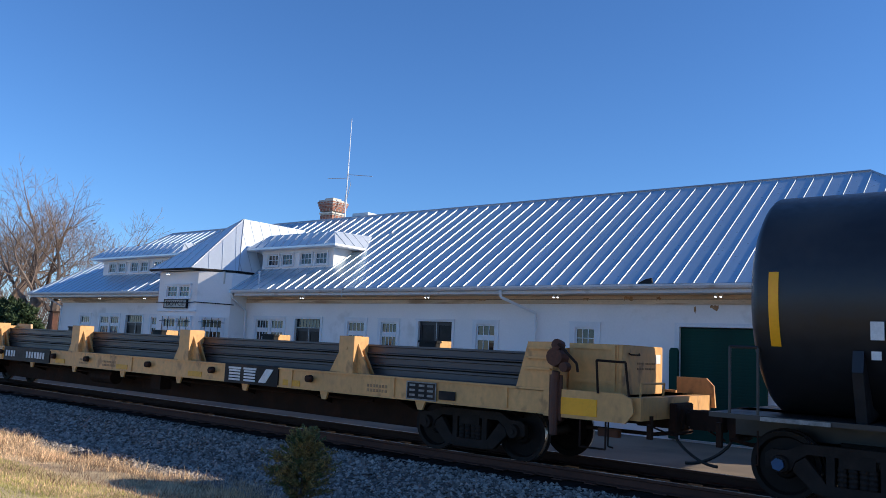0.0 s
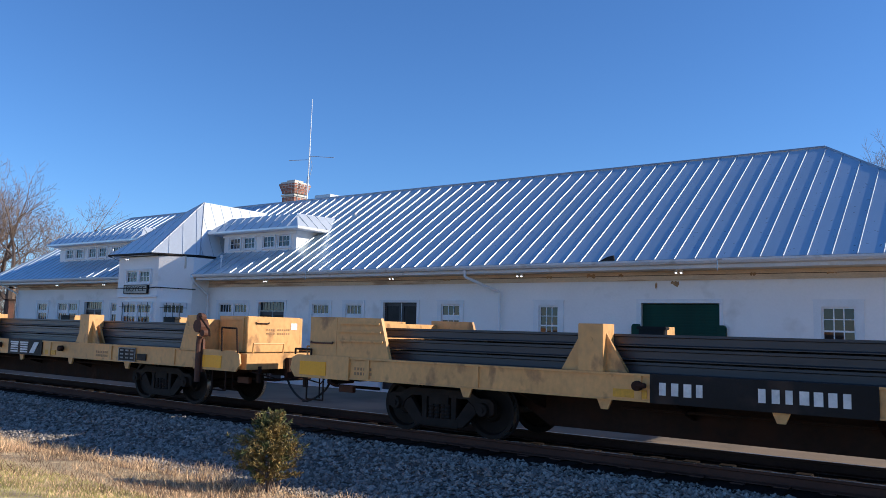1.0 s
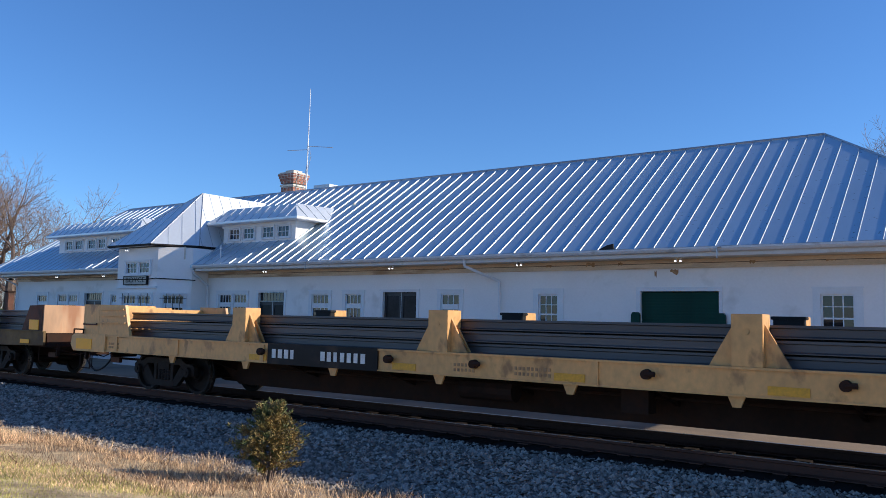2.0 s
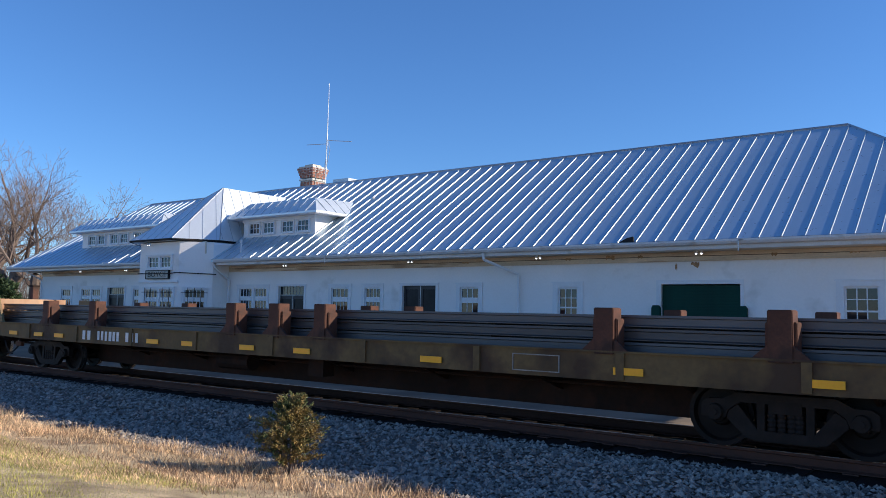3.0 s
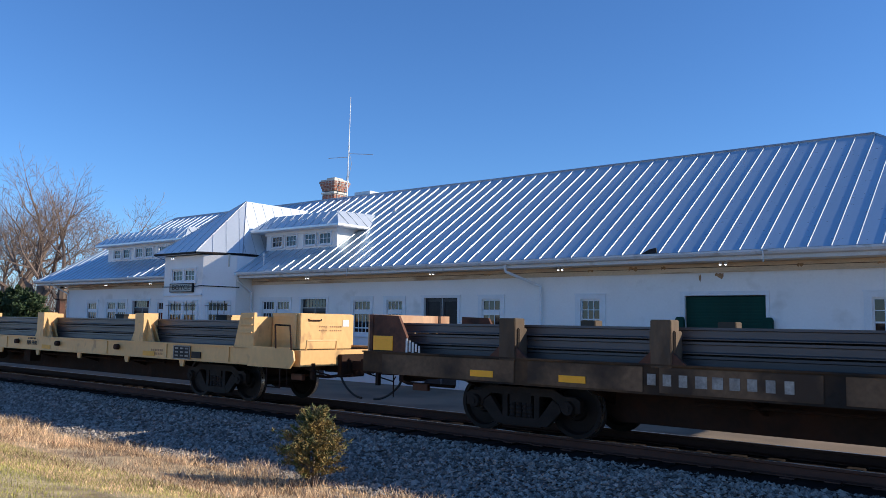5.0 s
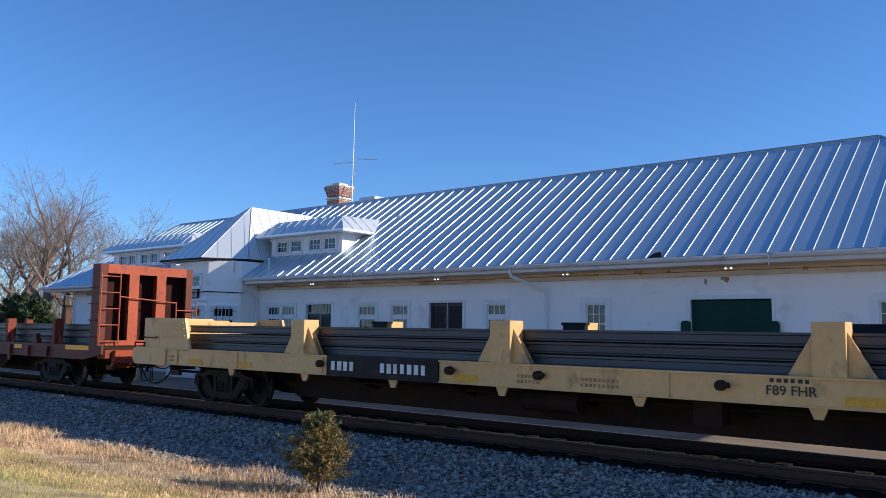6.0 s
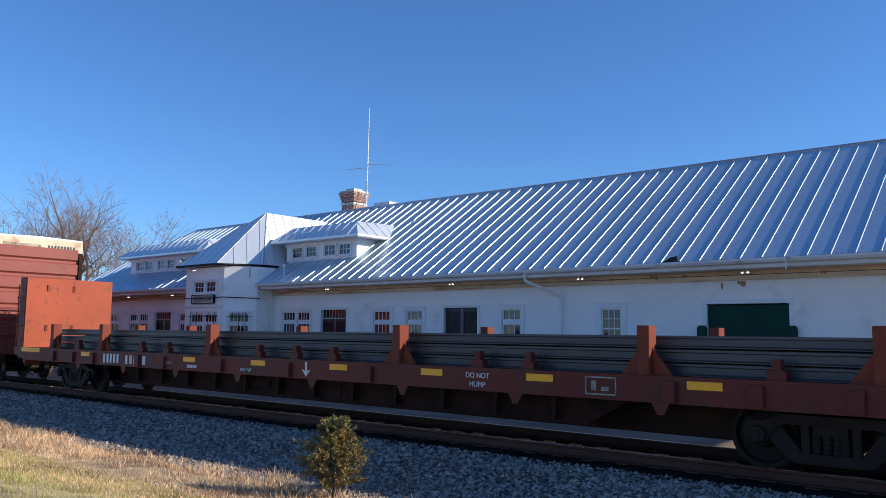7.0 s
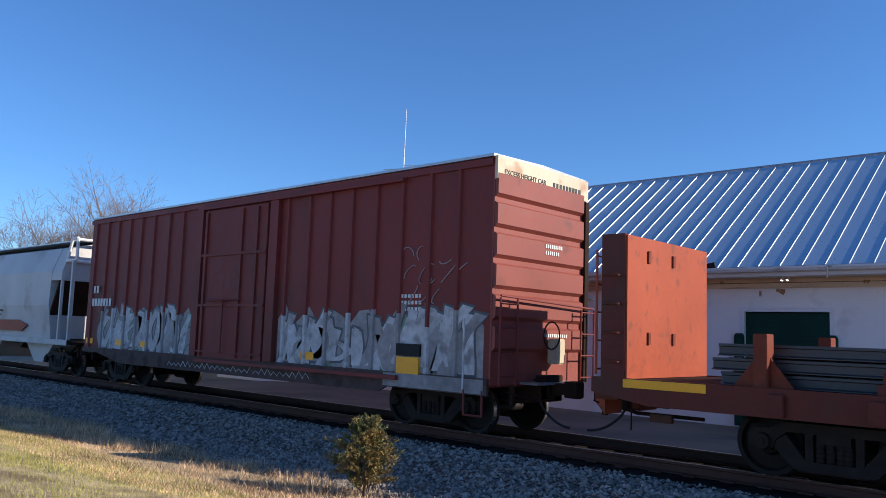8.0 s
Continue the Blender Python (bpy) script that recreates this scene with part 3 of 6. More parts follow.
    lamp = mesh_of("eave_lamp", tube(tube(bmesh.new(), (-0.08, 0, 0), (-0.08, -0.05, -0.09), 0.035, 0.05), (0.08, 0, 0), (0.08, -0.05, -0.09), 0.035, 0.05), M_TRIM)
    bulb = mesh_of("bulb", tube(tube(bmesh.new(), (-0.08, -0.05, -0.09), (-0.08, -0.055, -0.10), 0.03), (0.08, -0.05, -0.09), (0.08, -0.055, -0.10), 0.03), M_BULB)
    for x in (-43.9, -39.25, -26.7, -19.55, -13.85, -8.28):
        o = piece("eave_lamp", lamp, depot, (x, WALL_Y - 0.40, 3.70))
        piece("bulb", bulb, o)
    # brackets that hang from the gutter
    for x in (-23.5, -6.9):
        part("gutter_hook", tubes([(x + 0.12, EAVE_Y - 0.15, 3.93), (x, EAVE_Y - 0.15, 3.91), (x, EAVE_Y - 0.15, 3.60)], 0.018, n=6), M_GALV, depot)


def slope_top(x):
    """How far up the front slope (metres in plan) the roof goes at x, between the two hips."""
    full = RIDGE_Y - EAVE_Y
    return max(0.0, min(full, (x - EAVE_L) * full / (RIDGE_L - EAVE_L), (EAVE_R - x) * full / (EAVE_R - RIDGE_R)))


def panel_mesh(name, x0, x1):
    """One roof panel with its raised seam on the x0 side, on the front slope."""
    bm = bmesh.new()
    nx = -PITCH / math.hypot(1, PITCH)
    nz = 1 / math.hypot(1, PITCH)

    def at(x, s, up=0.0):
        return (x, EAVE_Y + s + nx * up, EAVE_Z + PITCH * s + nz * up)
    cuts = sorted({x0, x1} | {b for b in (RIDGE_L, RIDGE_R) if x0 < b < x1})
    lo = [bm.verts.new(at(x, 0)) for x in cuts]
    hi = [bm.verts.new(at(x, slope_top(x))) for x in reversed(cuts) if slope_top(x) > 0.01]
    bm.faces.new(lo + hi)
    t = slope_top(x0 + 0.01) - 0.02
    if t > 0.3:
        # upright leg on the far side, a slanting flank on the other
        w, h = 0.006, 0.027
        shape = ((-w, 0.0), (-w, h), (w, h), (0.014, 0.001))
        a = [bm.verts.new(at(x0 + u, 0, v)) for u, v in shape]
        b = [bm.verts.new(at(x0 + u, t, v)) for u, v in shape]
        seam = [bm.faces.new((a[i], a[i + 1], b[i + 1], b[i])) for i in range(3)]
        seam += [bm.faces.new(a[::-1]), bm.faces.new(b)]
        for f in seam:
            f.material_index = 1
    me = mesh_of(name, bm, M_ROOF)
    me.materials.append(M_SEAM)
    return me


def seams_on(parent, eave_a, eave_b, top_a, top_b, step, lift=0.026, w=0.007):
    """Raised seams up a plane whose eave runs from eave_a to eave_b and whose top runs from top_a to top_b (may be a point)."""
    ea, eb, ta, tb = map(Vector, (eave_a, eave_b, top_a, top_b))
    e = (eb - ea).normalized()
    n = (eb - ea).cross((ta + tb) / 2 - ea).normalized()
    if n.z < 0:
        n = -n
    up = n.cross(e)
    if up.z < 0:
        up = -up
    size = (eb - ea).length
    pa, pb = (ta - ea).dot(e), (tb - ea).dot(e)
    ht = (ta - ea).dot(up)
    k = int(size / step)
    off = (size - k * step) / 2
    for i in range(k + 1):
        u = off + i * step
        t = ht
        if u < pa:
            t = ht * u / pa
        elif u > pb:
            t = ht * (size - u) / (size - pb)
        if t < 0.25:
            continue
        base, tip = ea + e * u, ea + e * u + up * (t - 0.03)
        bm = bmesh.new()
        q = [bm.verts.new(c + e * s * w + n * h) for c in (base, tip) for s, h in ((-1, 0), (-1, lift), (1, lift), (1, 0))]
        for j in range(3):
            bm.faces.new((q[j], q[j + 1], q[5 + j], q[4 + j]))
        bm.faces.new((q[3], q[2], q[1], q[0]))
        bm.faces.new((q[4], q[5], q[6], q[7]))
        part("seam", bm, M_SEAM, parent)


def build_main_roof():
    bm = bmesh.new()
    back = 2 * RIDGE_Y - EAVE_Y
    p = [bm.verts.new(c) for c in ((EAVE_L, EAVE_Y, EAVE_Z - 0.02), (EAVE_R, EAVE_Y, EAVE_Z - 0.02), (EAVE_R, back, EAVE_Z - 0.02), (EAVE_L, back, EAVE_Z - 0.02), (RIDGE_L, RIDGE_Y, RIDGE_Z - 0.02), (RIDGE_R, RIDGE_Y, RIDGE_Z - 0.02))]
    q = [bm.verts.new((v.co.x, v.co.y, v.co.z - 0.12)) for v in p[:4]]
    for f in ((0, 1, 5, 4), (1, 2, 5), (2, 3, 4, 5), (3, 0, 4)):
        bm.faces.new([p[i] for i in f])
    for i in range(4):
        bm.faces.new((p[i], q[i], q[(i + 1) % 4], p[(i + 1) % 4]))
    bm.faces.new(q)
    roof = part("roof", bm, M_ROOF, depot, "silver standing-seam metal roof")
    x = -3.93 - 0.612 * 78
    while x < EAVE_R - 0.1:
        a, b = max(x, EAVE_L + 0.02), min(x + 0.612, EAVE_R - 0.02)
        if b - a > 0.05:
            ob = new("roof_panel", panel_mesh("roof_panel", a, b))
            ob.parent = roof
        x += 0.612
    bm = bmesh.new()
    tube(bm, (RIDGE_L, RIDGE_Y, RIDGE_Z), (RIDGE_R, RIDGE_Y, RIDGE_Z), 0.06, n=8)
    tube(bm, (RIDGE_R, RIDGE_Y, RIDGE_Z), (EAVE_R, EAVE_Y, EAVE_Z), 0.045, n=8)
    tube(bm, (RIDGE_L, RIDGE_Y, RIDGE_Z), (EAVE_L, EAVE_Y, EAVE_Z), 0.045, n=8)
    part("ridge_cap", bm, M_GALV, roof)
    part("bent_flashing", prism(bmesh.new(), [(-10.62, 3.99), (-10.12, 3.99), (-10.15, 4.16), (-10.35, 4.12)], "y", EAVE_Y - 0.01, EAVE_Y + 0.06), M_BLACK, roof, "torn dark flap at the eave")


def build_dormer(x0, x1, groups):
    """A long low dormer with a cut-off hipped roof. groups: first x of each pair of windows."""
    fy, base = 24.94, EAVE_Z + PITCH * (24.94 - EAVE_Y) - 0.05
    top, back = 5.98, EAVE_Y + (6.0 - EAVE_Z) / PITCH + 0.3
    d = new("dormer")
    d.parent = depot
    part("dormer_wall", boxes((x0, x1, fy, back, base, top)), M_WALL, d, "white boarded dormer wall")
    bm = bmesh.new()
    ex0, ex1, ey, ez = x0 - 0.62, x1 + 0.62, fy - 0.55, 6.10
    ins, front, tz = 0.85, 0.73, 6.795
    by = EAVE_Y + (tz - EAVE_Z) / PITCH + 0.1
    e = [(ex0, ey, ez), (ex1, ey, ez), (ex1, back + 0.3, ez), (ex0, back + 0.3, ez)]
    t = [(ex0 + ins, ey + front, tz), (ex1 - ins, ey + front, tz), (ex1 - ins, by, tz + 0.08), (ex0 + ins, by, tz + 0.08)]
    ev, tv = [bm.verts.new(c) for c in e], [bm.verts.new(c) for c in t]
    lv = [bm.verts.new((c[0], c[1], c[2] - 0.09)) for c in e]
    for i in range(4):
        j = (i + 1) % 4
        bm.faces.new((ev[i], ev[j], tv[j], tv[i]))
        bm.faces.new((lv[i], lv[j], ev[j], ev[i]))
    bm.faces.new(tv)
    bm.faces.new(lv[::-1])
    seams_on(d, e[0], e[1], t[0], t[1], 0.60)
    seams_on(d, e[1], e[2], t[1], t[2], 0.60)
    part("dormer_roof", bm, M_TOWERROOF, d)
    part("dormer_soffit", boxes((ex0 + 0.03, ex1 - 0.03, ey + 0.03, back, 5.985, 6.005)), M_TRIM, d)
    part("dormer_cornice", boxes((x0 - 0.05, x1 + 0.05, fy - 0.06, fy - 0.003, 5.84, 5.98)), M_TRIM, d)
    for g in groups:
        for k in range(2):
            window(d, pose(g + k * 1.02 + 0.42, fy - 0.065, 5.20), 0.88, 0.66, 3, even(0.45, 2), trim=0.05, sill=False)
    return d


def build_tower():
    """The operator's bay: a two-storey bay under an eight-sided pointed roof."""
    t = new("tower_bay")
    t.parent = depot
    fy, wz = 22.2, 4.78
    xl, xr = -35.45, -32.25
    # plan of the walls, from the main wall round the bay
    plan = [(-31.12, 24.25), (-31.12, 23.28), (xr, fy), (xl, fy), (-36.55, 23.28), (-36.55, 24.25), (-36.55, 27.5), (-31.12, 27.5)]
    part("bay_wall", prism(bmesh.new(), plan[::-1], "z", DEPOT_BASE, wz), M_WALL, t, "white bay walls")
    window(t, pose(-33.70, fy - 0.065, 1.0), 2.45, 1.66, 4, SPLIT, sashes=2, trim=0.12)
    window(t, pose(-33.72, fy - 0.065, 3.45), 2.05, 0.75, 3, even(0.44, 2), sashes=2, trim=0.1, sill=False)
    cx, cy = (xr - 31.12) / 2, (fy + 23.28) / 2
    window(t, pose(cx, cy, 1.0, 0, 0, 45) @ pose(0, -0.065, 0), 1.15, 1.66, 5, SPLIT, trim=0.1)
    # ledges and cable guards
    part("ledge", boxes((-35.35, -32.20, fy - 0.10, fy - 0.003, 2.86, 2.95)), M_TRIM, t)
    part("belt_cable", tubes([(-35.4, fy - 0.12, 3.30), (-33.0, fy - 0.12, 3.27), (xr, fy - 0.1, 3.32), (-31.2, 23.15, 3.28), (-30.9, 23.3, 3.26)], 0.022, n=6), M_BLACK, t)
    bar = bmesh.new()
    for x in (-34.7, -34.2, -33.2, -32.7):
        tube(bar, (x, fy - 0.16, 1.0), (x, fy - 0.16, 2.62), 0.013, n=5)
    tube(bar, (-34.95, fy - 0.16, 2.40), (-32.4, fy - 0.16, 2.40), 0.013, n=5)
    part("window_guard", bar, M_BLACK, t)
    u = Vector((1, 1, 0)).normalized()
    o = Vector((cx, cy, 0)) + Vector((1, -1, 0)).normalized() * 0.17
    bar = bmesh.new()
    for k in (-0.3, 0.0, 0.3):
        tube(bar, o + u * k + Vector((0, 0, 1.0)), o + u * k + Vector((0, 0, 2.62)), 0.013, n=5)
    tube(bar, o - u * 0.6 + Vector((0, 0, 2.40)), o + u * 0.6 + Vector((0, 0, 2.40)), 0.013, n=5)
    part("window_guard", bar, M_BLACK, t)
    # roof: half an octagon in front, its ridge running back into the main roof
    ez, apex, tail = 4.93, (-32.49, 24.73, 7.68), (-32.49, 29.2, 7.68)
    ring = [(-37.70, 29.6, ez), (-37.70, 23.66, ez), (-35.80, 21.84, ez), (-32.35, 21.84, ez), (-31.20, 23.66, ez), (-31.20, 29.6, ez)]
    bm = bmesh.new()
    rv = [bm.verts.new(p) for p in ring]
    lv = [bm.verts.new((p[0], p[1], p[2] - 0.1)) for p in ring]
    top, end = bm.verts.new(apex), bm.verts.new(tail)
    for i in (1, 2, 3):
        bm.faces.new((rv[i], rv[i + 1], top))
    bm.faces.new((rv[0], rv[1], top, end))
    bm.faces.new((rv[4], rv[5], end, top))
    bm.faces.new((rv[5], rv[0], end))
    for i in range(6):
        j = (i + 1) % 6
        bm.faces.new((lv[i], lv[j], rv[j], rv[i]))
    bm.faces.new(lv[::-1])
    part("tower_roof", bm, M_TOWERROOF, t, "pointed many-sided metal roof")
    for i in (1, 2, 3):
        seams_on(t, ring[i], ring[i + 1], apex, apex, 0.62, 0.016)
    seams_on(t, ring[4], ring[5], apex, tail, 0.62, 0.016)
    for i in (1, 2, 3, 4):
        part("hip_cap", tube(bmesh.new(), apex, ring[i], 0.022, n=6), M_GALV, t)
    for i in (1, 2, 3, 4):
        q = ring[i + 1] if i < 4 else (-31.20, 25.0, ez)
        part("tower_gutter", tube(bmesh.new(), (ring[i][0], ring[i][1], ez - 0.06), (q[0], q[1], ez - 0.06), 0.055, n=6), M_BLACK, t, "dark tower gutter")
    part("corner_bracket", prism(bmesh.new(), [(-32.05, 4.82), (-31.35, 4.82), (-31.35, 4.25), (-31.6, 4.15)], "y", 23.0, 23.06), M_SOFFIT, t, "bare wooden bracket")
    o = piece("eave_lamp", bpy.data.meshes["eave_lamp"], t, (-34.4, 22.0, 4.74))
    piece("bulb", bpy.data.meshes["bulb"], o)
    # station name board
    s = thing("station_sign", "weathered station name board with dark letters, on the bay wall", "sign", place=depot.location)
    s.scale = depot.scale
    part("board", boxes((-34.72, -32.92, fy - 0.11, fy - 0.006, 3.06, 3.42)), M_SIGN, s)
    part("board_frame", boxes((-34.76, -32.88, fy - 0.125, fy - 0.02, 3.42, 3.455), (-34.76, -32.88, fy - 0.125, fy - 0.02, 3.025, 3.06), (-34.76, -34.72, fy - 0.125, fy - 0.02, 3.06, 3.42), (-32.92, -32.88, fy - 0.125, fy - 0.02, 3.06, 3.42)), M_BLACK, s)
    writing("lettering", "BOYCE", 0.34, M_INK, s, (-33.82, fy - 0.116, 3.245), width=1.5)


def build_roof_things():
    ch = new("chimney")
    ch.parent = depot
    tagged(ch, "red brick chimney with a flared top")
    cx, cy = -32.75, 31.0
    bm = boxes((cx - 0.48, cx + 0.48, cy - 0.48, cy + 0.48, 7.5, 8.88))
    for i, w in enumerate((0.50, 0.54, 0.58, 0.62)):
        box(bm, cx - w, cx + w, cy - w, cy + w, 9.06 + i * 0.14, 9.20 + i * 0.14)
    part("stack", bm, M_MORTAR, ch)
    brick = mesh_of("brick", boxes((-0.095, 0.095, -0.012, 0.03, -0.028, 0.028)), M_BRICK)
    for i in range(16):
        z = 8.42 + 0.075 * i
        if 8.86 < z < 9.06:
            continue
        w = 0.48 if z < 9.0 else 0.50 + 0.04 * int((z - 9.06) / 0.14)
        k = int(2 * w / 0.21)
        for f, turn in ((0, 0.0), (1, math.pi / 2)):
            for j in range(k):
                u = -w + 0.10 + j * (2 * w - 0.2) / (k - 1)
                p = (cx + u, cy - w, z) if f == 0 else (cx + w, cy + u, z)
                piece("brick", brick, ch, p, turn)
    part("stone_band", boxes((cx - 0.53, cx + 0.53, cy - 0.53, cy + 0.53, 8.90, 9.0)), M_CAP, ch)
    part("cap", boxes((cx - 0.56, cx + 0.56, cy - 0.56, cy + 0.56, 9.62, 9.70)), M_CAP, ch)
    part("flue", boxes((cx - 0.35, cx + 0.3, cy - 0.3, cy + 0.35, 9.70, 9.84)), M_CAP, ch)
    an = new("antenna")
    an.parent = depot
    tagged(an, "tall thin radio antenna mast")
    bm = bmesh.new()
    tube(bm, (-31.75, 31.0, 8.3), (-31.7, 31.0, 11.6), 0.035, n=8)
    tube(bm, (-31.7, 31.0, 11.6), (-31.66, 31.0, 14.4), 0.026, 0.015, n=8)
    part("mast", bm, M_TRIM, an)
    bm = bmesh.new()
    tube(bm, (-32.9, 30.6, 10.95), (-31.7, 31.0, 10.95), 0.016, n=6)
    tube(bm, (-31.7, 31.0, 11.15), (-30.1, 31.3, 10.95), 0.016, n=6)
    tube(bm, (-31.72, 31.0, 9.6), (-31.55, 31.1, 10.6), 0.016, n=6)
    tube(bm, (-31.55, 31.1, 10.6), (-31.7, 31.0, 11.3), 0.012, n=6)
    tube(bm, (-31.95, 30.9, 8.5), (-31.74, 31.0, 10.2), 0.014, n=6)
    part("cross_arm", bm, M_GALV, an)
    part("ridge_vent", boxes((-30.35, -29.2, 30.2, 30.9, 8.2, 8.70)), M_GALV, depot, "low metal ridge vent")
    for x, s in ((-26.5, 4.3), (-25.3, 4.6)):
        part("snow_guard", boxes((x, x + 0.1, EAVE_Y + s, EAVE_Y + s + 0.08, EAVE_Z + PITCH * s, EAVE_Z + PITCH * s + 0.1)), M_CAP, depot)
    part("vent_pipe", tube(tube(bmesh.new(), (-29.6, 23.65, 4.2), (-29.6, 23.65, 4.75), 0.03), (-29.6, 23.65, 4.75), (-29.55, 23.6, 4.85), 0.06), M_TRIM, depot)
    part("vent_pipe", tube(bmesh.new(), (-35.6, 21.95, 4.95), (-35.6, 21.9, 5.2), 0.04), M_TRIM, depot)


build_depot_walls()
build_main_roof()
build_dormer(-31.05, -26.1, (-30.62, -28.28))
build_dormer(-46.0, -37.8, (-45.25, -42.88, -40.5))
build_tower()
build_roof_things()

# ---- the train ----
SPEED = 20.0
MOVES = []          # (thing, x at the start, y, z)
SPINS = []          # (wheelset, its pose on the truck)


def rolling(ob, x):
    ob.location = (x, TRACK, 0)
    MOVES.append((ob, x))
    return ob


def lathe(bm, profile, n=28):
    """Turn a profile of (radius, y) round the y axis."""
    rings = []
    for r, y in profile:
        rings.append([bm.verts.new((r * math.cos(2 * math.pi * i / n), y, r * math.sin(2 * math.pi * i / n))) for i in range(n)])
    for a, b in zip(rings, rings[1:]):
        for i in range(n):
            bm.faces.new((a[i], a[(i + 1) % n], b[(i + 1) % n], b[i]))
    bm.faces.new(rings[0])
    bm.faces.new(rings[-1][::-1])
    return bm


def wheelset_mesh():
    bm = bmesh.new()
    for s in (-1, 1):
        prof = [(0.09, 0.90), (0.10, 0.84), (0.14, 0.83), (0.17, 0.775), (0.34, 0.755), (0.37, 0.82), (0.43, 0.82), (0.435, 0.73), (0.46, 0.72), (0.46, 0.69), (0.37, 0.69), (0.34, 0.72), (0.12, 0.70), (0.09, 0.6)]
        lathe(bm, [(r, s * y) for r, y in prof], 32)
    lathe(bm, [(0.085, -0.62), (0.085, 0.62)], 14)
    me = mesh_of("wheelset", bm, M_WHEEL, smooth=True)
    me.materials.append(M_TREAD)
    for p in me.polygons:
        r = math.hypot(p.center.x, p.center.z)
        if r > 0.425 and abs(p.center.y) > 0.73:
            p.material_index = 1
    return me


WHEELSET = wheelset_mesh()


def frame_mesh():
    """A cast truck side frame, thickness along y."""
    bm = bmesh.new()
    y0, y1 = -0.055, 0.055
    prism(bm, [(-1.06, 0.40), (-1.06, 0.58), (-0.98, 0.64), (-0.78, 0.64), (-0.60, 0.74), (0.60, 0.74), (0.78, 0.64), (0.98, 0.64), (1.06, 0.58), (1.06, 0.40), (0.74, 0.40), (0.70, 0.52), (0.56, 0.62), (-0.56, 0.62), (-0.70, 0.52), (-0.74, 0.40)], "y", y0, y1)
    prism(bm, [(-0.73, 0.40), (-0.70, 0.50), (-0.58, 0.58), (-0.34, 0.28), (-0.38, 0.15), (-0.48, 0.16)], "y", y0 + 0.003, y1 - 0.003)
    prism(bm, [(0.73, 0.40), (0.70, 0.50), (0.58, 0.58), (0.34, 0.28), (0.38, 0.15), (0.48, 0.16)], "y", y0 + 0.003, y1 - 0.003)
    box(bm, -0.385, 0.385, y0, y1, 0.14, 0.27)
    box(bm, -0.345, -0.245, y0 + 0.004, y1 - 0.004, 0.262, 0.625)
    box(bm, 0.245, 0.345, y0 + 0.004, y1 - 0.004, 0.262, 0.625)
    for s in (-1, 1):
        tube(bm, (s * 0.87, y0 + 0.02, 0.47), (s * 0.87, y0 - 0.07, 0.47), 0.115, 0.10, n=14)
        tube(bm, (s * 0.87, y0 - 0.07, 0.47), (s * 0.87, y0 - 0.09, 0.47), 0.05, n=8)
    return mesh_of("side_frame", bm, M_TRUCK, bevel=0.006)


FRAME = frame_mesh()
SPRING = mesh_of("spring", lathe(bmesh.new(), [(0.05, 0.0)] + [(0.062 if i % 2 else 0.05, 0.03 * i) for i in range(1, 9)] + [(0.05, 0.26)], 10), M_TRUCK)
BOLSTER = mesh_of("bolster", boxes((-0.24, 0.24, -0.90, 0.90, 0.26, 0.50), (-0.20, 0.20, -1.05, 1.05, 0.50, 0.66), (-0.30, 0.30, -0.45, 0.45, 0.55, 0.74)), M_TRUCK)
BEAM = mesh_of("brake_beam", boxes((-0.04, 0.04, -0.72, 0.72, 0.34, 0.42)), M_TRUCK)


def truck(car, x):
    t = new("truck")
    t.parent = car
    t.location = (x, 0, 0)
    piece("side_frame", FRAME, t, (0, -0.99, 0))
    piece("side_frame", FRAME, t, (0, 0.99, 0), math.pi)
    piece("bolster", BOLSTER, t)
    for s in (-0.34, 0.34):
        piece("brake_beam", BEAM, t, (s, 0, 0))
    for sx in (-0.15, -0.03, 0.09, 0.18):
        sp = piece("spring", SPRING, t, (sx - 0.02, -0.99, 0.26))
        sp.rotation_euler = (radians(90), 0, 0)
    for s in (-0.87, 0.87):
        w = piece("wheelset", WHEELSET, t, (s, 0, 0.43))
        SPINS.append((w, s))
    return t


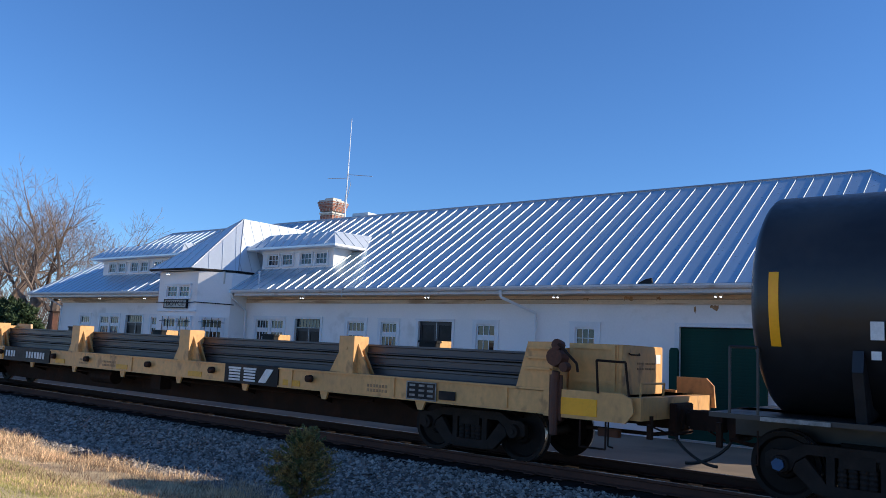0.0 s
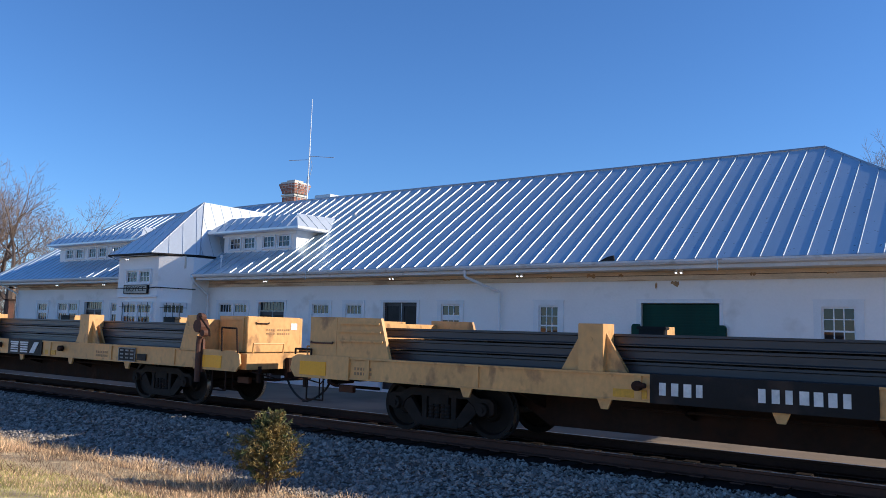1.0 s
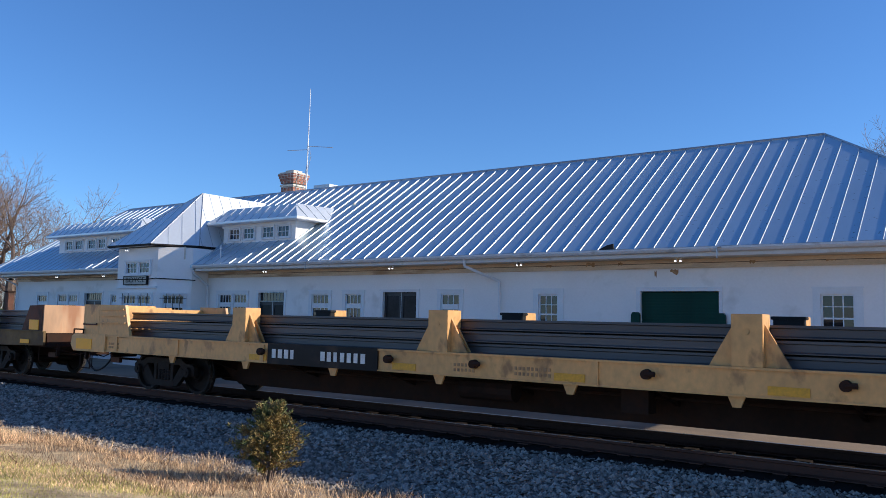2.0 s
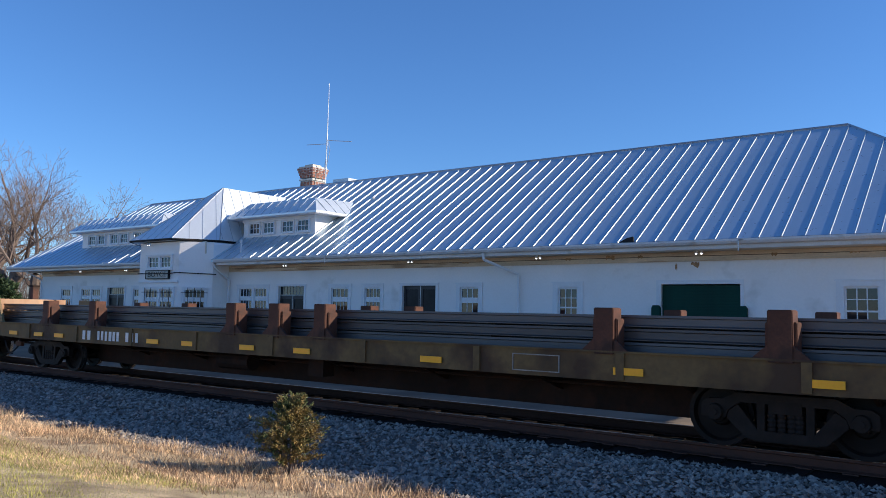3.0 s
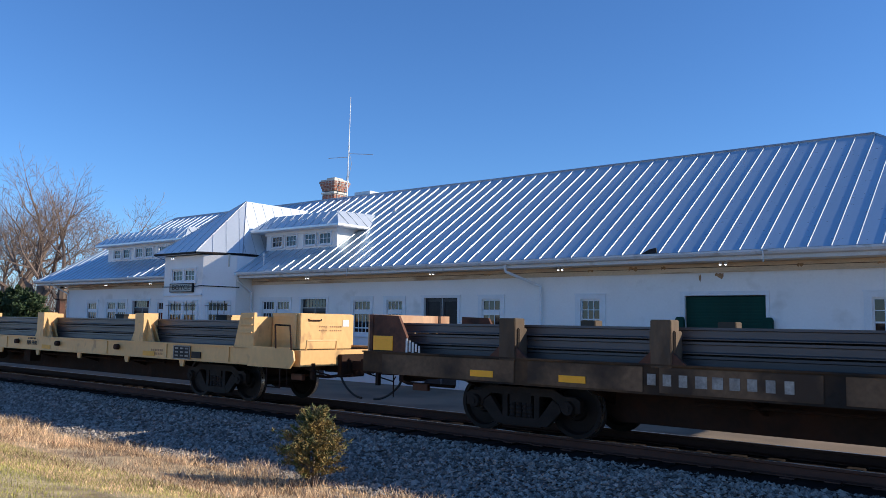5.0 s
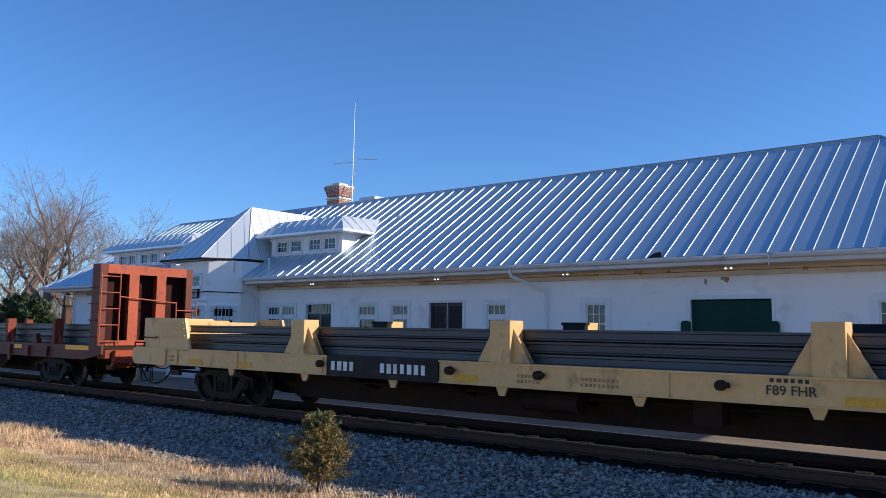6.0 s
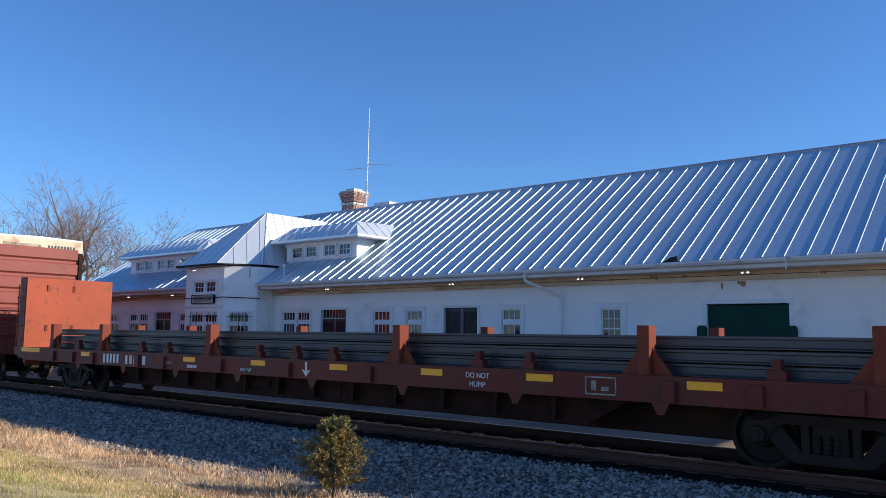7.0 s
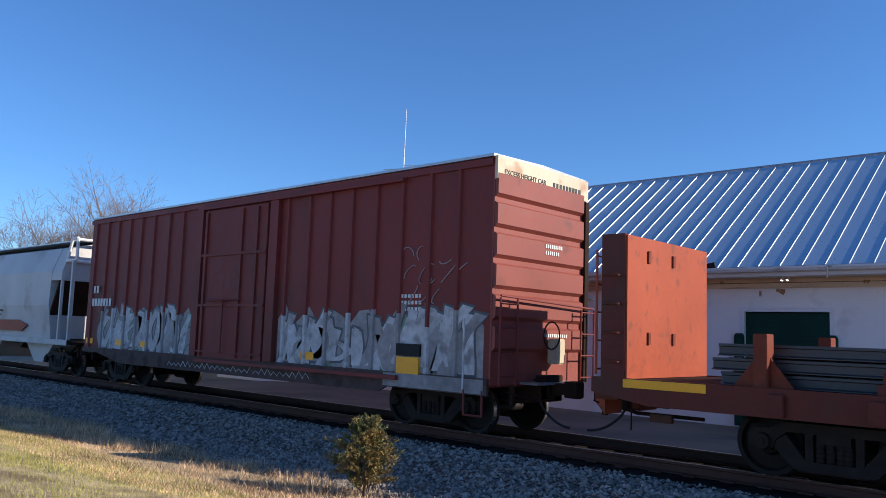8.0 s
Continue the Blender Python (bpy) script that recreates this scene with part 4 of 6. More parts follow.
def coupler(car, x, s):
    """Draft gear, knuckle and air hose at the end x; s is +1 at the front."""
    bm = boxes(*[(min(a, b), max(a, b), -w, w, z0, z1) for a, b, w, z0, z1 in ((x - s * 0.6, x + s * 0.15, 0.16, 0.68, 0.98), (x + s * 0.15, x + s * 0.50, 0.09, 0.74, 0.93))])
    prism(bm, [(x + s * 0.45, -0.15), (x + s * 0.72, -0.17), (x + s * 0.76, -0.05), (x + s * 0.62, 0.0), (x + s * 0.66, 0.16), (x + s * 0.45, 0.14)], "z", 0.70, 0.98)
    part("coupler", bm, M_UNDER, car, bevel=0.012)
    part("striker", boxes((*sorted((x - s * 0.02, x + s * 0.10)), -0.34, 0.34, 0.60, 1.06)), M_UNDER, car, bevel=0.015)
    part("cut_lever_bracket", boxes((*sorted((x - s * 0.04, x + s * 0.03)), -1.05, -0.98, 0.58, 0.90)), M_UNDER, car)
    part("brake_pipe", tubes([(x - s * 1.3, -0.42, 0.60), (x - s * 0.2, -0.42, 0.60), (x + s * 0.06, -0.32, 0.64)], 0.03, n=6), M_UNDER, car)
    part("safety_hanger", tubes([(x - s * 0.55, -1.2, 0.86), (x - s * 0.55, -1.2, 0.44), (x - s * 0.50, -1.14, 0.42)], 0.012, n=5), M_UNDER, car)
    part("bell_crank", boxes((*sorted((x - s * 0.95, x - s * 0.60)), -0.75, -0.66, 0.52, 0.64)), M_BRAKERUST, car, bevel=0.01)
    part("uncoupling_lever", tubes([(x + s * 0.05, -1.25, 0.80), (x + s * 0.10, -0.5, 0.62), (x + s * 0.3, -0.2, 0.68)], 0.014, n=6), M_UNDER, car)
    pts = []
    for i in range(11):
        a = i / 10
        pts.append((x + s * (0.05 + 0.66 * a), -0.30 - 0.06 * a, 0.64 - 0.40 * math.sin(math.pi / 2 * a) ** 0.7))
    part("air_hose", tubes(pts, 0.022, n=8), M_HOSE, car)


def bars(name, car, x0, x1, z, h, n, material, y=-CAR_SIDE - 0.012, seed=1):
    """Plain upright bars in place of lettering."""
    rng = random.Random(seed)
    bm = bmesh.new()
    step = (x1 - x0) / n
    for i in range(n):
        a = x0 + i * step
        k = rng.uniform(0.50, 0.70)
        row = (a, a + step * k, y - 0.004, y + 0.004, z + h * rng.uniform(0, 0.06), z + h)
        if h > 0.12:
            part("mark", boxes(row), material, car)
        else:
            box(bm, *row)
    return tagged(part(name, bm, material, car), kind="stuff") if h <= 0.12 else None


RAIL_LEN = {}


def rail_load(x_car, length, shift, tiers, seed):
    """Stacked new and used rails resting on the deck of a flat car."""
    rng = random.Random(seed)
    t = thing("rail_load", "tiers of dark steel rails stacked on a flat car", "rails", group="rail loads")
    me_key = round(length, 1)
    if me_key not in RAIL_LEN:
        bm = bmesh.new()
        prism(bm, RAIL_SHAPE, "x", -length / 2, length / 2)
        RAIL_LEN[me_key] = mesh_of("steel_rail", bm, M_LOAD)
    me = RAIL_LEN[me_key]
    per = 14
    strip = mesh_of("spacer", boxes((-0.04, 0.04, -1.0, 1.1, 0, 0.032)), M_TIE)
    for k in range(tiers):
        z = 1.165 + k * 0.193
        for i in range(per):
            piece("rail", me, t, (shift + rng.uniform(-0.10, 0.10), -1.06 + i * 2.12 / (per - 1) + rng.uniform(-0.012, 0.012) + 0.02 * k, z))
        if k:
            for sx in (-0.4, -0.2, 0.0, 0.2, 0.4):
                piece("spacer", strip, t, (sx * length, 0, z - 0.032))
    rolling(t, x_car)


def c_sill(bm, x0, x1, y, s, z0, z1, lip=0.07):
    """A channel-shaped side sill with its lips outwards. s: -1 near side."""
    prism(bm, [(y, z0), (y - s * (lip + 0.03), z0), (y - s * (lip + 0.03), z0 + 0.022), (y - s * lip, z0 + 0.022), (y - s * lip, z1 - 0.03), (y - s * (lip + 0.03), z1 - 0.03), (y - s * (lip + 0.03), z1), (y, z1)], "x", x0, x1)


def underframe(car, half, depth, material):
    bm = bmesh.new()
    prism(bm, [(-half, 0.72), (-half * 0.72, 0.70), (-half * 0.66, depth), (half * 0.66, depth), (half * 0.72, 0.70), (half, 0.72), (half, 1.08), (-half, 1.08)], "y", -0.34, 0.34)
    part("centre_sill", bm, material, car)
    n = int(half * 2 / 2.3)
    for i in range(n):
        x = -half * 0.86 + i * (half * 1.72) / (n - 1)
        part("cross_bearer", prism(bmesh.new(), [(-1.30, 1.05), (-1.30, 0.84), (-0.34, 0.52), (0.34, 0.52), (1.30, 0.84), (1.30, 1.05)], "x", x - 0.03, x + 0.03), material, car)
    bm = bmesh.new()
    tube(bm, (-half * 0.55, -0.72, 0.66), (half * 0.6, -0.74, 0.68), 0.024, n=6)
    tube(bm, (-2.2, -0.85, 0.60), (-1.2, -0.85, 0.60), 0.17, n=12)
    box(bm, 0.6, 1.0, -1.0, -0.7, 0.45, 0.85)
    part("brake_gear", bm, M_UNDER, car)


def yellow_stake(mat_):
    bm = bmesh.new()
    box(bm, -0.19, 0.19, -0.19, 0.19, 0, 0.66)
    prism(bm, [(-0.50, 0.0), (-0.188, 0.0), (-0.188, 0.54)], "y", -0.09, -0.05)
    prism(bm, [(0.50, 0.0), (0.188, 0.0), (0.188, 0.54)], "y", -0.09, -0.05)
    prism(bm, [(0.46, 0.0), (0.188, 0.0), (0.188, 0.44)], "y", 0.06, 0.10)
    prism(bm, [(-0.46, 0.0), (-0.188, 0.0), (-0.188, 0.44)], "y", 0.06, 0.10)
    tube(bm, (0.0, -0.195, 0.44), (0.0, -0.185, 0.44), 0.04, n=10)
    return mesh_of("stake", bm, mat_, bevel=0.008)


def yellow_flat(x, paint, number, seed, tag, winch=True):
    """An 89-foot flat car with stanchions and end boxes for carrying rail."""
    rng = random.Random(seed)
    car = thing("flat_car", tag, "rail car", group="flat cars of the train")
    H = 13.07
    for s, y in ((-1, -CAR_SIDE + 0.09), (1, CAR_SIDE - 0.09)):
        bm = bmesh.new()
        c_sill(bm, -H + 0.55, H - 0.6, y, -s, 0.82, 1.19)
        part("side_sill", bm, paint, car)
    part("deck", boxes((-H + 0.2, H - 0.2, -CAR_SIDE + 0.08, CAR_SIDE - 0.08, 1.08, 1.15)), M_UNDER, car)
    underframe(car, H - 0.5, 0.25, M_UNDER)
    for tx in (-9.97, 9.97):
        truck(car, tx)
    coupler(car, -H, -1)
    coupler(car, H, 1)
    # stanchions
    st = yellow_stake(paint)
    winch_me = mesh_of("winch_box", boxes((-0.27, 0.17, -0.07, 0.07, 0.0, 0.22), (-0.30, 0.20, -0.09, 0.09, 0.19, 0.24)), M_BLACK, bevel=0.01)
    for k, sx in enumerate((7.44, 2.44, -2.32, -7.10)):
        piece("stake", st, car, (sx, -CAR_SIDE + 0.20, 1.19))
        f = piece("stake", st, car, (sx, CAR_SIDE - 0.20, 1.19), math.pi)
        if winch:
            piece("winch_box", winch_me, f, (0.06, 0.28, 0.42))
    # sill details
    tab = mesh_of("sill_tab", prism(bmesh.new(), [(-0.11, 0.0), (0.11, 0.0), (0.05, -0.14), (-0.05, -0.14)], "y", -0.02, 0.02), paint)
    for i in range(9):
        piece("sill_tab", tab, car, (-9.2 + 2.3 * i, -CAR_SIDE + 0.06, 0.82))
    joint = mesh_of("sill_stiffener", boxes((-0.05, 0.05, -0.012, 0.012, 0.846, 1.164)), paint)
    for sx in (-11.2, -9.0, -6.4, 0.4, 6.0, 8.6, 10.9):
        piece("sill_stiffener", joint, car, (sx, -CAR_SIDE + 0.008, 0))
    knob = mesh_of("winch_knob", tube(tube(bmesh.new(), (0, 0.06, 0), (0, -0.10, 0), 0.075, 0.065, n=12), (0, -0.08, 0), (0.13, -0.09, 0.01), 0.035, n=8), M_UNDER)
    for sx in (6.55, 3.55, 1.15, -1.6, -3.3, -6.4):
        piece("winch_knob", knob, car, (sx, -CAR_SIDE + 0.02, 1.03))
    plate = mesh_of("reflector", boxes((-0.24, 0.24, -0.005, 0.005, -0.055, 0.055)), M_OLDREFLECT)
    for sx in (6.02, 2.92, 0.0, -2.99, -6.52) if number == "emblem" else (7.9, 2.84, -3.0, -8.72, -10.46):
        piece("reflector", plate, car, (sx, -CAR_SIDE + 0.012, 0.92))
    big = mesh_of("reflector", boxes((-0.32, 0.32, -0.005, 0.005, -0.12, 0.12)), M_REFLECT)
    if number == "emblem":
        piece("reflector", big, car, (12.15, -CAR_SIDE - 0.028, 0.97))
        piece("reflector", big, car, (-12.45, -CAR_SIDE - 0.028, 0.97))
    # dark painted panels with bars for marks
    part("mark_panel", boxes((-6.23, -3.54, -CAR_SIDE - 0.012, -CAR_SIDE + 0.02, 0.815, 1.197)), M_BLACK, car, "black panel for car marks")
    bars("marks", car, -6.1, -5.45, 0.92, 0.17, 4, M_WHITE, y=-CAR_SIDE - 0.018, seed=seed)
    bars("marks", car, -4.85, -3.75, 0.92, 0.17, 7, M_WHITE, y=-CAR_SIDE - 0.018, seed=seed + 1)
    if number == "emblem":
        part("mark_panel", boxes((3.99, 5.65, -CAR_SIDE - 0.012, -CAR_SIDE + 0.02, 0.815, 1.197)), M_BLACK, car, "black panel with a white emblem")
        bm = bmesh.new()
        # three plain slabs, the first two slit across, the last one slanted
        for u, w in ((4.12, 0.40), (4.60, 0.40)):
            for z in (0.87, 0.93, 0.99, 1.05):
                box(bm, u + 0.02, u + w - 0.02, -CAR_SIDE - 0.021, -CAR_SIDE - 0.015, z, z + 0.038)
            box(bm, u, u + w, -CAR_SIDE - 0.022, -CAR_SIDE - 0.014, 1.10, 1.14)
        prism(bm, [(5.08, 0.87), (5.30, 0.87), (5.52, 1.14), (5.30, 1.14)], "y", -CAR_SIDE - 0.022, -CAR_SIDE - 0.014)
        tagged(part("emblem", bm, M_WHITE, car), kind="stuff")
    else:
        writing("type_mark", "F89 FHR", 0.17, M_INK, car, (2.0, -CAR_SIDE - 0.012 + 0.02, 1.0))
        bars("stencil", car, 1.75, 2.25, 1.1, 0.05, 6, M_INK, y=-CAR_SIDE + 0.018, seed=seed)
    for sx, n in ((-0.9, 9), (-2.0, 6), (8.0, 7), (-11.5, 6)):
        bars("stencil", car, sx, sx + 0.07 * n, 0.98, 0.05, n, M_FADEDINK, y=-CAR_SIDE + 0.018, seed=seed + n)
        bars("stencil", car, sx, sx + 0.07 * n, 0.90, 0.05, n, M_FADEDINK, y=-CAR_SIDE + 0.018, seed=seed + n + 5)
    # data placard
    part("placard", boxes((8.95, 9.55, -CAR_SIDE - 0.006, -CAR_SIDE + 0.018, 0.86, 1.12), (9.62, 9.95, -CAR_SIDE - 0.006, -CAR_SIDE + 0.018, 0.88, 1.02)), M_BLACK, car, "black data placard")
    pl = bmesh.new()
    for z in (0.90, 0.98, 1.06):
        for u in (9.0, 9.2, 9.38):
            box(pl, u, u + 0.12, -CAR_SIDE - 0.012, -CAR_SIDE - 0.007, z, z + 0.035)
    for a, b, c, d in ((8.93, 9.57, 1.12, 1.14), (8.93, 9.57, 0.84, 0.86), (8.93, 8.95, 0.86, 1.12), (9.55, 9.57, 0.86, 1.12)):
        box(pl, a, b, -CAR_SIDE - 0.012, -CAR_SIDE - 0.004, c, d)
    tagged(part("placard_print", pl, M_FADED, car), kind="stuff")
    # end structures
    for s in (1, -1):
        f = (lambda a: a) if s > 0 else (lambda a: -a)
        # front: a box set in from the side; rear: a box flush with it
        g0, g1, g2, e, ya = (11.08, 11.28, 11.72, 12.60, -0.95) if s > 0 else (10.72, 10.94, 11.93, 12.65, -CAR_SIDE + 0.02)
        o = [(f(g0), 1.15), (f(g1), 1.87), (f(g2), 1.88), (f(g2), 1.15)]
        w = [(f(g2 + 0.002), 1.152), (f(g2 + 0.002), 1.88), (f(e - 0.06), 1.88), (f(e - 0.06), 1.152)]
        for a, b in ((-CAR_SIDE + 0.02, -CAR_SIDE + 0.09), (CAR_SIDE - 0.09, CAR_SIDE - 0.02)):
            part("end_gusset", prism(bmesh.new(), o, "y", a, b), paint, car)
        part("end_side_panel", prism(bmesh.new(), w, "y", ya, ya + 0.05), paint, car, bevel=0.008)
        if s > 0:
            part("panel_frame", boxes((11.80, 12.5, ya - 0.03, ya - 0.002, 1.80, 1.86), (12.44, 12.5, ya - 0.03, ya - 0.002, 1.2, 1.80), (11.80, 12.44, ya - 0.025, ya - 0.002, 1.30, 1.34)), paint, car)
        else:
            a, b = sorted((f(g2 + 0.08), f(e - 0.12)))
            part("panel_frame", tubes([(a, ya - 0.02, 1.45), (a, ya - 0.03, 1.42), (b, ya - 0.03, 1.42), (b, ya - 0.02, 1.45)], 0.016, n=6), M_BRAKERUST, car)
        bm = bmesh.new()
        for z in (1.76, 1.62, 1.46):
            x0, x1 = sorted((f(g0 + 0.28 * (z - 1.15) + 0.06), f(g2 - 0.03)))
            box(bm, x0, x1, -CAR_SIDE - 0.02, -CAR_SIDE + 0.018, z, z + 0.03)
        part("gusset_rib", bm, paint, car)
        x0, x1 = sorted((f(e - 0.06), f(e)))
        part("end_bulkhead", boxes((x0, x1, ya + (0.0 if s > 0 else 0.07), 0.50, 1.152, 1.88)), paint, car, bevel=0.01)
        x0, x1 = sorted((f(g2 - 0.12), f(g2 - 0.04)))
        part("load_bulkhead", boxes((x0, x1, -CAR_SIDE + 0.092, CAR_SIDE - 0.092, 1.152, 1.80)), paint, car)
        x0, x1 = sorted((f(g2), f(e - 0.06)))
        part("box_lid", boxes((x0, x1, ya + 0.052, 0.50, 1.80, 1.84)), paint, car)
        x0, x1 = sorted((f(12.3), f(13.07)))
        part("end_sill", boxes((x0, x1, -CAR_SIDE + 0.10, CAR_SIDE - 0.10, 0.84, 1.15)), paint, car)
        part("corner_plate", prism(bmesh.new(), [(f(11.6), 0.80), (f(11.6), 1.20), (f(12.85), 1.20), (f(12.98), 1.14), (f(13.02), 0.95), (f(12.9), 0.80)], "y", -CAR_SIDE - 0.022, -CAR_SIDE + 0.015), paint, car)
        part("far_corner_plate", prism(bmesh.new(), [(f(12.5), 0.95), (f(12.5), 1.42), (f(13.0), 1.42), (f(13.12), 1.30), (f(13.15), 0.95)], "y", CAR_SIDE - 0.10, CAR_SIDE - 0.05), paint, car)
        part("grab_iron", tubes([(f(12.49), -CAR_SIDE - 0.04, 1.18), (f(12.46), -CAR_SIDE - 0.04, 1.64), (f(12.90), -CAR_SIDE - 0.04, 1.63), (f(12.96), -CAR_SIDE - 0.04, 1.16)] if s > 0 else [(f(12.5), -CAR_SIDE - 0.02, 1.20), (f(12.5), -CAR_SIDE - 0.02, 1.30), (f(12.9), -CAR_SIDE - 0.02, 1.30), (f(12.9), -CAR_SIDE - 0.02, 1.20)], 0.018, n=6), M_UNDER, car)
        part("hand_rail", tubes([(f(12.95), -1.1, 1.15), (f(12.97), -1.1, 1.34), (f(12.97), -0.3, 1.34), (f(12.95), -0.3, 1.15)], 0.016, n=6), paint, car)
        part("step", tubes([(f(12.2), -CAR_SIDE, 0.80), (f(12.2), -CAR_SIDE, 0.42), (f(12.6), -CAR_SIDE, 0.42), (f(12.6), -CAR_SIDE, 0.80)], 0.015, n=6), M_UNDER, car)
    if number == "emblem":
        st_ = bmesh.new()
        tubes([(11.80, -CAR_SIDE - 0.06, 0.55), (11.80, -CAR_SIDE - 0.06, 1.30), (11.83, -CAR_SIDE - 0.07, 1.45)], 0.06, n=10, bm=st_)
        box(st_, 11.70, 11.90, -CAR_SIDE - 0.035, -CAR_SIDE + 0.012, 0.75, 1.40)
        part("brake_stand", st_, M_BRAKERUST, car, "rusty hand brake stand")
        gb = bmesh.new()
        tube(gb, (11.83, -CAR_SIDE - 0.15, 1.66), (11.83, -CAR_SIDE + 0.012, 1.66), 0.13, 0.16, n=14)
        tube(gb, (11.86, -CAR_SIDE - 0.14, 1.84), (11.86, -CAR_SIDE - 0.02, 1.82), 0.085, n=10)
        tube(gb, (11.98, -CAR_SIDE - 0.14, 1.52), (11.98, -CAR_SIDE - 0.02, 1.52), 0.07, n=10)
        part("brake_gear_case", gb, M_DARKRED, car, "rust-brown brake gear case")
        part("brake_lever", tubes([(11.9, -CAR_SIDE - 0.15, 1.85), (12.2, -CAR_SIDE - 0.14, 1.58), (12.22, -CAR_SIDE - 0.14, 1.46)], 0.02, n=6), M_UNDER, car)
    part("lid_latch", tubes([(12.60, -0.75, 1.76), (12.63, -0.72, 1.74), (12.63, -0.42, 1.74), (12.60, -0.39, 1.76)], 0.012, n=6), M_UNDER, car)
    bm = bmesh.new()
    for z in (1.60, 1.52):
        for i in range(11):
            if i != 4:
                box(bm, 12.602, 12.608, -0.45 + i * 0.06, -0.45 + i * 0.06 + 0.035, z, z + 0.03)
    tagged(part("end_stencil", bm, M_FADEDINK, car), kind="stuff")
    part("end_tag", boxes((12.602, 12.607, 0.22, 0.40, 1.62, 1.76)), M_WHITE, car)
    rolling(car, x)
    return car


def maintenance_flat(x, seed, white_marks, tag, ply, paint, wood):
    """An older olive flat car with wooden-backed stakes and low end bulkheads."""
    car = thing("flat_car", tag, "rail car", group="flat cars of the train")
    H, B = 12.35, 12.22
    for s, y in ((-1, -CAR_SIDE + 0.09), (1, CAR_SIDE - 0.09)):
        bm = bmesh.new()
        prism(bm, [(-H, 0.86), (-H, 1.19), (H, 1.19), (H, 0.86), (H * 0.80, 0.80), (-H * 0.80, 0.80)], "y", min(y, y + s * 0.06), max(y, y + s * 0.06))
        box(bm, -H, H, min(y, y + s * 0.09), max(y, y + s * 0.09), 1.19, 1.215)
        part("side_sill", bm, paint, car)
    part("deck", boxes((-H, H, -CAR_SIDE + 0.12, CAR_SIDE - 0.12, 1.08, 1.16)), M_UNDER, car)
    underframe(car, H - 0.4, 0.26, M_UNDER)
    for tx in (-9.25, 9.25):
        truck(car, tx)
    coupler(car, -H, -1)
    coupler(car, H, 1)
    st = mesh_of("stake", boxes((-0.15, 0.15, -0.16, 0.12, -0.05, 0.60), (-0.19, 0.19, -0.10, 0.13, -0.02, 0.45)), wood, bevel=0.012)
    foot = mesh_of("stake_foot", prism(bmesh.new(), [(-0.34, 0), (0.34, 0), (0.16, 0.16), (-0.16, 0.16)], "y", -0.14, -0.08), M_DARKRED)
    for sx in (9.3, 6.95, 1.3, 0.05, -1.25, -6.5, -8.75) if white_marks else (9.1, 6.75, 1.1, -0.15, -1.42, -6.75, -9.25):
        for s in (-1, 1):
            o = piece("stake", st, car, (sx, s * (CAR_SIDE - 0.16), 1.215), 0 if s < 0 else math.pi)
            piece("stake_foot", foot, o)
    for s in (1, -1):
        f = (lambda a: a) if s > 0 else (lambda a: -a)
        wing = [(f(11.22), 1.217), (f(11.56), 1.84), (f(B), 1.86), (f(B), 1.217)]
        tone = M_WINGOLIVE if (white_marks and s < 0) or (not white_marks and s > 0) else M_DARKRED
        part("end_wing", prism(bmesh.new(), wing, "y", -CAR_SIDE + 0.06, -CAR_SIDE + 0.12), tone, car)
        part("end_wing", prism(bmesh.new(), wing, "y", CAR_SIDE - 0.12, CAR_SIDE - 0.06), tone, car)
        x0, x1 = sorted((f(B), f(B + 0.05)))
        part("end_bulkhead", boxes((x0, x1, -CAR_SIDE + 0.06, 0.9, 1.162, 1.86)), ply, car, "sun-bleached end boards")
        part("wing_edge", boxes((*sorted((f(B - 0.07), f(B + 0.004))), -CAR_SIDE + 0.045, -CAR_SIDE + 0.058, 1.22, 1.86)), M_DARKRED, car)
        part("bulkhead_post", boxes((min(x0, x1) - 0.02, max(x0, x1) + 0.02, 0.55, 0.60, 1.16, 1.86)), M_DARKRED, car)
        part("end_sill", boxes((*sorted((f(11.5), f(H))), -CAR_SIDE + 0.13, CAR_SIDE - 0.13, 0.82, 1.08)), M_UNDER, car)
    plate = mesh_of("reflector", boxes((-0.22, 0.22, -0.005, 0.005, -0.05, 0.05)), M_REFLECT)
    if white_marks:
        spots = (-11.54, -10.44, -9.07, -8.02, -3.93, -2.63, -0.71, 0.86, 3.90, 7.32, 9.8, 11.5)
        for k, (u, v, n) in enumerate(((-6.91, -6.47, 2), (-6.23, -5.24, 6), (-5.03, -4.43, 3))):
            bars("marks", car, u, v, 0.88, 0.22, n, M_WHITE, y=-CAR_SIDE + 0.024, seed=seed + k)
    else:
        spots = (-9.73, -8.11, -3.2, -0.36, 1.68, 4.2, 6.6, 9.22)
        bars("marks", car, -6.95, -4.94, 0.92, 0.16, 9, M_FADED, y=-CAR_SIDE + 0.008, seed=seed)
        bars("stencil", car, -2.25, -1.86, 1.0, 0.09, 5, M_WHITE, y=-CAR_SIDE + 0.008, seed=seed + 4)
        bars("stencil", car, -2.25, -1.86, 0.88, 0.09, 5, M_WHITE, y=-CAR_SIDE + 0.008, seed=seed + 5)
        bars("stencil", car, -1.08, -0.67, 0.94, 0.10, 5, M_WHITE, y=-CAR_SIDE + 0.008, seed=seed + 6)
    for sx in spots:
        piece("reflector", plate, car, (sx, -CAR_SIDE + 0.004, 0.94))
    large = mesh_of("reflector", boxes((-0.23, 0.23, -0.005, 0.005, -0.125, 0.125)), M_REFLECT)
    for sx in (11.82, -11.9) if not white_marks else (11.82,):
        piece("reflector", large, car, (sx, -CAR_SIDE + 0.052, 1.36))
    bm = bmesh.new()
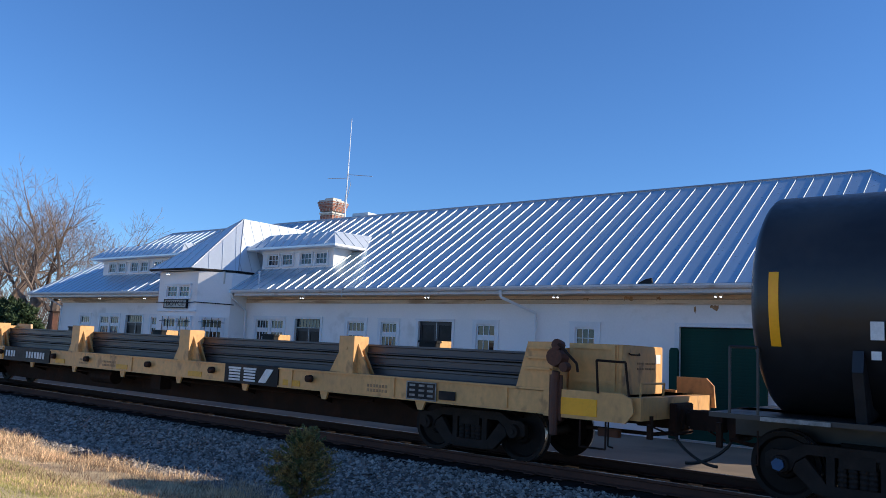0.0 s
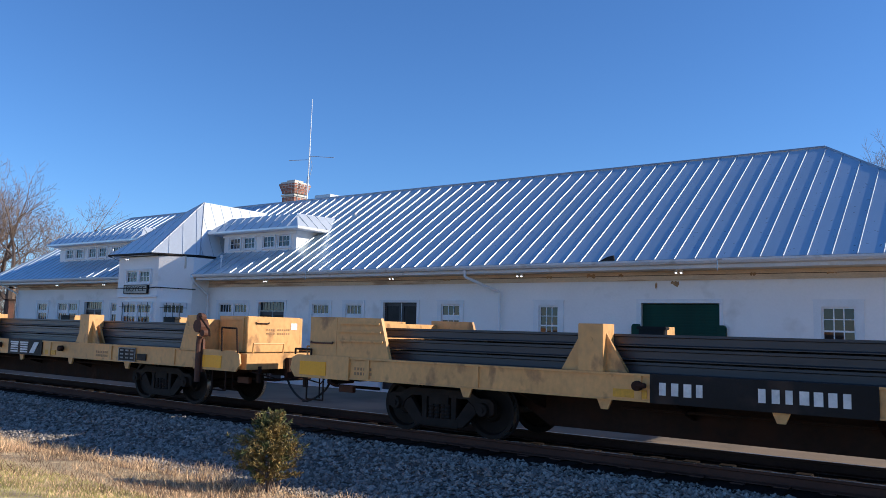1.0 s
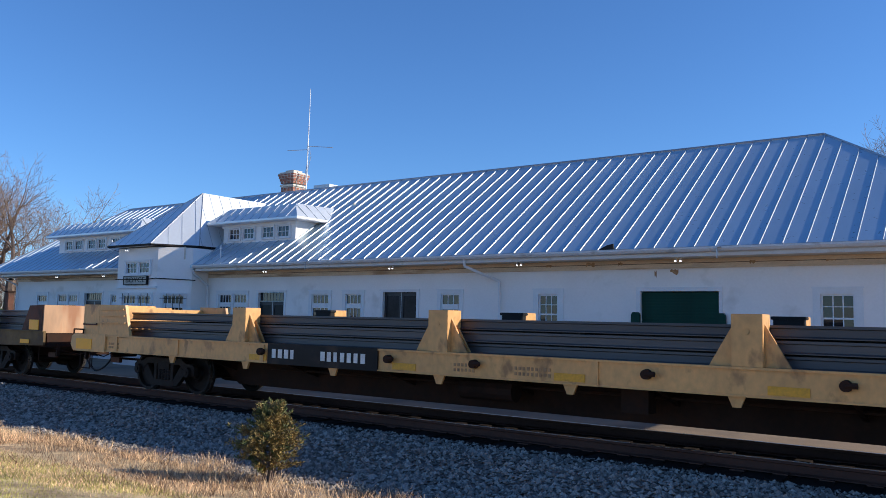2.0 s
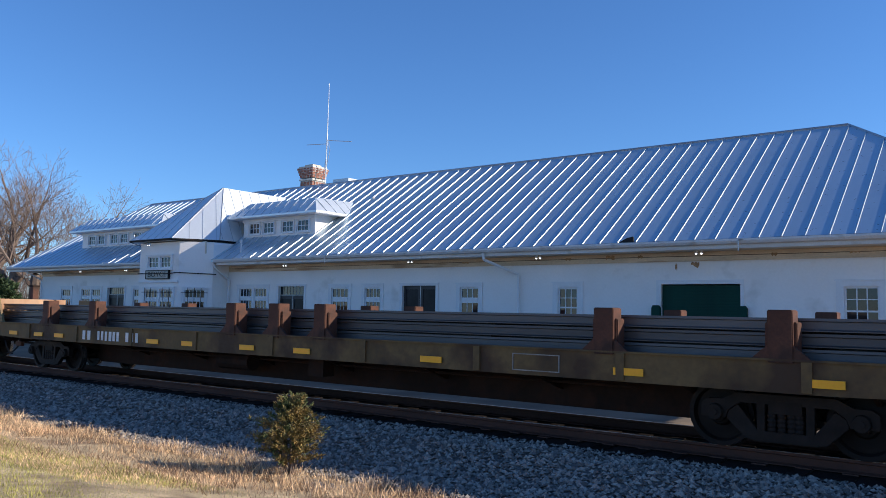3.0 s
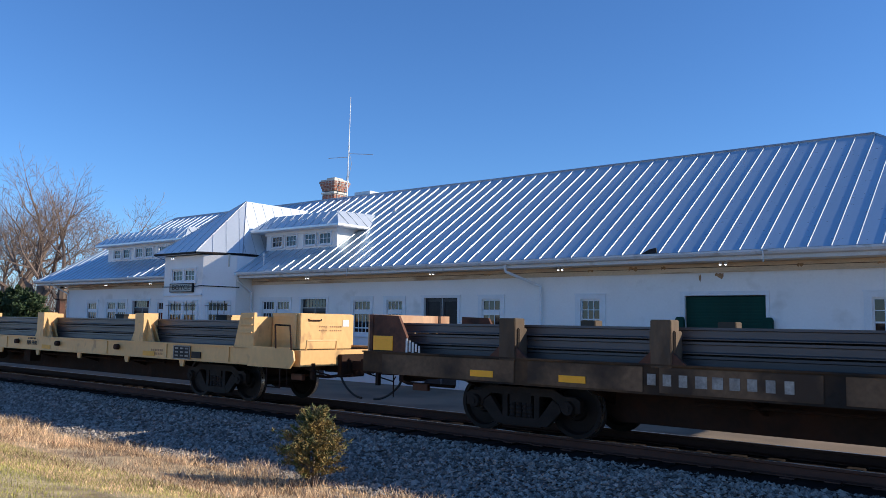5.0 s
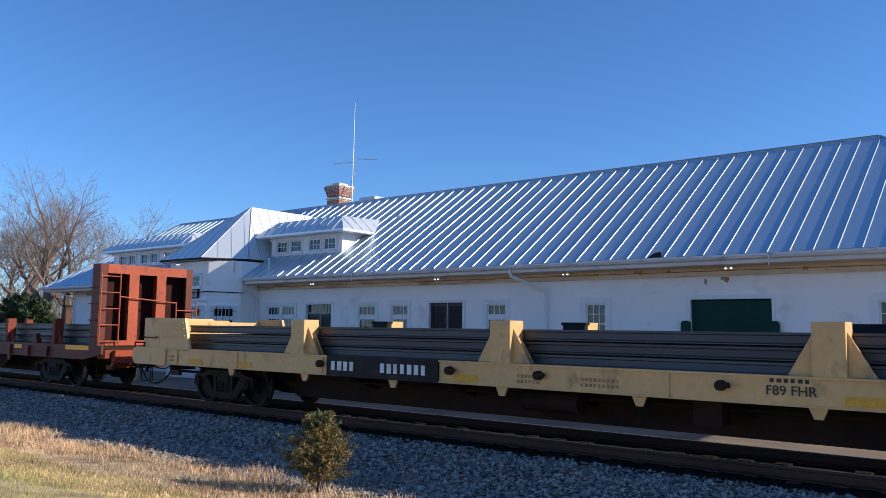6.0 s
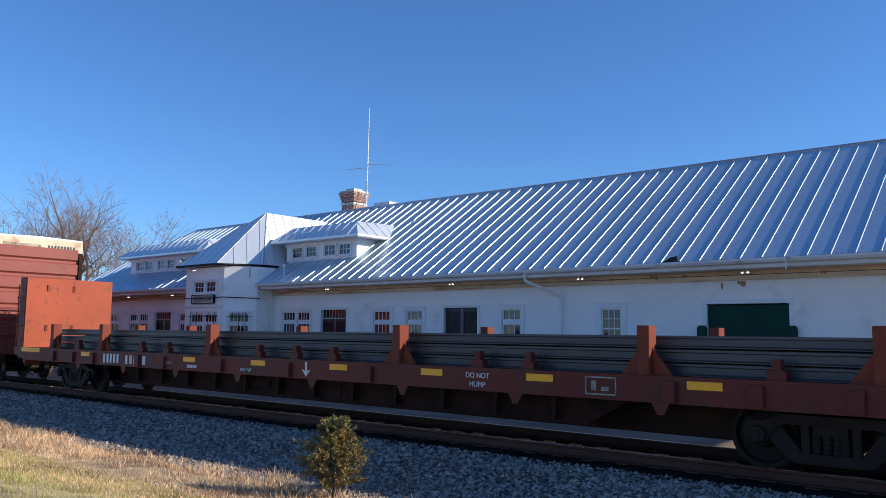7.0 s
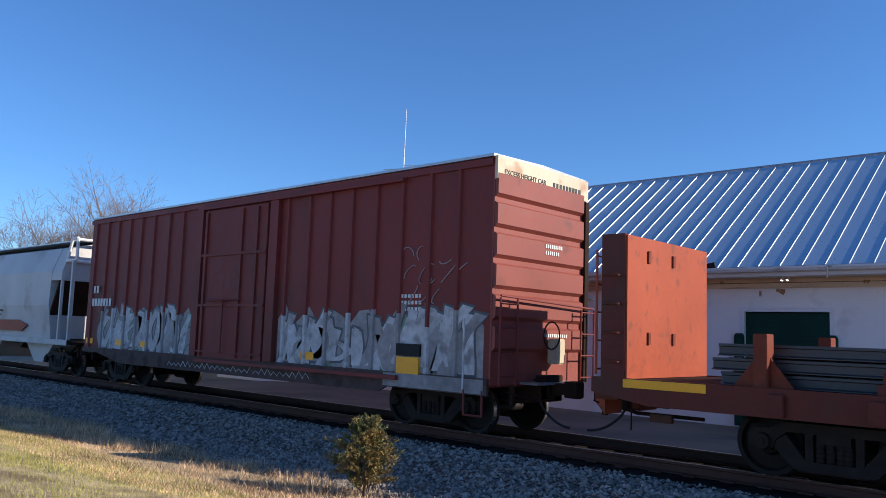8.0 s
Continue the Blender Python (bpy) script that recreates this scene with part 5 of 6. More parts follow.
    e = 5.45 if white_marks else 5.0
    for a, b, c, d in ((e, e + 0.8, 1.10, 1.115), (e, e + 0.8, 0.86, 0.875), (e, e + 0.015, 0.875, 1.10), (e + 0.785, e + 0.8, 0.875, 1.10)):
        box(bm, a, b, -CAR_SIDE + 0.018, -CAR_SIDE + 0.028, c, d)
    tagged(part("stencil_frame", bm, M_FADED, car), kind="stuff")
    if white_marks:
        stiff = mesh_of("sill_stiffener", boxes((-0.06, 0.06, -0.02, 0.02, 0.82, 1.188)), paint)
        for i in range(9):
            piece("sill_stiffener", stiff, car, (-9.6 + 2.4 * i, -CAR_SIDE + 0.015, 0))
    else:
        # raised sill panels with dark gaps at the stake pockets
        cuts = [-12.0, -9.0, -6.9, -4.6, -2.0, 1.2, 3.5, 5.9, 7.65, 8.85, 10.4, 12.0]
        for a, b in zip(cuts, cuts[1:]):
            part("sill_panel", boxes((a + 0.12, b - 0.12, -CAR_SIDE + 0.012, -CAR_SIDE + 0.028, 0.83, 1.17)), M_GRIMEPANEL, car, bevel=0.006)
    if not white_marks:
        g = bmesh.new()
        for k in range(5):
            box(g, -11.35 + k * 0.07, -11.31 + k * 0.07, -CAR_SIDE + 0.028, -CAR_SIDE + 0.034, 1.2 + 0.03 * (k % 2), 1.45 - 0.03 * k)
        part("paint_scrawl", g, M_WHITE, car, "white sprayed scrawl")
    rolling(car, x)


def red_flat(x):
    """The oxide-red flat car with a tall bulkhead at each end."""
    car = thing("bulkhead_flat_car", "oxide-red flat car with a tall steel bulkhead at each end", "rail car", group="flat cars of the train")
    H = 13.15
    for s, y in ((-1, -CAR_SIDE + 0.09), (1, CAR_SIDE - 0.09)):
        bm = bmesh.new()
        prism(bm, [(-H, 0.95), (-H, 1.17), (H, 1.17), (H, 0.95), (H * 0.93, 0.80), (-H * 0.93, 0.80)], "y", min(y, y + s * 0.06), max(y, y + s * 0.06))
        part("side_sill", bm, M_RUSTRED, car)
    part("deck", boxes((-H, H, -CAR_SIDE + 0.1, CAR_SIDE - 0.1, 1.08, 1.15)), M_UNDER, car)
    underframe(car, H - 0.4, 0.26, M_UNDER)
    for tx in (-9.9, 9.85):
        truck(car, tx)
    coupler(car, -H, -1)
    coupler(car, H, 1)
    pocket = mesh_of("stake_pocket", boxes((-0.10, 0.10, -0.06, 0.03, 0.82, 1.10)), M_RUSTRED, bevel=0.01)
    taken = (8.43, 5.86, 3.69, 1.37, -1.08, -3.63, -8.58, 4.67, -1.6, -6.3, -7.2, 6.9, 0.45, 11.4, 12.3, -11.5, -12.3)
    for i in range(21):
        px = -11.6 + 1.15 * i
        if min(abs(px - q) for q in taken) > 0.36:
            piece("stake_pocket", pocket, car, (px, -CAR_SIDE + 0.02, 0))
    gus = mesh_of("sill_tab", prism(bmesh.new(), [(-0.13, 0.0), (0.13, 0.0), (0.05, -0.16), (-0.05, -0.16)], "y", -0.02, 0.02), M_RUSTRED)
    for i in range(8):
        piece("sill_tab", gus, car, (-9 + 2.4 * i, -CAR_SIDE + 0.06, 0.80))
    bm = boxes((-0.09, 0.09, -0.12, 0.12, 0, 0.70))
    prism(bm, [(-0.40, 0), (-0.088, 0), (-0.088, 0.40)], "y", -0.02, 0.02)
    prism(bm, [(0.40, 0), (0.088, 0), (0.088, 0.40)], "y", -0.02, 0.02)
    st = mesh_of("stake", bm, M_STAKE, bevel=0.008)
    for sx in (10.53, 7.56, 2.84, -2.93, -7.83, -10.66):
        for s in (-1, 1):
            piece("stake", st, car, (sx, s * (CAR_SIDE - 0.15), 1.155))
    small = mesh_of("stake", boxes((-0.06, 0.06, -0.06, 0.06, 0, 0.28), (-0.12, 0.12, -0.07, 0.07, 0, 0.14)), M_RUSTRED, bevel=0.006)
    for sx in (9.33, 5.6, 4.61, 1.11, 0.0, -1.2, -4.73, -5.9, -9.2):
        piece("stake", small, car, (sx, -CAR_SIDE + 0.15, 1.155))
    plate = mesh_of("reflector", boxes((-0.24, 0.24, -0.005, 0.005, -0.055, 0.055)), M_REFLECT)
    for sx in (8.43, 5.86, 3.69, 1.37, -1.08, -3.63, -8.58):
        piece("reflector", plate, car, (sx, -CAR_SIDE + 0.024, 1.06))
    wide = mesh_of("reflector", boxes((-0.62, 0.62, -0.005, 0.005, -0.06, 0.06)), M_REFLECT)
    for sx in (11.9, -12.0):
        piece("reflector", wide, car, (sx, -CAR_SIDE + 0.024, 1.10))
    bars("marks", car, -7.60, -6.74, 0.86, 0.24, 5, M_WHITE, y=-CAR_SIDE + 0.024, seed=31)
    bars("marks", car, -6.48, -5.46, 0.86, 0.22, 5, M_WHITE, y=-CAR_SIDE + 0.024, seed=32)
    writing("stencil", "DO NOT", 0.12, M_WHITE, car, (4.67, -CAR_SIDE + 0.022, 1.04))
    writing("stencil", "HUMP", 0.12, M_WHITE, car, (4.67, -CAR_SIDE + 0.022, 0.90))
    writing("stencil", "NW 9 87", 0.10, M_WHITE, car, (-1.49, -CAR_SIDE + 0.022, 0.90))
    bars("stencil", car, -3.7, -3.3, 0.87, 0.07, 7, M_WHITE, y=-CAR_SIDE + 0.024, seed=38)
    bars("stencil", car, -4.75, -4.3, 0.92, 0.07, 7, M_FADED, y=-CAR_SIDE + 0.024, seed=39)
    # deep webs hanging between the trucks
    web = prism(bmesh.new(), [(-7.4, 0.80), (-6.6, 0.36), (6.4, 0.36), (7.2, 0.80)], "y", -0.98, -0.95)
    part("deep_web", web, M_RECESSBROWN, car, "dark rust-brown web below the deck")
    rib = mesh_of("web_rib", prism(bmesh.new(), [(-0.05, 0.80), (0.05, 0.80), (0.02, 0.42), (-0.02, 0.42)], "y", -1.12, -0.985), M_UNDER)
    for k in range(12):
        piece("web_rib", rib, car, (-6.4 + 1.12 * k, 0, 0))
    arrow = prism(bmesh.new(), [(-0.03, 1.13), (0.03, 1.13), (0.03, 0.95), (0.13, 0.99), (0.0, 0.84), (-0.13, 0.99), (-0.03, 0.95)], "y", -0.004, 0.004)
    o = part("painted_arrow", arrow, M_WHITE, car, "white sprayed arrow")
    o.location = (0.45, -CAR_SIDE + 0.024, 0)
    bm = bmesh.new()
    for a, b, c, d in ((6.65, 7.15, 1.10, 1.12), (6.65, 7.15, 0.86, 0.88), (6.65, 6.67, 0.88, 1.10), (7.13, 7.15, 0.88, 1.10), (6.75, 6.83, 0.92, 1.06), (6.91, 7.03, 0.92, 0.98)):
        box(bm, a, b, -CAR_SIDE + 0.018, -CAR_SIDE + 0.028, c, d)
    tagged(part("stencil_frame", bm, M_FADED, car), kind="stuff")
    # bulkheads: a plate towards the load, posts and ladders on the outside
    for s in (1, -1):
        f = (lambda a: a) if s > 0 else (lambda a: -a)

        def bx(a, b, *r):
            return (*sorted((f(a), f(b))), *r)
        B = 12.47 if s > 0 else 12.58
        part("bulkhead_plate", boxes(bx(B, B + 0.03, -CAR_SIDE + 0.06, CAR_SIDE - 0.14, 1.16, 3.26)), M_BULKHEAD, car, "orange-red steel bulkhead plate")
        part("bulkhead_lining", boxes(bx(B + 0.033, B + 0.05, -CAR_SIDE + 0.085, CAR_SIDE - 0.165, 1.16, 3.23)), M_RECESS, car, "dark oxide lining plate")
        # corner posts take the darker red that stands for the shaded side
        for a, b, c, d in ((-CAR_SIDE + 0.04, -CAR_SIDE + 0.08, -CAR_SIDE + 0.08, -CAR_SIDE + 0.24), (CAR_SIDE - 0.16, CAR_SIDE - 0.12, CAR_SIDE - 0.32, CAR_SIDE - 0.16)):
            bm = prism(bmesh.new(), [(f(B + 0.03), a), (f(B + 0.42), a), (f(B + 0.42), d if a < 0 else b), (f(B + 0.38), d if a < 0 else b), (f(B + 0.38), b if a < 0 else b), (f(B + 0.03), b)] if a < 0 else [(f(B + 0.03), b), (f(B + 0.42), b), (f(B + 0.42), c), (f(B + 0.38), c), (f(B + 0.38), a), (f(B + 0.03), a)], "z", 1.16, 3.28)
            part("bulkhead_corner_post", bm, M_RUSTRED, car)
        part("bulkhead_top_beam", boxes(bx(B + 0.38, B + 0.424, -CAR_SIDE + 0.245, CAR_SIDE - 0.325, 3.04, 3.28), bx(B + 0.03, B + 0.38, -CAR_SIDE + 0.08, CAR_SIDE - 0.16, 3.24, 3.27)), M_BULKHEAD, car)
        part("bulkhead_foot_beam", boxes(bx(B + 0.38, B + 0.424, -CAR_SIDE + 0.25, CAR_SIDE - 0.33, 1.17, 1.30)), M_BULKHEAD, car)
        for y in (-0.45, 0.35):
            part("bulkhead_post", boxes(bx(B + 0.03, B + 0.40, y - 0.02, y + 0.02, 1.16, 3.04), bx(B + 0.40, B + 0.425, y - 0.14, y + 0.14, 1.30, 3.04)), M_BULKHEAD, car)
        lad = bmesh.new()
        for y0, y1, top in ((-CAR_SIDE + 0.04, -CAR_SIDE + 0.56, 3.05), (0.78, CAR_SIDE - 0.02, 2.35)):
            for y in (y0, y1):
                tube(lad, (f(B + 0.50), y, 1.2), (f(B + 0.50), y, top), 0.02, n=6)
            z = 1.28
            while z < top:
                tube(lad, (f(B + 0.50), y0, z), (f(B + 0.50), y1, z), 0.014, n=6)
                z += 0.42
        tube(lad, (f(B + 0.50), -CAR_SIDE + 0.56, 2.44), (f(B + 0.52), 0.78, 2.32), 0.018, n=6)
        part("ladder", lad, M_BULKHEAD, car)
        for k in range(4):
            rung = tubes([(f(B + 0.10), -CAR_SIDE + 0.05, 1.4 + 0.42 * k), (f(B + 0.10), -CAR_SIDE - 0.06, 1.4 + 0.42 * k), (f(B + 0.34), -CAR_SIDE - 0.06, 1.4 + 0.42 * k), (f(B + 0.34), -CAR_SIDE + 0.05, 1.4 + 0.42 * k)], 0.014, n=5)
            part("grab_iron", rung, M_RUSTRED, car)
        for y in (-0.75, 0.05):
            for z in (2.98, 1.75):
                part("bulkhead_bracket", boxes(bx(B - 0.03, B - 0.001, y - 0.035, y + 0.035, z - 0.09, z + 0.09)), M_STAKE, car)
        part("end_sill", boxes(bx(H - 0.4, H, -CAR_SIDE + 0.12, CAR_SIDE - 0.12, 0.84, 1.08), bx(H - 0.2, H + 0.25, -0.30, 0.30, 0.62, 0.98)), M_STAKE, car, bevel=0.02)
        part("platform_gusset", prism(bmesh.new(), [(f(H - 0.05), 0.60), (f(H - 0.05), 1.05), (f(H + 0.15), 1.05), (f(H + 0.1), 0.75)], "y", -1.1, -0.6), M_BULKHEAD, car)
    bars("marks", car, 0, 1.0, 0, 0.11, 7, M_CREAM, y=0, seed=35).matrix_basis = pose(12.88, 0.20, 3.10, 0, 0, 90)
    rolling(car, x)


def box_car(x):
    """A tall ribbed box car."""
    car = thing("box_car", "tall oxide-red ribbed box car with silver graffiti along its foot", "rail car")
    H, W, Z0, Z1 = 7.68, CAR_SIDE, 0.86, 4.75
    part("body", boxes((-H, H, -W + 0.05, W - 0.05, Z0, Z1)), M_BOXCAR, car, "oxide-red steel sides")
    part("side_sill", prism(bmesh.new(), [(-H, 0.86), (-H + 1.0, 0.86), (-H + 2.4, 0.62), (H - 2.6, 0.62), (H - 2.4, 0.72), (H, 0.72), (H, 1.0), (-H, 1.0)], "y", -W - 0.005, -W + 0.045), M_DIRTSILL, car)
    part("side_sill", prism(bmesh.new(), [(-H, 0.86), (-H + 1.0, 0.86), (-H + 2.4, 0.62), (H - 2.6, 0.62), (H - 2.4, 0.72), (H, 0.72), (H, 1.0), (-H, 1.0)], "y", W - 0.045, W + 0.005), M_BOXCAR, car)
    rf = bmesh.new()
    prism(rf, [(-W, 4.752), (-W, 4.80), (0, 4.84), (W, 4.80), (W, 4.752)], "x", -H - 0.02, H + 0.02)
    part("roof", rf, M_GALV, car, "pale galvanised roof")
    part("top_chord", boxes((-H, H, -W + 0.0, -W + 0.048, 4.60, 4.72)), M_BOXCAR, car)
    rib = mesh_of("side_rib", prism(bmesh.new(), [(-0.05, 0.05), (-0.03, 0.0), (0.03, 0.0), (0.05, 0.05)], "z", 1.0, 4.60), M_BOXCAR)
    for rx in (-7.35, -6.6, -5.95, -5.25, -4.6, -3.9, -3.1, -2.4, 2.0, 2.75, 3.42, 4.1, 4.82, 5.52, 6.25, 6.93):
        piece("side_rib", rib, car, (rx, -W - 0.0, 0))
    part("door", boxes((-1.28, 1.32, -W - 0.03, -W + 0.048, 0.98, 4.50)), M_BOXCAR, car, "sliding plug door, shut", bevel=0.01)
    bm = boxes((-1.30, 1.34, -W - 0.07, -W - 0.032, 3.38, 3.44), (-1.30, 1.34, -W - 0.07, -W - 0.032, 2.18, 2.24), (-1.30, 1.34, -W - 0.07, -W - 0.032, 1.1, 1.14))
    for ux in (-1.15, 0.95, 0.35):
        box(bm, ux, ux + 0.05, -W - 0.075, -W - 0.033, 1.02, 4.45)
    part("door_frame", bm, M_BOXCAR, car)
    part("door_rod", tubes([(-0.2, -W - 0.10, 1.1), (-0.2, -W - 0.10, 2.30), (-0.9, -W - 0.10, 2.32), (0.5, -W - 0.10, 2.34)], 0.02, n=6), M_BOXCAR, car)
    part("door_post", boxes((-1.62, -1.36, -W - 0.05, -W + 0.047, 1.0, 4.6)), M_BOXCAR, car)
    part("door_post", boxes((1.42, 1.72, -W - 0.05, -W + 0.047, 1.0, 4.6)), M_BOXCAR, car)
    part("door_track", boxes((-1.35, 5.6, -W - 0.09, -W - 0.006, 0.86, 0.94)), M_BOXCAR, car)
    part("door_track", boxes((-1.35, 5.6, -W - 0.08, -W - 0.001, 4.53, 4.59)), M_BOXCAR, car)
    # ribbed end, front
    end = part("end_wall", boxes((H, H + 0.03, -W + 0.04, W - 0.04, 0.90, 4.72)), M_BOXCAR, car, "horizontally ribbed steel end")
    end.data.materials[0] = M_SUNLIT_END
    rb = bmesh.new()
    for z in (1.45, 1.98, 2.50, 3.02, 3.54, 4.06):
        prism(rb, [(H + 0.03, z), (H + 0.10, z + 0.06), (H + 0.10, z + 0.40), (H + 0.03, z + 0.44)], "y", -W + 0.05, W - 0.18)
    part("end_ribs", rb, M_SUNLIT_END, car)
    part("end_header", boxes((H + 0.03, H + 0.09, -W + 0.03, W - 0.03, 4.36, 4.76)), M_CREAM, car, "cream end header")
    part("corner_post", boxes((H, H + 0.12, W - 0.15, W - 0.02, 0.90, 4.34)), M_UNDER, car)
    writing("warning", "EXCESS HEIGHT CAR", 0.13, M_INK, car, (H + 0.094, -0.62, 4.50), (90, 0, 90))
    bars("marks", car, 0, 0.95, 0, 0.11, 9, M_INK, y=0, seed=41).matrix_basis = pose(H + 0.094, 0.22, 4.44, 0, 0, 90)
    bars("stencil", car, 0, 0.55, 0, 0.07, 9, M_WHITE, y=0, seed=42).matrix_basis = pose(H + 0.106, 0.0, 3.32, 0, 0, 90)
    bars("stencil", car, 0, 0.45, 0, 0.07, 7, M_WHITE, y=0, seed=43).matrix_basis = pose(H + 0.106, 0.0, 3.20, 0, 0, 90)
    bars("stencil", car, 0, 0.75, 0, 0.06, 12, M_WHITE, y=0, seed=44).matrix_basis = pose(H + 0.106, 0.0, 1.72, 0, 0, 90)
    lad = bmesh.new()
    for y in (W - 0.45, W + 0.0):
        tube(lad, (H + 0.24, y, 0.95), (H + 0.24, y, 2.25), 0.018, n=6)
    for k in range(4):
        tube(lad, (H + 0.24, W - 0.45, 1.0 + 0.4 * k), (H + 0.24, W, 1.0 + 0.4 * k), 0.014, n=6)
    for y in (-W + 0.04, -W + 0.5):
        tube(lad, (H + 0.22, y, 0.9), (H + 0.22, y, 2.35), 0.018, n=6)
    for k in range(4):
        tube(lad, (H + 0.22, -W + 0.04, 1.05 + 0.4 * k), (H + 0.22, -W + 0.5, 1.05 + 0.4 * k), 0.014, n=6)
    tube(lad, (H + 0.22, -W + 0.04, 2.38), (H + 0.22, W, 2.28), 0.02, n=6)
    part("ladder", lad, M_BOXCAR, car)
    part("brake_platform", boxes((H + 0.04, H + 0.42, -0.6, 0.75, 0.90, 0.94)), M_GALV, car)
    part("brake_housing", boxes((H + 0.11, H + 0.30, 0.10, 0.40, 1.25, 1.70)), M_CREAM, car, bevel=0.02)
    wh = bmesh.new()
    for i in range(16):
        a, b = 2 * math.pi * i / 16, 2 * math.pi * (i + 1) / 16
        tube(wh, (H + 0.36, -0.12 + 0.24 * math.cos(a), 1.75 + 0.24 * math.sin(a)), (H + 0.36, -0.12 + 0.24 * math.cos(b), 1.75 + 0.24 * math.sin(b)), 0.014, n=5)
    part("brake_wheel", wh, M_UNDER, car)
    # marks and stencils on the side
    bars("marks", car, -7.2, -6.8, 2.55, 0.22, 2, M_WHITE, y=-W - 0.004, seed=51)
    bars("marks", car, -7.25, -6.0, 2.18, 0.22, 7, M_WHITE, y=-W - 0.004, seed=52)
    bars("stencil", car, 5.55, 6.1, 2.35, 0.07, 6, M_WHITE, y=-W + 0.042, seed=53)
    bars("stencil", car, 5.55, 6.1, 2.23, 0.07, 6, M_WHITE, y=-W + 0.042, seed=54)
    bars("stencil", car, 5.55, 6.1, 2.11, 0.07, 6, M_WHITE, y=-W + 0.042, seed=55)
    part("placard", boxes((5.52, 6.12, -W - 0.01, -W + 0.048, 1.30, 1.52)), M_BLACK, car, "black data placard")
    plate = mesh_of("reflector", boxes((-0.22, 0.22, -0.005, 0.005, -0.08, 0.08)), M_REFLECT)
    for rx in (-7.35, -5.45, -4.05, 1.35, 2.85):
        piece("reflector", plate, car, (rx, -W + 0.040, 1.18))
    part("placard", boxes((5.54, 6.10, -W - 0.01, -W + 0.048, 0.98, 1.28)), M_REFLECT, car, "yellow placard")
    # graffiti: silver fills with slate outlines
    rng = random.Random(9)
    k = 0
    for a, b in ((-6.7, -1.7), (1.8, 7.55)):
        n = 22
        top = [(a + (b - a) * i / n, 2.0 + 0.22 * math.sin(i * 1.9) + rng.uniform(-0.1, 0.1)) for i in range(n, -1, -1)]
        part("graffiti_ground", prism(bmesh.new(), [(a, 0.90), (b, 0.88)] + top, "y", -W + 0.0455, -W + 0.0485), M_SPRAYGREY, car, "grey sprayed ground")
    for x0, x1 in ((-6.6, -1.75), (1.85, 7.35)):
        u = x0
        while u < x1 - 0.35:
            w = rng.uniform(0.5, 0.95)
            top = rng.uniform(1.85, 2.35)
            for stroke in range(3):
                ax, bx_ = u + w * rng.uniform(0.0, 0.5), u + w * rng.uniform(0.35, 1.0)
                za, zb = rng.uniform(0.95, 1.15), top - rng.uniform(0.0, 0.45)
                bow, th = rng.uniform(-0.34, 0.34), rng.uniform(0.18, 0.36)
                for kind, grow_by, dy, tone in (("graffiti_outline", 0.045, 0.0, M_SPRAYGREEN if k % 7 == 3 else M_SPRAYDARK), ("graffiti_fill", 0.0, -0.004, M_SPRAY if k % 3 else M_SPRAYGREY)):
                    n = 9
                    left, right = [], []
                    for q in range(n + 1):
                        f = q / n
                        px = ax + (bx_ - ax) * f + bow * math.sin(math.pi * f)
                        pz = za + (zb - za) * f
                        half = (th + 0.05 * math.sin(5 * f + k)) / 2 + grow_by
                        left.append((px - half, pz + (grow_by if q == n else -grow_by if q == 0 else 0) + 0.06 * (f > 0.9)))
                        right.append((px + half, pz + (grow_by if q == n else -grow_by if q == 0 else 0)))
                    y = -W + 0.0435 - 0.0009 * (k % 5) + dy
                    part(kind, prism(bmesh.new(), left[::-1] + right, "y", y, y + 0.0032), tone, car)
                k += 1
            u += w * 0.62
    # paint that runs over the ribs
    for rx in (-6.6, -5.95, -5.25, -4.6, -3.9, -3.1, -2.4, 2.0, 2.75, 3.42, 4.1, 4.82, 5.52, 6.25, 6.93):
        over = prism(bmesh.new(), [(-0.056, 0.048), (-0.034, -0.005), (0.034, -0.005), (0.056, 0.048)], "z", 1.0, rng.uniform(1.75, 2.2))
        part("graffiti_ground", over, rng.choice((M_SPRAY, M_SPRAYGREY, M_SPRAYGREY)), car).location = (rx, -W, 0)
    part("graffiti_ground", boxes((5.2, 7.6, -W - 0.009, -W - 0.006, 0.74, 0.98)), M_SPRAYGREY, car)
    for row, (zt, n_) in enumerate(((3.12, 4), (2.78, 5), (2.42, 3))):
        for i in range(n_):
            ax = 5.72 + 0.30 * i + 0.06 * row
            pts = []
            turns, skew = rng.uniform(0.30, 0.62), rng.uniform(-0.1, 0.1)
            for q in range(11):
                f = q / 10
                pts.append((ax + 0.13 * math.cos(turns * 6.28 * f + i) + skew * f, -W + 0.038, zt + 0.17 * math.sin(turns * 6.28 * f * 0.8 + i * 1.3 + row)))
            part("graffiti_tag", tubes(pts, 0.011, n=4), M_SPRAYGREY, car, "thin silver sprayed scribble")
    scr = bmesh.new()
    for i in range(26):
        a = -2.7 + 0.22 * i
        tubes([(a, -W - 0.008, 0.70), (a + 0.1, -W - 0.008, 0.80 + rng.uniform(-0.03, 0.05)), (a + 0.22, -W - 0.008, 0.72)], 0.008, n=4, bm=scr)
    tagged(part("graffiti_tag", scr, M_SPRAY, car), kind="stuff")
    part("centre_sill", boxes((-H - 0.3, H + 0.3, -0.3, 0.3, 0.62, 0.9)), M_UNDER, car)
    for tx in (-6.05, 6.05):
        truck(car, tx)
    coupler(car, -H - 0.2, -1)
    coupler(car, H + 0.2, 1)
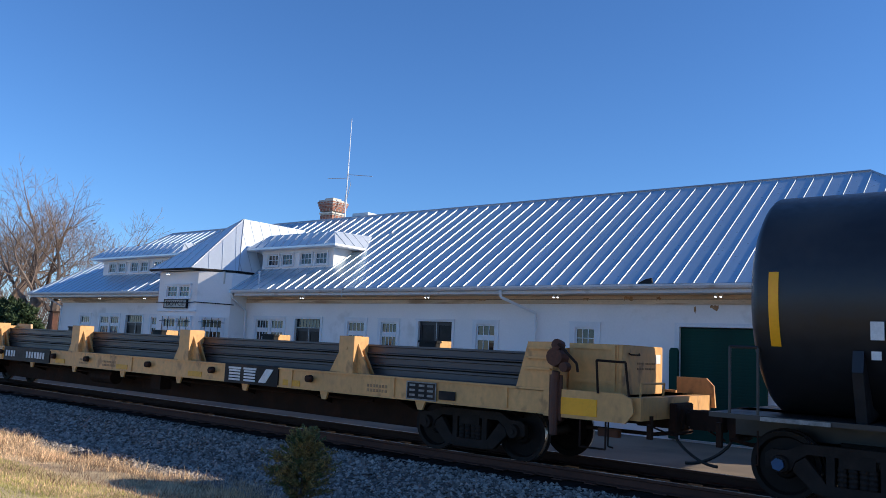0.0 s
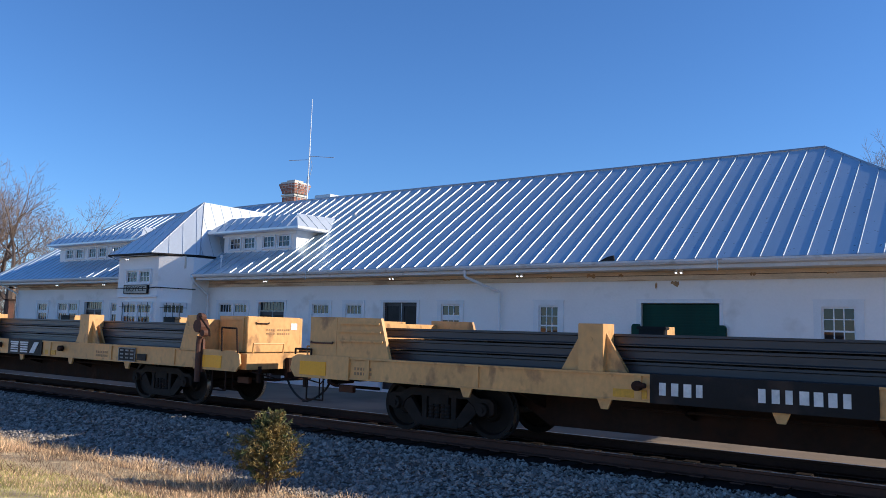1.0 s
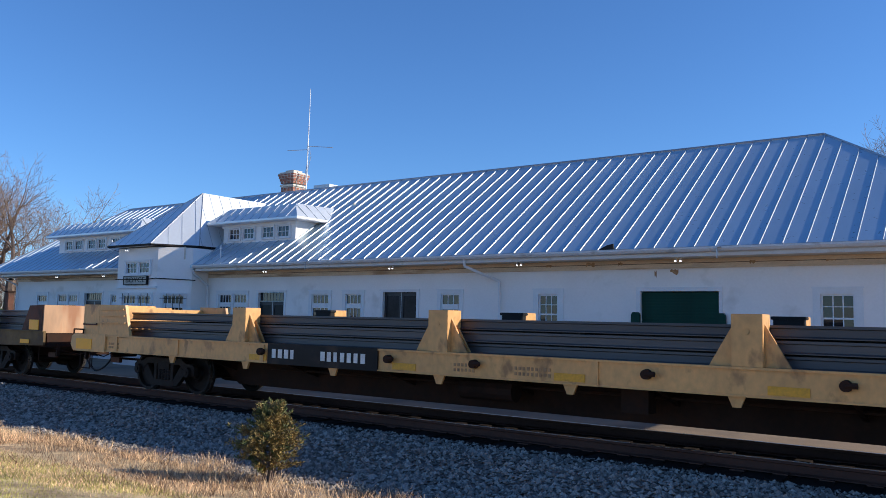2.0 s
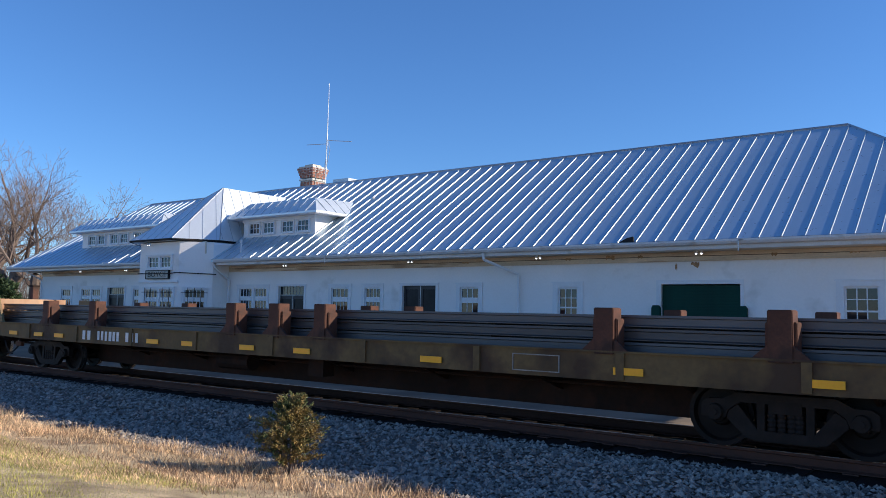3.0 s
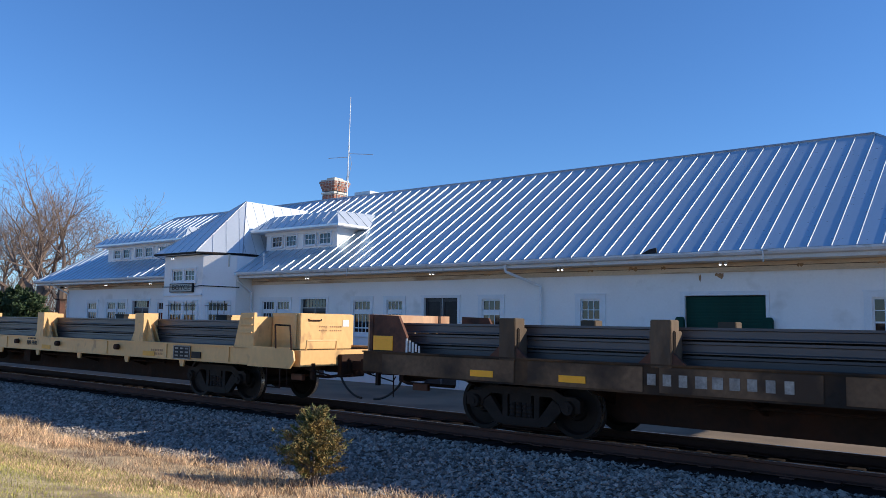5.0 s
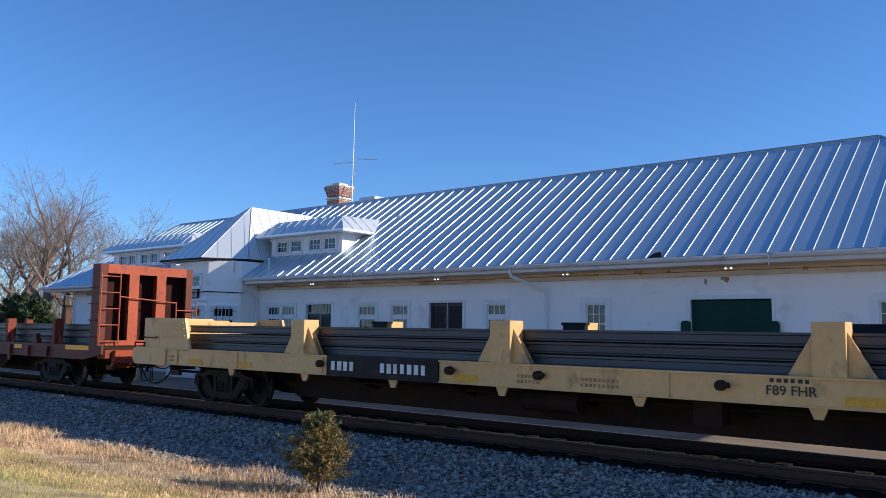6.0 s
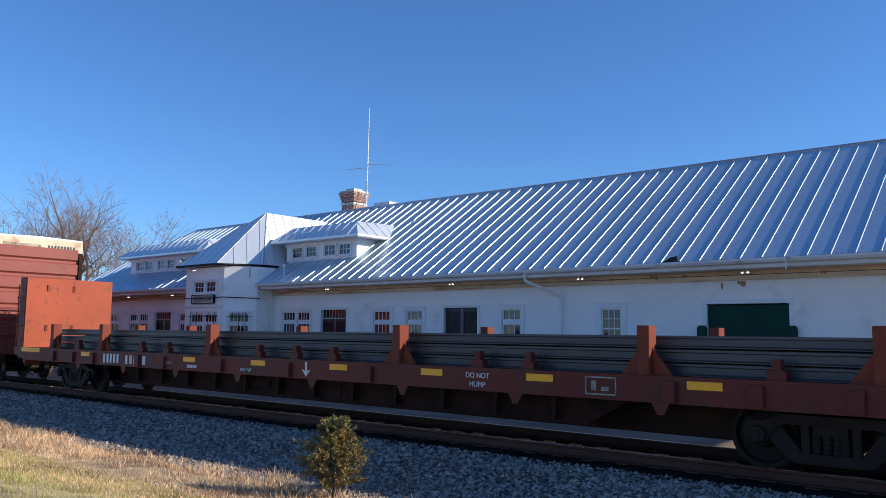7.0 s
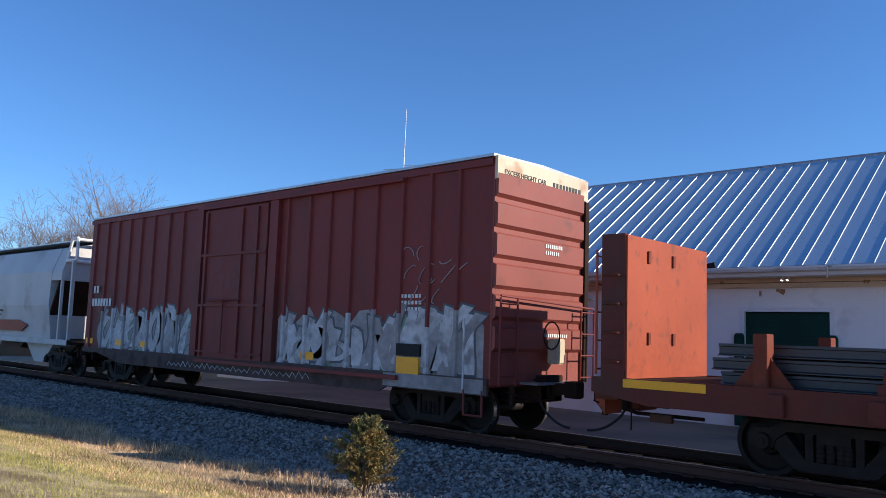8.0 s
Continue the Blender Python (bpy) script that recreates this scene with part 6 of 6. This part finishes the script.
    part("step", tubes([(H - 0.1, -W, 0.8), (H - 0.1, -W, 0.38), (H - 0.5, -W, 0.38), (H - 0.5, -W, 0.8)], 0.02, n=6), M_BOXCAR, car)
    part("side_ladder", tubes([(7.2, -W - 0.06, 0.8), (7.2, -W - 0.06, 2.0)], 0.016, n=6), M_SPRAY, car)
    rolling(car, x)


# box car's oxide red, lightened for the sun on its front end
M_SUNLIT_END = mat("sunlit_oxide_end", (0.25, 0.058, 0.040), 0.6, var=0.10, scale=0.8, fine=12, bump=0.05, stain=(0.12, 0.04, 0.03), stain_amount=0.06)


def tank_car(x):
    """Only its rear part passes: a black tank with domed ends on stub sills."""
    car = thing("tank_car", "black tank car with a yellow stripe at its end", "rail car")
    H, R, ZC = 8.2, 1.49, 2.53
    bm = bmesh.new()
    n = 48
    prof = [(-H + 0.20, 0.15)] + [(-H + 0.20 + 0.30 * (1 - math.cos(a)), R * math.sin(a)) for a in (0.35, 0.6, 0.85, 1.1, 1.3, 1.45, 1.5708)]
    prof += [(-a, r) for a, r in reversed(prof)]
    rings = [[bm.verts.new((px, r * math.cos(2 * math.pi * i / n), ZC + r * math.sin(2 * math.pi * i / n))) for i in range(n)] for px, r in prof]
    for a, b in zip(rings, rings[1:]):
        for i in range(n):
            bm.faces.new((a[i], a[(i + 1) % n], b[(i + 1) % n], b[i]))
    bm.faces.new(rings[0])
    bm.faces.new(rings[-1][::-1])
    part("tank", bm, M_TANK, car, "glossy black tank shell", smooth=True)
    st = bmesh.new()
    seg = 10
    a0, a1 = radians(180 + 24), radians(180 - 12)
    ring = []
    for i in range(seg + 1):
        a = a0 + (a1 - a0) * i / seg
        ring.append([st.verts.new((px, (R + 0.006) * math.cos(a), ZC + (R + 0.006) * math.sin(a))) for px in (-H + 0.62, -H + 0.74)])
    for p, q in zip(ring, ring[1:]):
        st.faces.new((p[0], p[1], q[1], q[0]))
    part("stripe", st, M_REFLECT, car, "yellow stripe")
    bars("marks", car, -H + 1.75, -H + 2.7, 2.02, 0.22, 4, M_WHITE, y=-R - 0.004, seed=61)
    bars("marks", car, -H + 1.75, -H + 2.5, 1.80, 0.10, 5, M_WHITE, y=-R + 0.03, seed=62)
    for s in (-1, 1):
        part("saddle", prism(bmesh.new(), [(-1.25, 1.05), (-1.45, 1.65), (-1.38, 1.9), (-0.9, 1.25), (0, 1.0), (0.9, 1.25), (1.38, 1.9), (1.45, 1.65), (1.25, 1.05)], "x", s * 6.6 - 0.06, s * 6.6 + 0.06), M_TANK, car)
        part("stub_sill", boxes((*sorted((s * 5.4, s * (H + 0.15))), -0.35, 0.35, 0.72, 1.06), (*sorted((s * 6.0, s * (H + 0.15))), -1.40, 1.40, 1.0, 1.06)), M_TANK, car)
        part("platform_edge", boxes((*sorted((s * 6.9, s * 7.7)), -1.44, -1.405, 1.0, 1.05)), M_FADED, car)
        truck(car, s * 6.7)
        coupler(car, s * (H + 0.15), s)
    part("ladder", tubes([(-H + 0.1, -1.35, 1.06), (-H + 0.1, -1.35, 1.9), (-H + 0.45, -1.35, 1.9), (-H + 0.45, -1.35, 1.06)], 0.02, n=6), M_TANK, car)
    cap = mesh_of("axle_cap", tube(bmesh.new(), (0, 0, 0), (0, -0.03, 0), 0.08, n=6), M_BLUE)
    piece("axle_cap", cap, car, (-6.7 - 0.87, -1.15, 0.47))
    rolling(car, x)


def hopper_car(x):
    """The pale covered hopper behind the box car."""
    car = thing("covered_hopper", "pale grey covered hopper with rounded sides", "rail car")
    H = 7.6
    section = [(-1.30, 1.15), (-1.44, 2.2), (-1.42, 3.3), (-1.15, 4.05), (-0.5, 4.22), (0.5, 4.22), (1.15, 4.05), (1.42, 3.3), (1.44, 2.2), (1.30, 1.15)]
    part("body", prism(bmesh.new(), section, "x", -H, H - 1.5), M_HOPPER, car, "pale grey painted sides")
    part("end_hood", prism(bmesh.new(), [(y * 0.985, max(z, 3.0)) for y, z in section[1:-1]], "x", H - 1.5, H - 0.75), M_HOPPER, car)
    sl = bmesh.new()
    prism(sl, [(H - 1.5, 1.9), (H - 0.8, 3.2), (H - 0.85, 3.25), (H - 1.55, 2.0)], "y", -1.38, 1.38)
    part("slope_sheet", sl, M_UNDER, car)
    for y0, y1 in ((-1.4, -1.32), (1.32, 1.4)):
        part("end_post", boxes((H - 0.82, H - 0.74, y0, y1, 1.1, 3.2)), M_HOPPER, car)
    for y0, y1 in ((-1.4, -1.3), (1.3, 1.4)):
        part("corner_post", boxes((H - 0.1, H, y0, y1, 1.0, 3.6)), M_HOPPER, car)
    for y0, y1 in ((-1.42, -1.30), (1.30, 1.42)):
        part("side_sill", boxes((-H, H, y0, y1, 0.98, 1.15)), M_HOPPER, car)
    part("end_platform", boxes((H - 1.4, H, -1.3, 1.3, 1.0, 1.06)), M_UNDER, car)
    part("end_cage", tubes([(H - 0.7, -1.3, 3.6), (H - 0.4, -1.3, 4.3), (H, -1.3, 4.3), (H, -1.3, 3.6), (H - 0.7, -1.3, 3.62), (H - 0.7, 1.2, 3.62), (H - 0.4, 1.2, 4.3), (H - 0.4, -1.3, 4.3)], 0.05, n=6), M_TRIM, car, "white end cage")
    part("running_board", boxes((-H, H - 0.7, -0.9, 0.9, 4.30, 4.34)), M_GALV, car)
    bars("stencil", car, 0.6, 2.2, 2.0, 0.06, 14, M_INK, y=-1.446, seed=71)
    bars("stencil", car, 0.6, 2.0, 1.85, 0.06, 12, M_INK, y=-1.436, seed=72)
    part("emblem", prism(bmesh.new(), [(1.5, 1.35), (3.9, 1.35), (4.4, 1.55), (3.6, 1.72), (1.5, 1.70)], "y", -1.42, -1.385), M_BULKHEAD, car, "orange-red emblem")
    for k in (-4.5, 0.0, 4.5):
        part("discharge_gate", prism(bmesh.new(), [(k - 1.3, 1.1), (k + 1.3, 1.1), (k + 0.35, 0.35), (k - 0.35, 0.35)], "y", -1.0, 1.0), M_HOPPER, car)
    part("centre_sill", boxes((-H, H, -0.25, 0.25, 0.7, 0.98)), M_UNDER, car)
    for tx in (-6.2, 6.2):
        truck(car, tx)
    coupler(car, H, 1)
    rolling(car, x)


tank_car(-3.57 + 8.2)
yellow_flat(-17.75, M_YELLOW, "emblem", 3, "yellow flat car with stanchions, carrying steel rails")
yellow_flat(-45.17, M_YELLOW, "emblem", 5, "yellow flat car with stanchions, carrying steel rails")
maintenance_flat(-71.9, 7, True, "worn olive flat car with rust-brown stakes, carrying steel rails", M_PLY, M_OLIVE, M_DARKRED)
maintenance_flat(-97.7, 8, False, "dark grimy flat car with weathered timber stakes, carrying steel rails", M_PLY, M_GRIME, M_OLDWOOD)
yellow_flat(-124.87, M_PALEYEL, "plain", 11, "pale yellow flat car with stanchions, carrying steel rails")
red_flat(-152.6)
box_car(-175.4)
hopper_car(-184.3 - 7.6)
rail_load(-17.75, 22.6, 0.0, 3, 1)
rail_load(-45.17, 22.6, 0.0, 3, 2)
rail_load(-71.9, 24.1, 0.0, 3, 3)
rail_load(-97.7, 24.1, 0.0, 3, 4)
rail_load(-124.87, 22.6, 0.0, 3, 5)
rail_load(-152.6, 23.7, 0.5, 3, 6)

# ---- plants ----
def grow(seed, height, spread, trunk_r, lean=(0, 0), levels=5, density=1.0):
    """A bare winter tree: a short trunk, long rising limbs and side branches down to fine twigs. Returns vertices and faces."""
    rng = random.Random(seed)
    verts, faces = [], []
    reach = [0.30, 0.38, 0.235, 0.15, 0.088, 0.05, 0.03]
    count = [4, 5, 5, 4, 3, 2]

    def limb(p, d, length, r, level):
        steps = 4 if level == 0 else 7 if level == 1 else 4 if level == 2 else 2
        sides = 7 if level == 0 else 6 if level == 1 else 4 if level == 2 else 3
        ring0 = None
        pts = []
        for i in range(steps + 1):
            u = d.orthogonal().normalized()
            w = d.cross(u).normalized()
            rr = max(0.010, r * (1 - (0.25 if level == 0 else 0.62) * i / steps))
            ring = []
            for k in range(sides):
                a = 2 * math.pi * k / sides
                verts.append(p + (u * math.cos(a) + w * math.sin(a)) * rr)
                ring.append(len(verts) - 1)
            if ring0:
                for k in range(sides):
                    faces.append((ring0[k], ring0[(k + 1) % sides], ring[(k + 1) % sides], ring[k]))
            ring0 = ring
            pts.append((p.copy(), d.copy(), rr))
            bend = 0.10 if level == 0 else 0.22
            rise = 0.0 if level == 0 else 0.09 if level == 1 else 0.05
            d = (d + Vector((rng.uniform(-bend, bend), rng.uniform(-bend, bend), rise + rng.uniform(-0.08, 0.08)))).normalized()
            p = p + d * (length / steps)
        if level >= levels:
            return
        n = max(2, int(count[level] * density * rng.uniform(0.85, 1.2) + 0.5))
        turn = rng.uniform(0, 6.28)
        for k in range(n):
            t = rng.uniform(0.6, 1.0) if level == 0 else 0.30 + 0.70 * (k + rng.uniform(0.2, 0.8)) / n
            i = min(steps, max(1, round(t * steps)))
            q, dd, rr = pts[i]
            a = turn + 2.4 * k + rng.uniform(-0.5, 0.5)
            u = dd.orthogonal().normalized()
            w = dd.cross(u)
            out = (u * math.cos(a) + w * math.sin(a)) * spread * rng.uniform(0.65, 1.15) + dd * (0.72 if level == 0 else 0.8) + Vector((0, 0, 0.10))
            size = height * reach[level + 1] * rng.uniform(0.7, 1.15) * (1.0 if level == 0 else 1.25 - 0.6 * t)
            limb(q, out.normalized(), size, max(0.012, rr * (rng.uniform(0.55, 0.72) if level == 0 else rng.uniform(0.5, 0.70))), level + 1)
        if level:
            q, dd, rr = pts[-1]
            limb(q, dd, height * reach[level + 1] * 0.8, max(0.012, rr * 0.95), level + 1)

    limb(Vector((0, 0, 0)), Vector((lean[0], lean[1], 1)).normalized(), height * reach[0], trunk_r, 0)
    return verts, faces


def tree_split(name, label, seed, place, height, spread=0.75, trunk_r=0.35, lean=(0, 0), levels=5, density=1.0, rz=0.0):
    t = thing(name, label, "tree", group="bare trees", place=place)
    t.rotation_euler = (0, 0, rz)
    v, f = grow(seed, height, spread, trunk_r, lean, levels, density=density)
    top = max(c.z for c in v)
    k = height / top
    n0 = 5 * 7
    me = bpy.data.meshes.new("trunk")
    me.from_pydata([c * k for c in v[:n0]], [], [q for q in f if max(q) < n0])
    me.materials.append(M_BARK)
    o = new("trunk", me)
    o.parent = t
    me = bpy.data.meshes.new("crown")
    me.from_pydata([c * k for c in v[n0:]], [], [tuple(i - n0 for i in q) for q in f if min(q) >= n0])
    me.materials.append(M_TWIG)
    o = new("crown", me)
    o.parent = t
    return t


tree_split("bare_tree", "tall spreading leafless tree beyond the end of the depot", 5, (-76.3, 35.0, -0.5), 18.6, 1.0, 0.62, (-0.16, -0.05), 5, 0.8)
tree_split("bare_tree", "leafless tree with forked limbs beyond the depot", 14, (-71.2, 34.4, -0.5), 16.6, 1.1, 0.50, (0.08, -0.05), 5, 0.8)
tree_split("bare_tree", "leafless tree leaning away beyond the depot", 19, (-82.5, 35.2, -0.5), 16.6, 0.95, 0.50, (-0.25, -0.05), 5, 0.8)
tree_split("bare_tree", "slender leafless tree among larger ones", 27, (-72.5, 37.5, -0.5), 14.0, 1.0, 0.30, (0.08, 0.0), 5, 0.8)
tree_split("bare_tree", "thin leafless tree close behind the depot", 23, (-67.2, 35.5, -0.5), 11.8, 0.85, 0.22, (0.10, 0.0), 4, 0.7)
tree_split("bare_tree", "small leafless tree at the edge of the lawn", 31, (-86.0, 36.0, -0.5), 14.0, 0.85, 0.35, (0.0, 0.0), 5)
tree_split("bare_tree", "leafless treetop behind the hipped roof end", 44, (-9.6, 82.0, -0.5), 21.5, 0.8, 0.4, (0, 0), 5)
tree_split("bare_tree", "leafless tree far behind the depot", 47, (-3.5, 90.0, -0.5), 22.5, 0.8, 0.4, (0, 0), 5, rz=1.0)
tree_split("bare_tree", "leafless tree far behind the depot", 52, (-101.0, 80.0, -0.5), 20.6, 0.8, 0.4, (0, 0), 5, rz=2.0)


def far_woods():
    """A low belt of bare brush and young trees behind the yard."""
    rng = np.random.default_rng(8)
    verts, faces = [], []
    n = 15000
    x = -175 + 120 * rng.random(n)
    y = 62 + 0.18 * (x + 175) * 0.3 + 26 * rng.random(n)
    h = 8.2 + 4.2 * np.sin(x * 0.11) * 0.4 + 3.4 * rng.random(n)
    base = -0.5 + h * 0.80 * rng.random(n) ** 0.8
    for i in range(n):
        l = 1.0 + 2.6 * rng.random()
        dx, dy = rng.normal(0, 0.38, 2)
        w = 0.018 + 0.03 * rng.random()
        a = len(verts)
        verts += [(x[i] - w, y[i], base[i]), (x[i] + w, y[i] + w, base[i]), (x[i], y[i] + 2 * w, base[i]), (x[i] + dx * l, y[i] + dy * l, base[i] + l)]
        faces += [(a, a + 1, a + 3), (a + 1, a + 2, a + 3), (a + 2, a, a + 3)]
    me = bpy.data.meshes.new("far_woods")
    me.from_pydata(verts, [], faces)
    me.materials.append(M_WOODS)
    tagged(new("far_woods", me), "belt of brown leafless brush and young trees", "woods", kind="stuff")
    bank = bmesh.new()
    rows = []
    for i in range(60):
        bx = -190 + 160 * i / 59
        rows.append([bank.verts.new((bx, 92 + 3 * noise.noise((bx * 0.1, 0, 0)), -0.5)), bank.verts.new((bx, 94, 6.2 + 2.6 * noise.noise((bx * 0.08, 5, 0)) + 1.4 * noise.noise((bx * 0.6, 9, 0))))])
    for p, q in zip(rows, rows[1:]):
        bank.faces.new((p[0], q[0], q[1], p[1]))
    tagged(part("wooded_rise", bank, M_WOODS), "brown wooded rise in the distance", "backdrop", kind="structure")


far_woods()


def sprig_cloud(name, material, parent, shoots, size, width, seed, up=0.7):
    """Many small pointed sprigs along the given shoots (from, to)."""
    rng = np.random.default_rng(seed)
    verts, faces = [], []
    for p, q, count in shoots:
        p, q = np.array(p), np.array(q)
        d = (q - p) / (np.linalg.norm(q - p) + 1e-6)
        for _ in range(count):
            c = p + (q - p) * rng.random() ** 0.8
            e = d * up + rng.normal(0, 0.55, 3) + np.array((0, 0, 0.35))
            e /= np.linalg.norm(e)
            s = np.cross(e, rng.normal(0, 1, 3))
            s /= np.linalg.norm(s) + 1e-6
            l = size * (0.6 + 0.8 * rng.random())
            w = width * (0.6 + 0.8 * rng.random())
            a = len(verts)
            m = c + e * l * 0.45
            verts += [tuple(c), tuple(m + s * w), tuple(c + e * l), tuple(m - s * w)]
            faces += [(a, a + 1, a + 2), (a, a + 2, a + 3)]
    me = bpy.data.meshes.new(name)
    me.from_pydata(verts, [], faces)
    me.materials.append(material)
    o = new(name, me)
    o.parent = parent
    return o


def cedar_bush():
    b = thing("cedar_bush", "small bronze-green cedar bush at the foot of the ballast", "bush", place=(-8.43, 7.72, -0.60))
    rng = random.Random(17)
    bm = bmesh.new()
    shoots = []
    for i in range(7):
        a = rng.uniform(0, 6.28)
        tube(bm, (0.05 * math.cos(a), 0.05 * math.sin(a), 0), (0.16 * math.cos(a), 0.16 * math.sin(a), rng.uniform(0.35, 0.6)), 0.016, 0.008, n=5)
    tube(bm, (0, 0, 0), (0.02, 0, 0.95), 0.022, 0.008, n=6)
    for i in range(250):
        z = 0.16 + 0.80 * rng.random() ** 0.9
        a = rng.uniform(0, 2 * math.pi)
        prof = 0.56 * min(1.0, 1.9 * (1.10 - z)) ** 0.8 if z > 0.25 else 0.50
        prof *= 0.80 + 0.36 * noise.noise((2.2 * math.cos(a), 2.2 * math.sin(a), z * 4))
        r0 = prof * 0.15
        r1 = prof * rng.uniform(0.7, 1.12)
        p = (r0 * math.cos(a), r0 * math.sin(a), z)
        q = (r1 * math.cos(a), r1 * math.sin(a), z + rng.uniform(0.05, 0.20))
        shoots.append((p, q, 70))
        tube(bm, p, q, 0.005, 0.002, n=3)
    shoots += [((0, 0, 0.75), (0.03 + rng.uniform(-0.1, 0.1), rng.uniform(-0.1, 0.1), 1.10), 70) for _ in range(4)]
    tagged(part("stem", bm, M_BARK, b), kind="stuff")
    sprig_cloud("foliage", M_CEDAR, b, shoots, 0.055, 0.0065, 3)


def evergreen(place, w, h, seed):
    b = thing("evergreen_shrub", "dense dark green shrub beyond the depot", "shrub", group="evergreen shrubs", place=place)
    rng = random.Random(seed)
    bm = bmesh.new()
    shoots = []
    for i in range(150):
        a, u = rng.uniform(0, 6.283), rng.random()
        z = h * (0.05 + 0.9 * u)
        r = w * math.sqrt(max(0.03, 1 - (u - 0.25) ** 2 * 1.5)) * (0.75 + 0.4 * noise.noise((3 * math.cos(a), 3 * math.sin(a), 3 * u + seed)))
        p = (0.4 * r * math.cos(a), 0.4 * r * math.sin(a), z * 0.9)
        shoots.append((p, (r * math.cos(a), r * math.sin(a), z), 50))
    tube(bm, (0, 0, 0), (0, 0, h * 0.8), 0.10, 0.03, n=6)
    part("stem", bm, M_BARK, b)
    sprig_cloud("foliage", M_EVERGREEN, b, shoots, 0.34, 0.07, seed)


cedar_bush()
evergreen((-69.5, 31.0, -0.45), 1.9, 4.3, 2)
evergreen((-72.5, 31.5, -0.45), 2.3, 5.0, 3)
evergreen((-76.0, 32.0, -0.45), 2.4, 4.6, 4)
pp = thing("brick_pier", "dark reddish-brown post beside the depot end", "post", place=(-62.0, 30.0, -0.45))
part("shaft", boxes((-0.22, 0.22, -0.22, 0.22, 0, 3.5)), M_DARKRED, pp, bevel=0.02)
part("cap", boxes((-0.28, 0.28, -0.28, 0.28, 3.5, 3.62)), M_UNDER, pp)


def blades(name, label, material, n, x0, x1, y0, y1, h0, h1, seed, tuft=0.0, edge=None, lean=0.45):
    """Grass: single pointed blades, in tufts where asked."""
    rng = np.random.default_rng(seed)
    x = x0 + (x1 - x0) * rng.random(n)
    y = y0 + (y1 - y0) * rng.random(n)
    if tuft:
        k = max(1, int(n / 26))
        cx, cy = x0 + (x1 - x0) * rng.random(k), y0 + (y1 - y0) * rng.random(k) ** 0.7
        pick = rng.integers(0, k, n)
        x, y = cx[pick] + rng.normal(0, tuft, n), cy[pick] + rng.normal(0, tuft, n)
    lim = 8.0 + 0.25 * np.sin(x * 1.7) + 0.2 * np.sin(x * 0.6 + 1)
    ok = y < lim + 0.1 * rng.normal(0, 1, n)
    x, y = x[ok], y[ok]
    m = len(x)
    k = np.clip((8.0 - y) / 6.2, 0, 1)
    z = -0.58 + 0.72 * k * k * (3 - 2 * k)
    z = z - 0.03
    h = h0 + (h1 - h0) * rng.random(m) ** 1.6
    a = rng.random(m) * 6.283
    w = 0.0035 + 0.004 * rng.random(m)
    dx, dy = rng.normal(0, lean, m) * h, rng.normal(0, lean, m) * h
    p = np.stack([x - w * np.cos(a), y - w * np.sin(a), z, x + w * np.cos(a), y + w * np.sin(a), z, x + dx, y + dy, z + h + 0.03], 1).reshape(-1, 3)
    me = bpy.data.meshes.new(name)
    me.from_pydata(p.tolist(), [], np.arange(3 * m).reshape(-1, 3).tolist())
    me.materials.append(material)
    tagged(new(name, me), label, "grass", kind="stuff")


blades("lawn_grass", "short winter lawn, part green", M_TURF, 120000, -22, 0, 2.6, 6.1, 0.015, 0.045, 1)
blades("straw_grass", "matted dry straw-coloured grass", M_STRAW, 130000, -30, 0, 4.6, 8.1, 0.012, 0.052, 2, lean=1.0)
blades("straw_tufts", "tufts of tall dry grass along the ballast", M_STRAW, 26000, -40, -1, 6.6, 8.3, 0.05, 0.20, 3, tuft=0.10, lean=0.5)
blades("dead_weeds", "brown dead weeds scattered over the bank", M_WEED, 16000, -34, -1, 5.4, 8.2, 0.04, 0.16, 5, tuft=0.14, lean=0.7)

# ---- what moves ----
def motions():
    times = [0.5 * i for i in range(16)] + [7.9]
    for ob, x in MOVES:
        walk(ob, [(t, pose(x + SPEED * t, TRACK, 0)) for t in times] + [(8.0, pose(x + SPEED * 7.967, TRACK, 0))])
    turn = math.degrees(SPEED / FPS / 0.46)
    for w, s in SPINS:
        walk(w, [(i / FPS, pose(s, 0, 0.43, 0, turn * i, 0)) for i in range(8 * FPS + 1)])


motions()
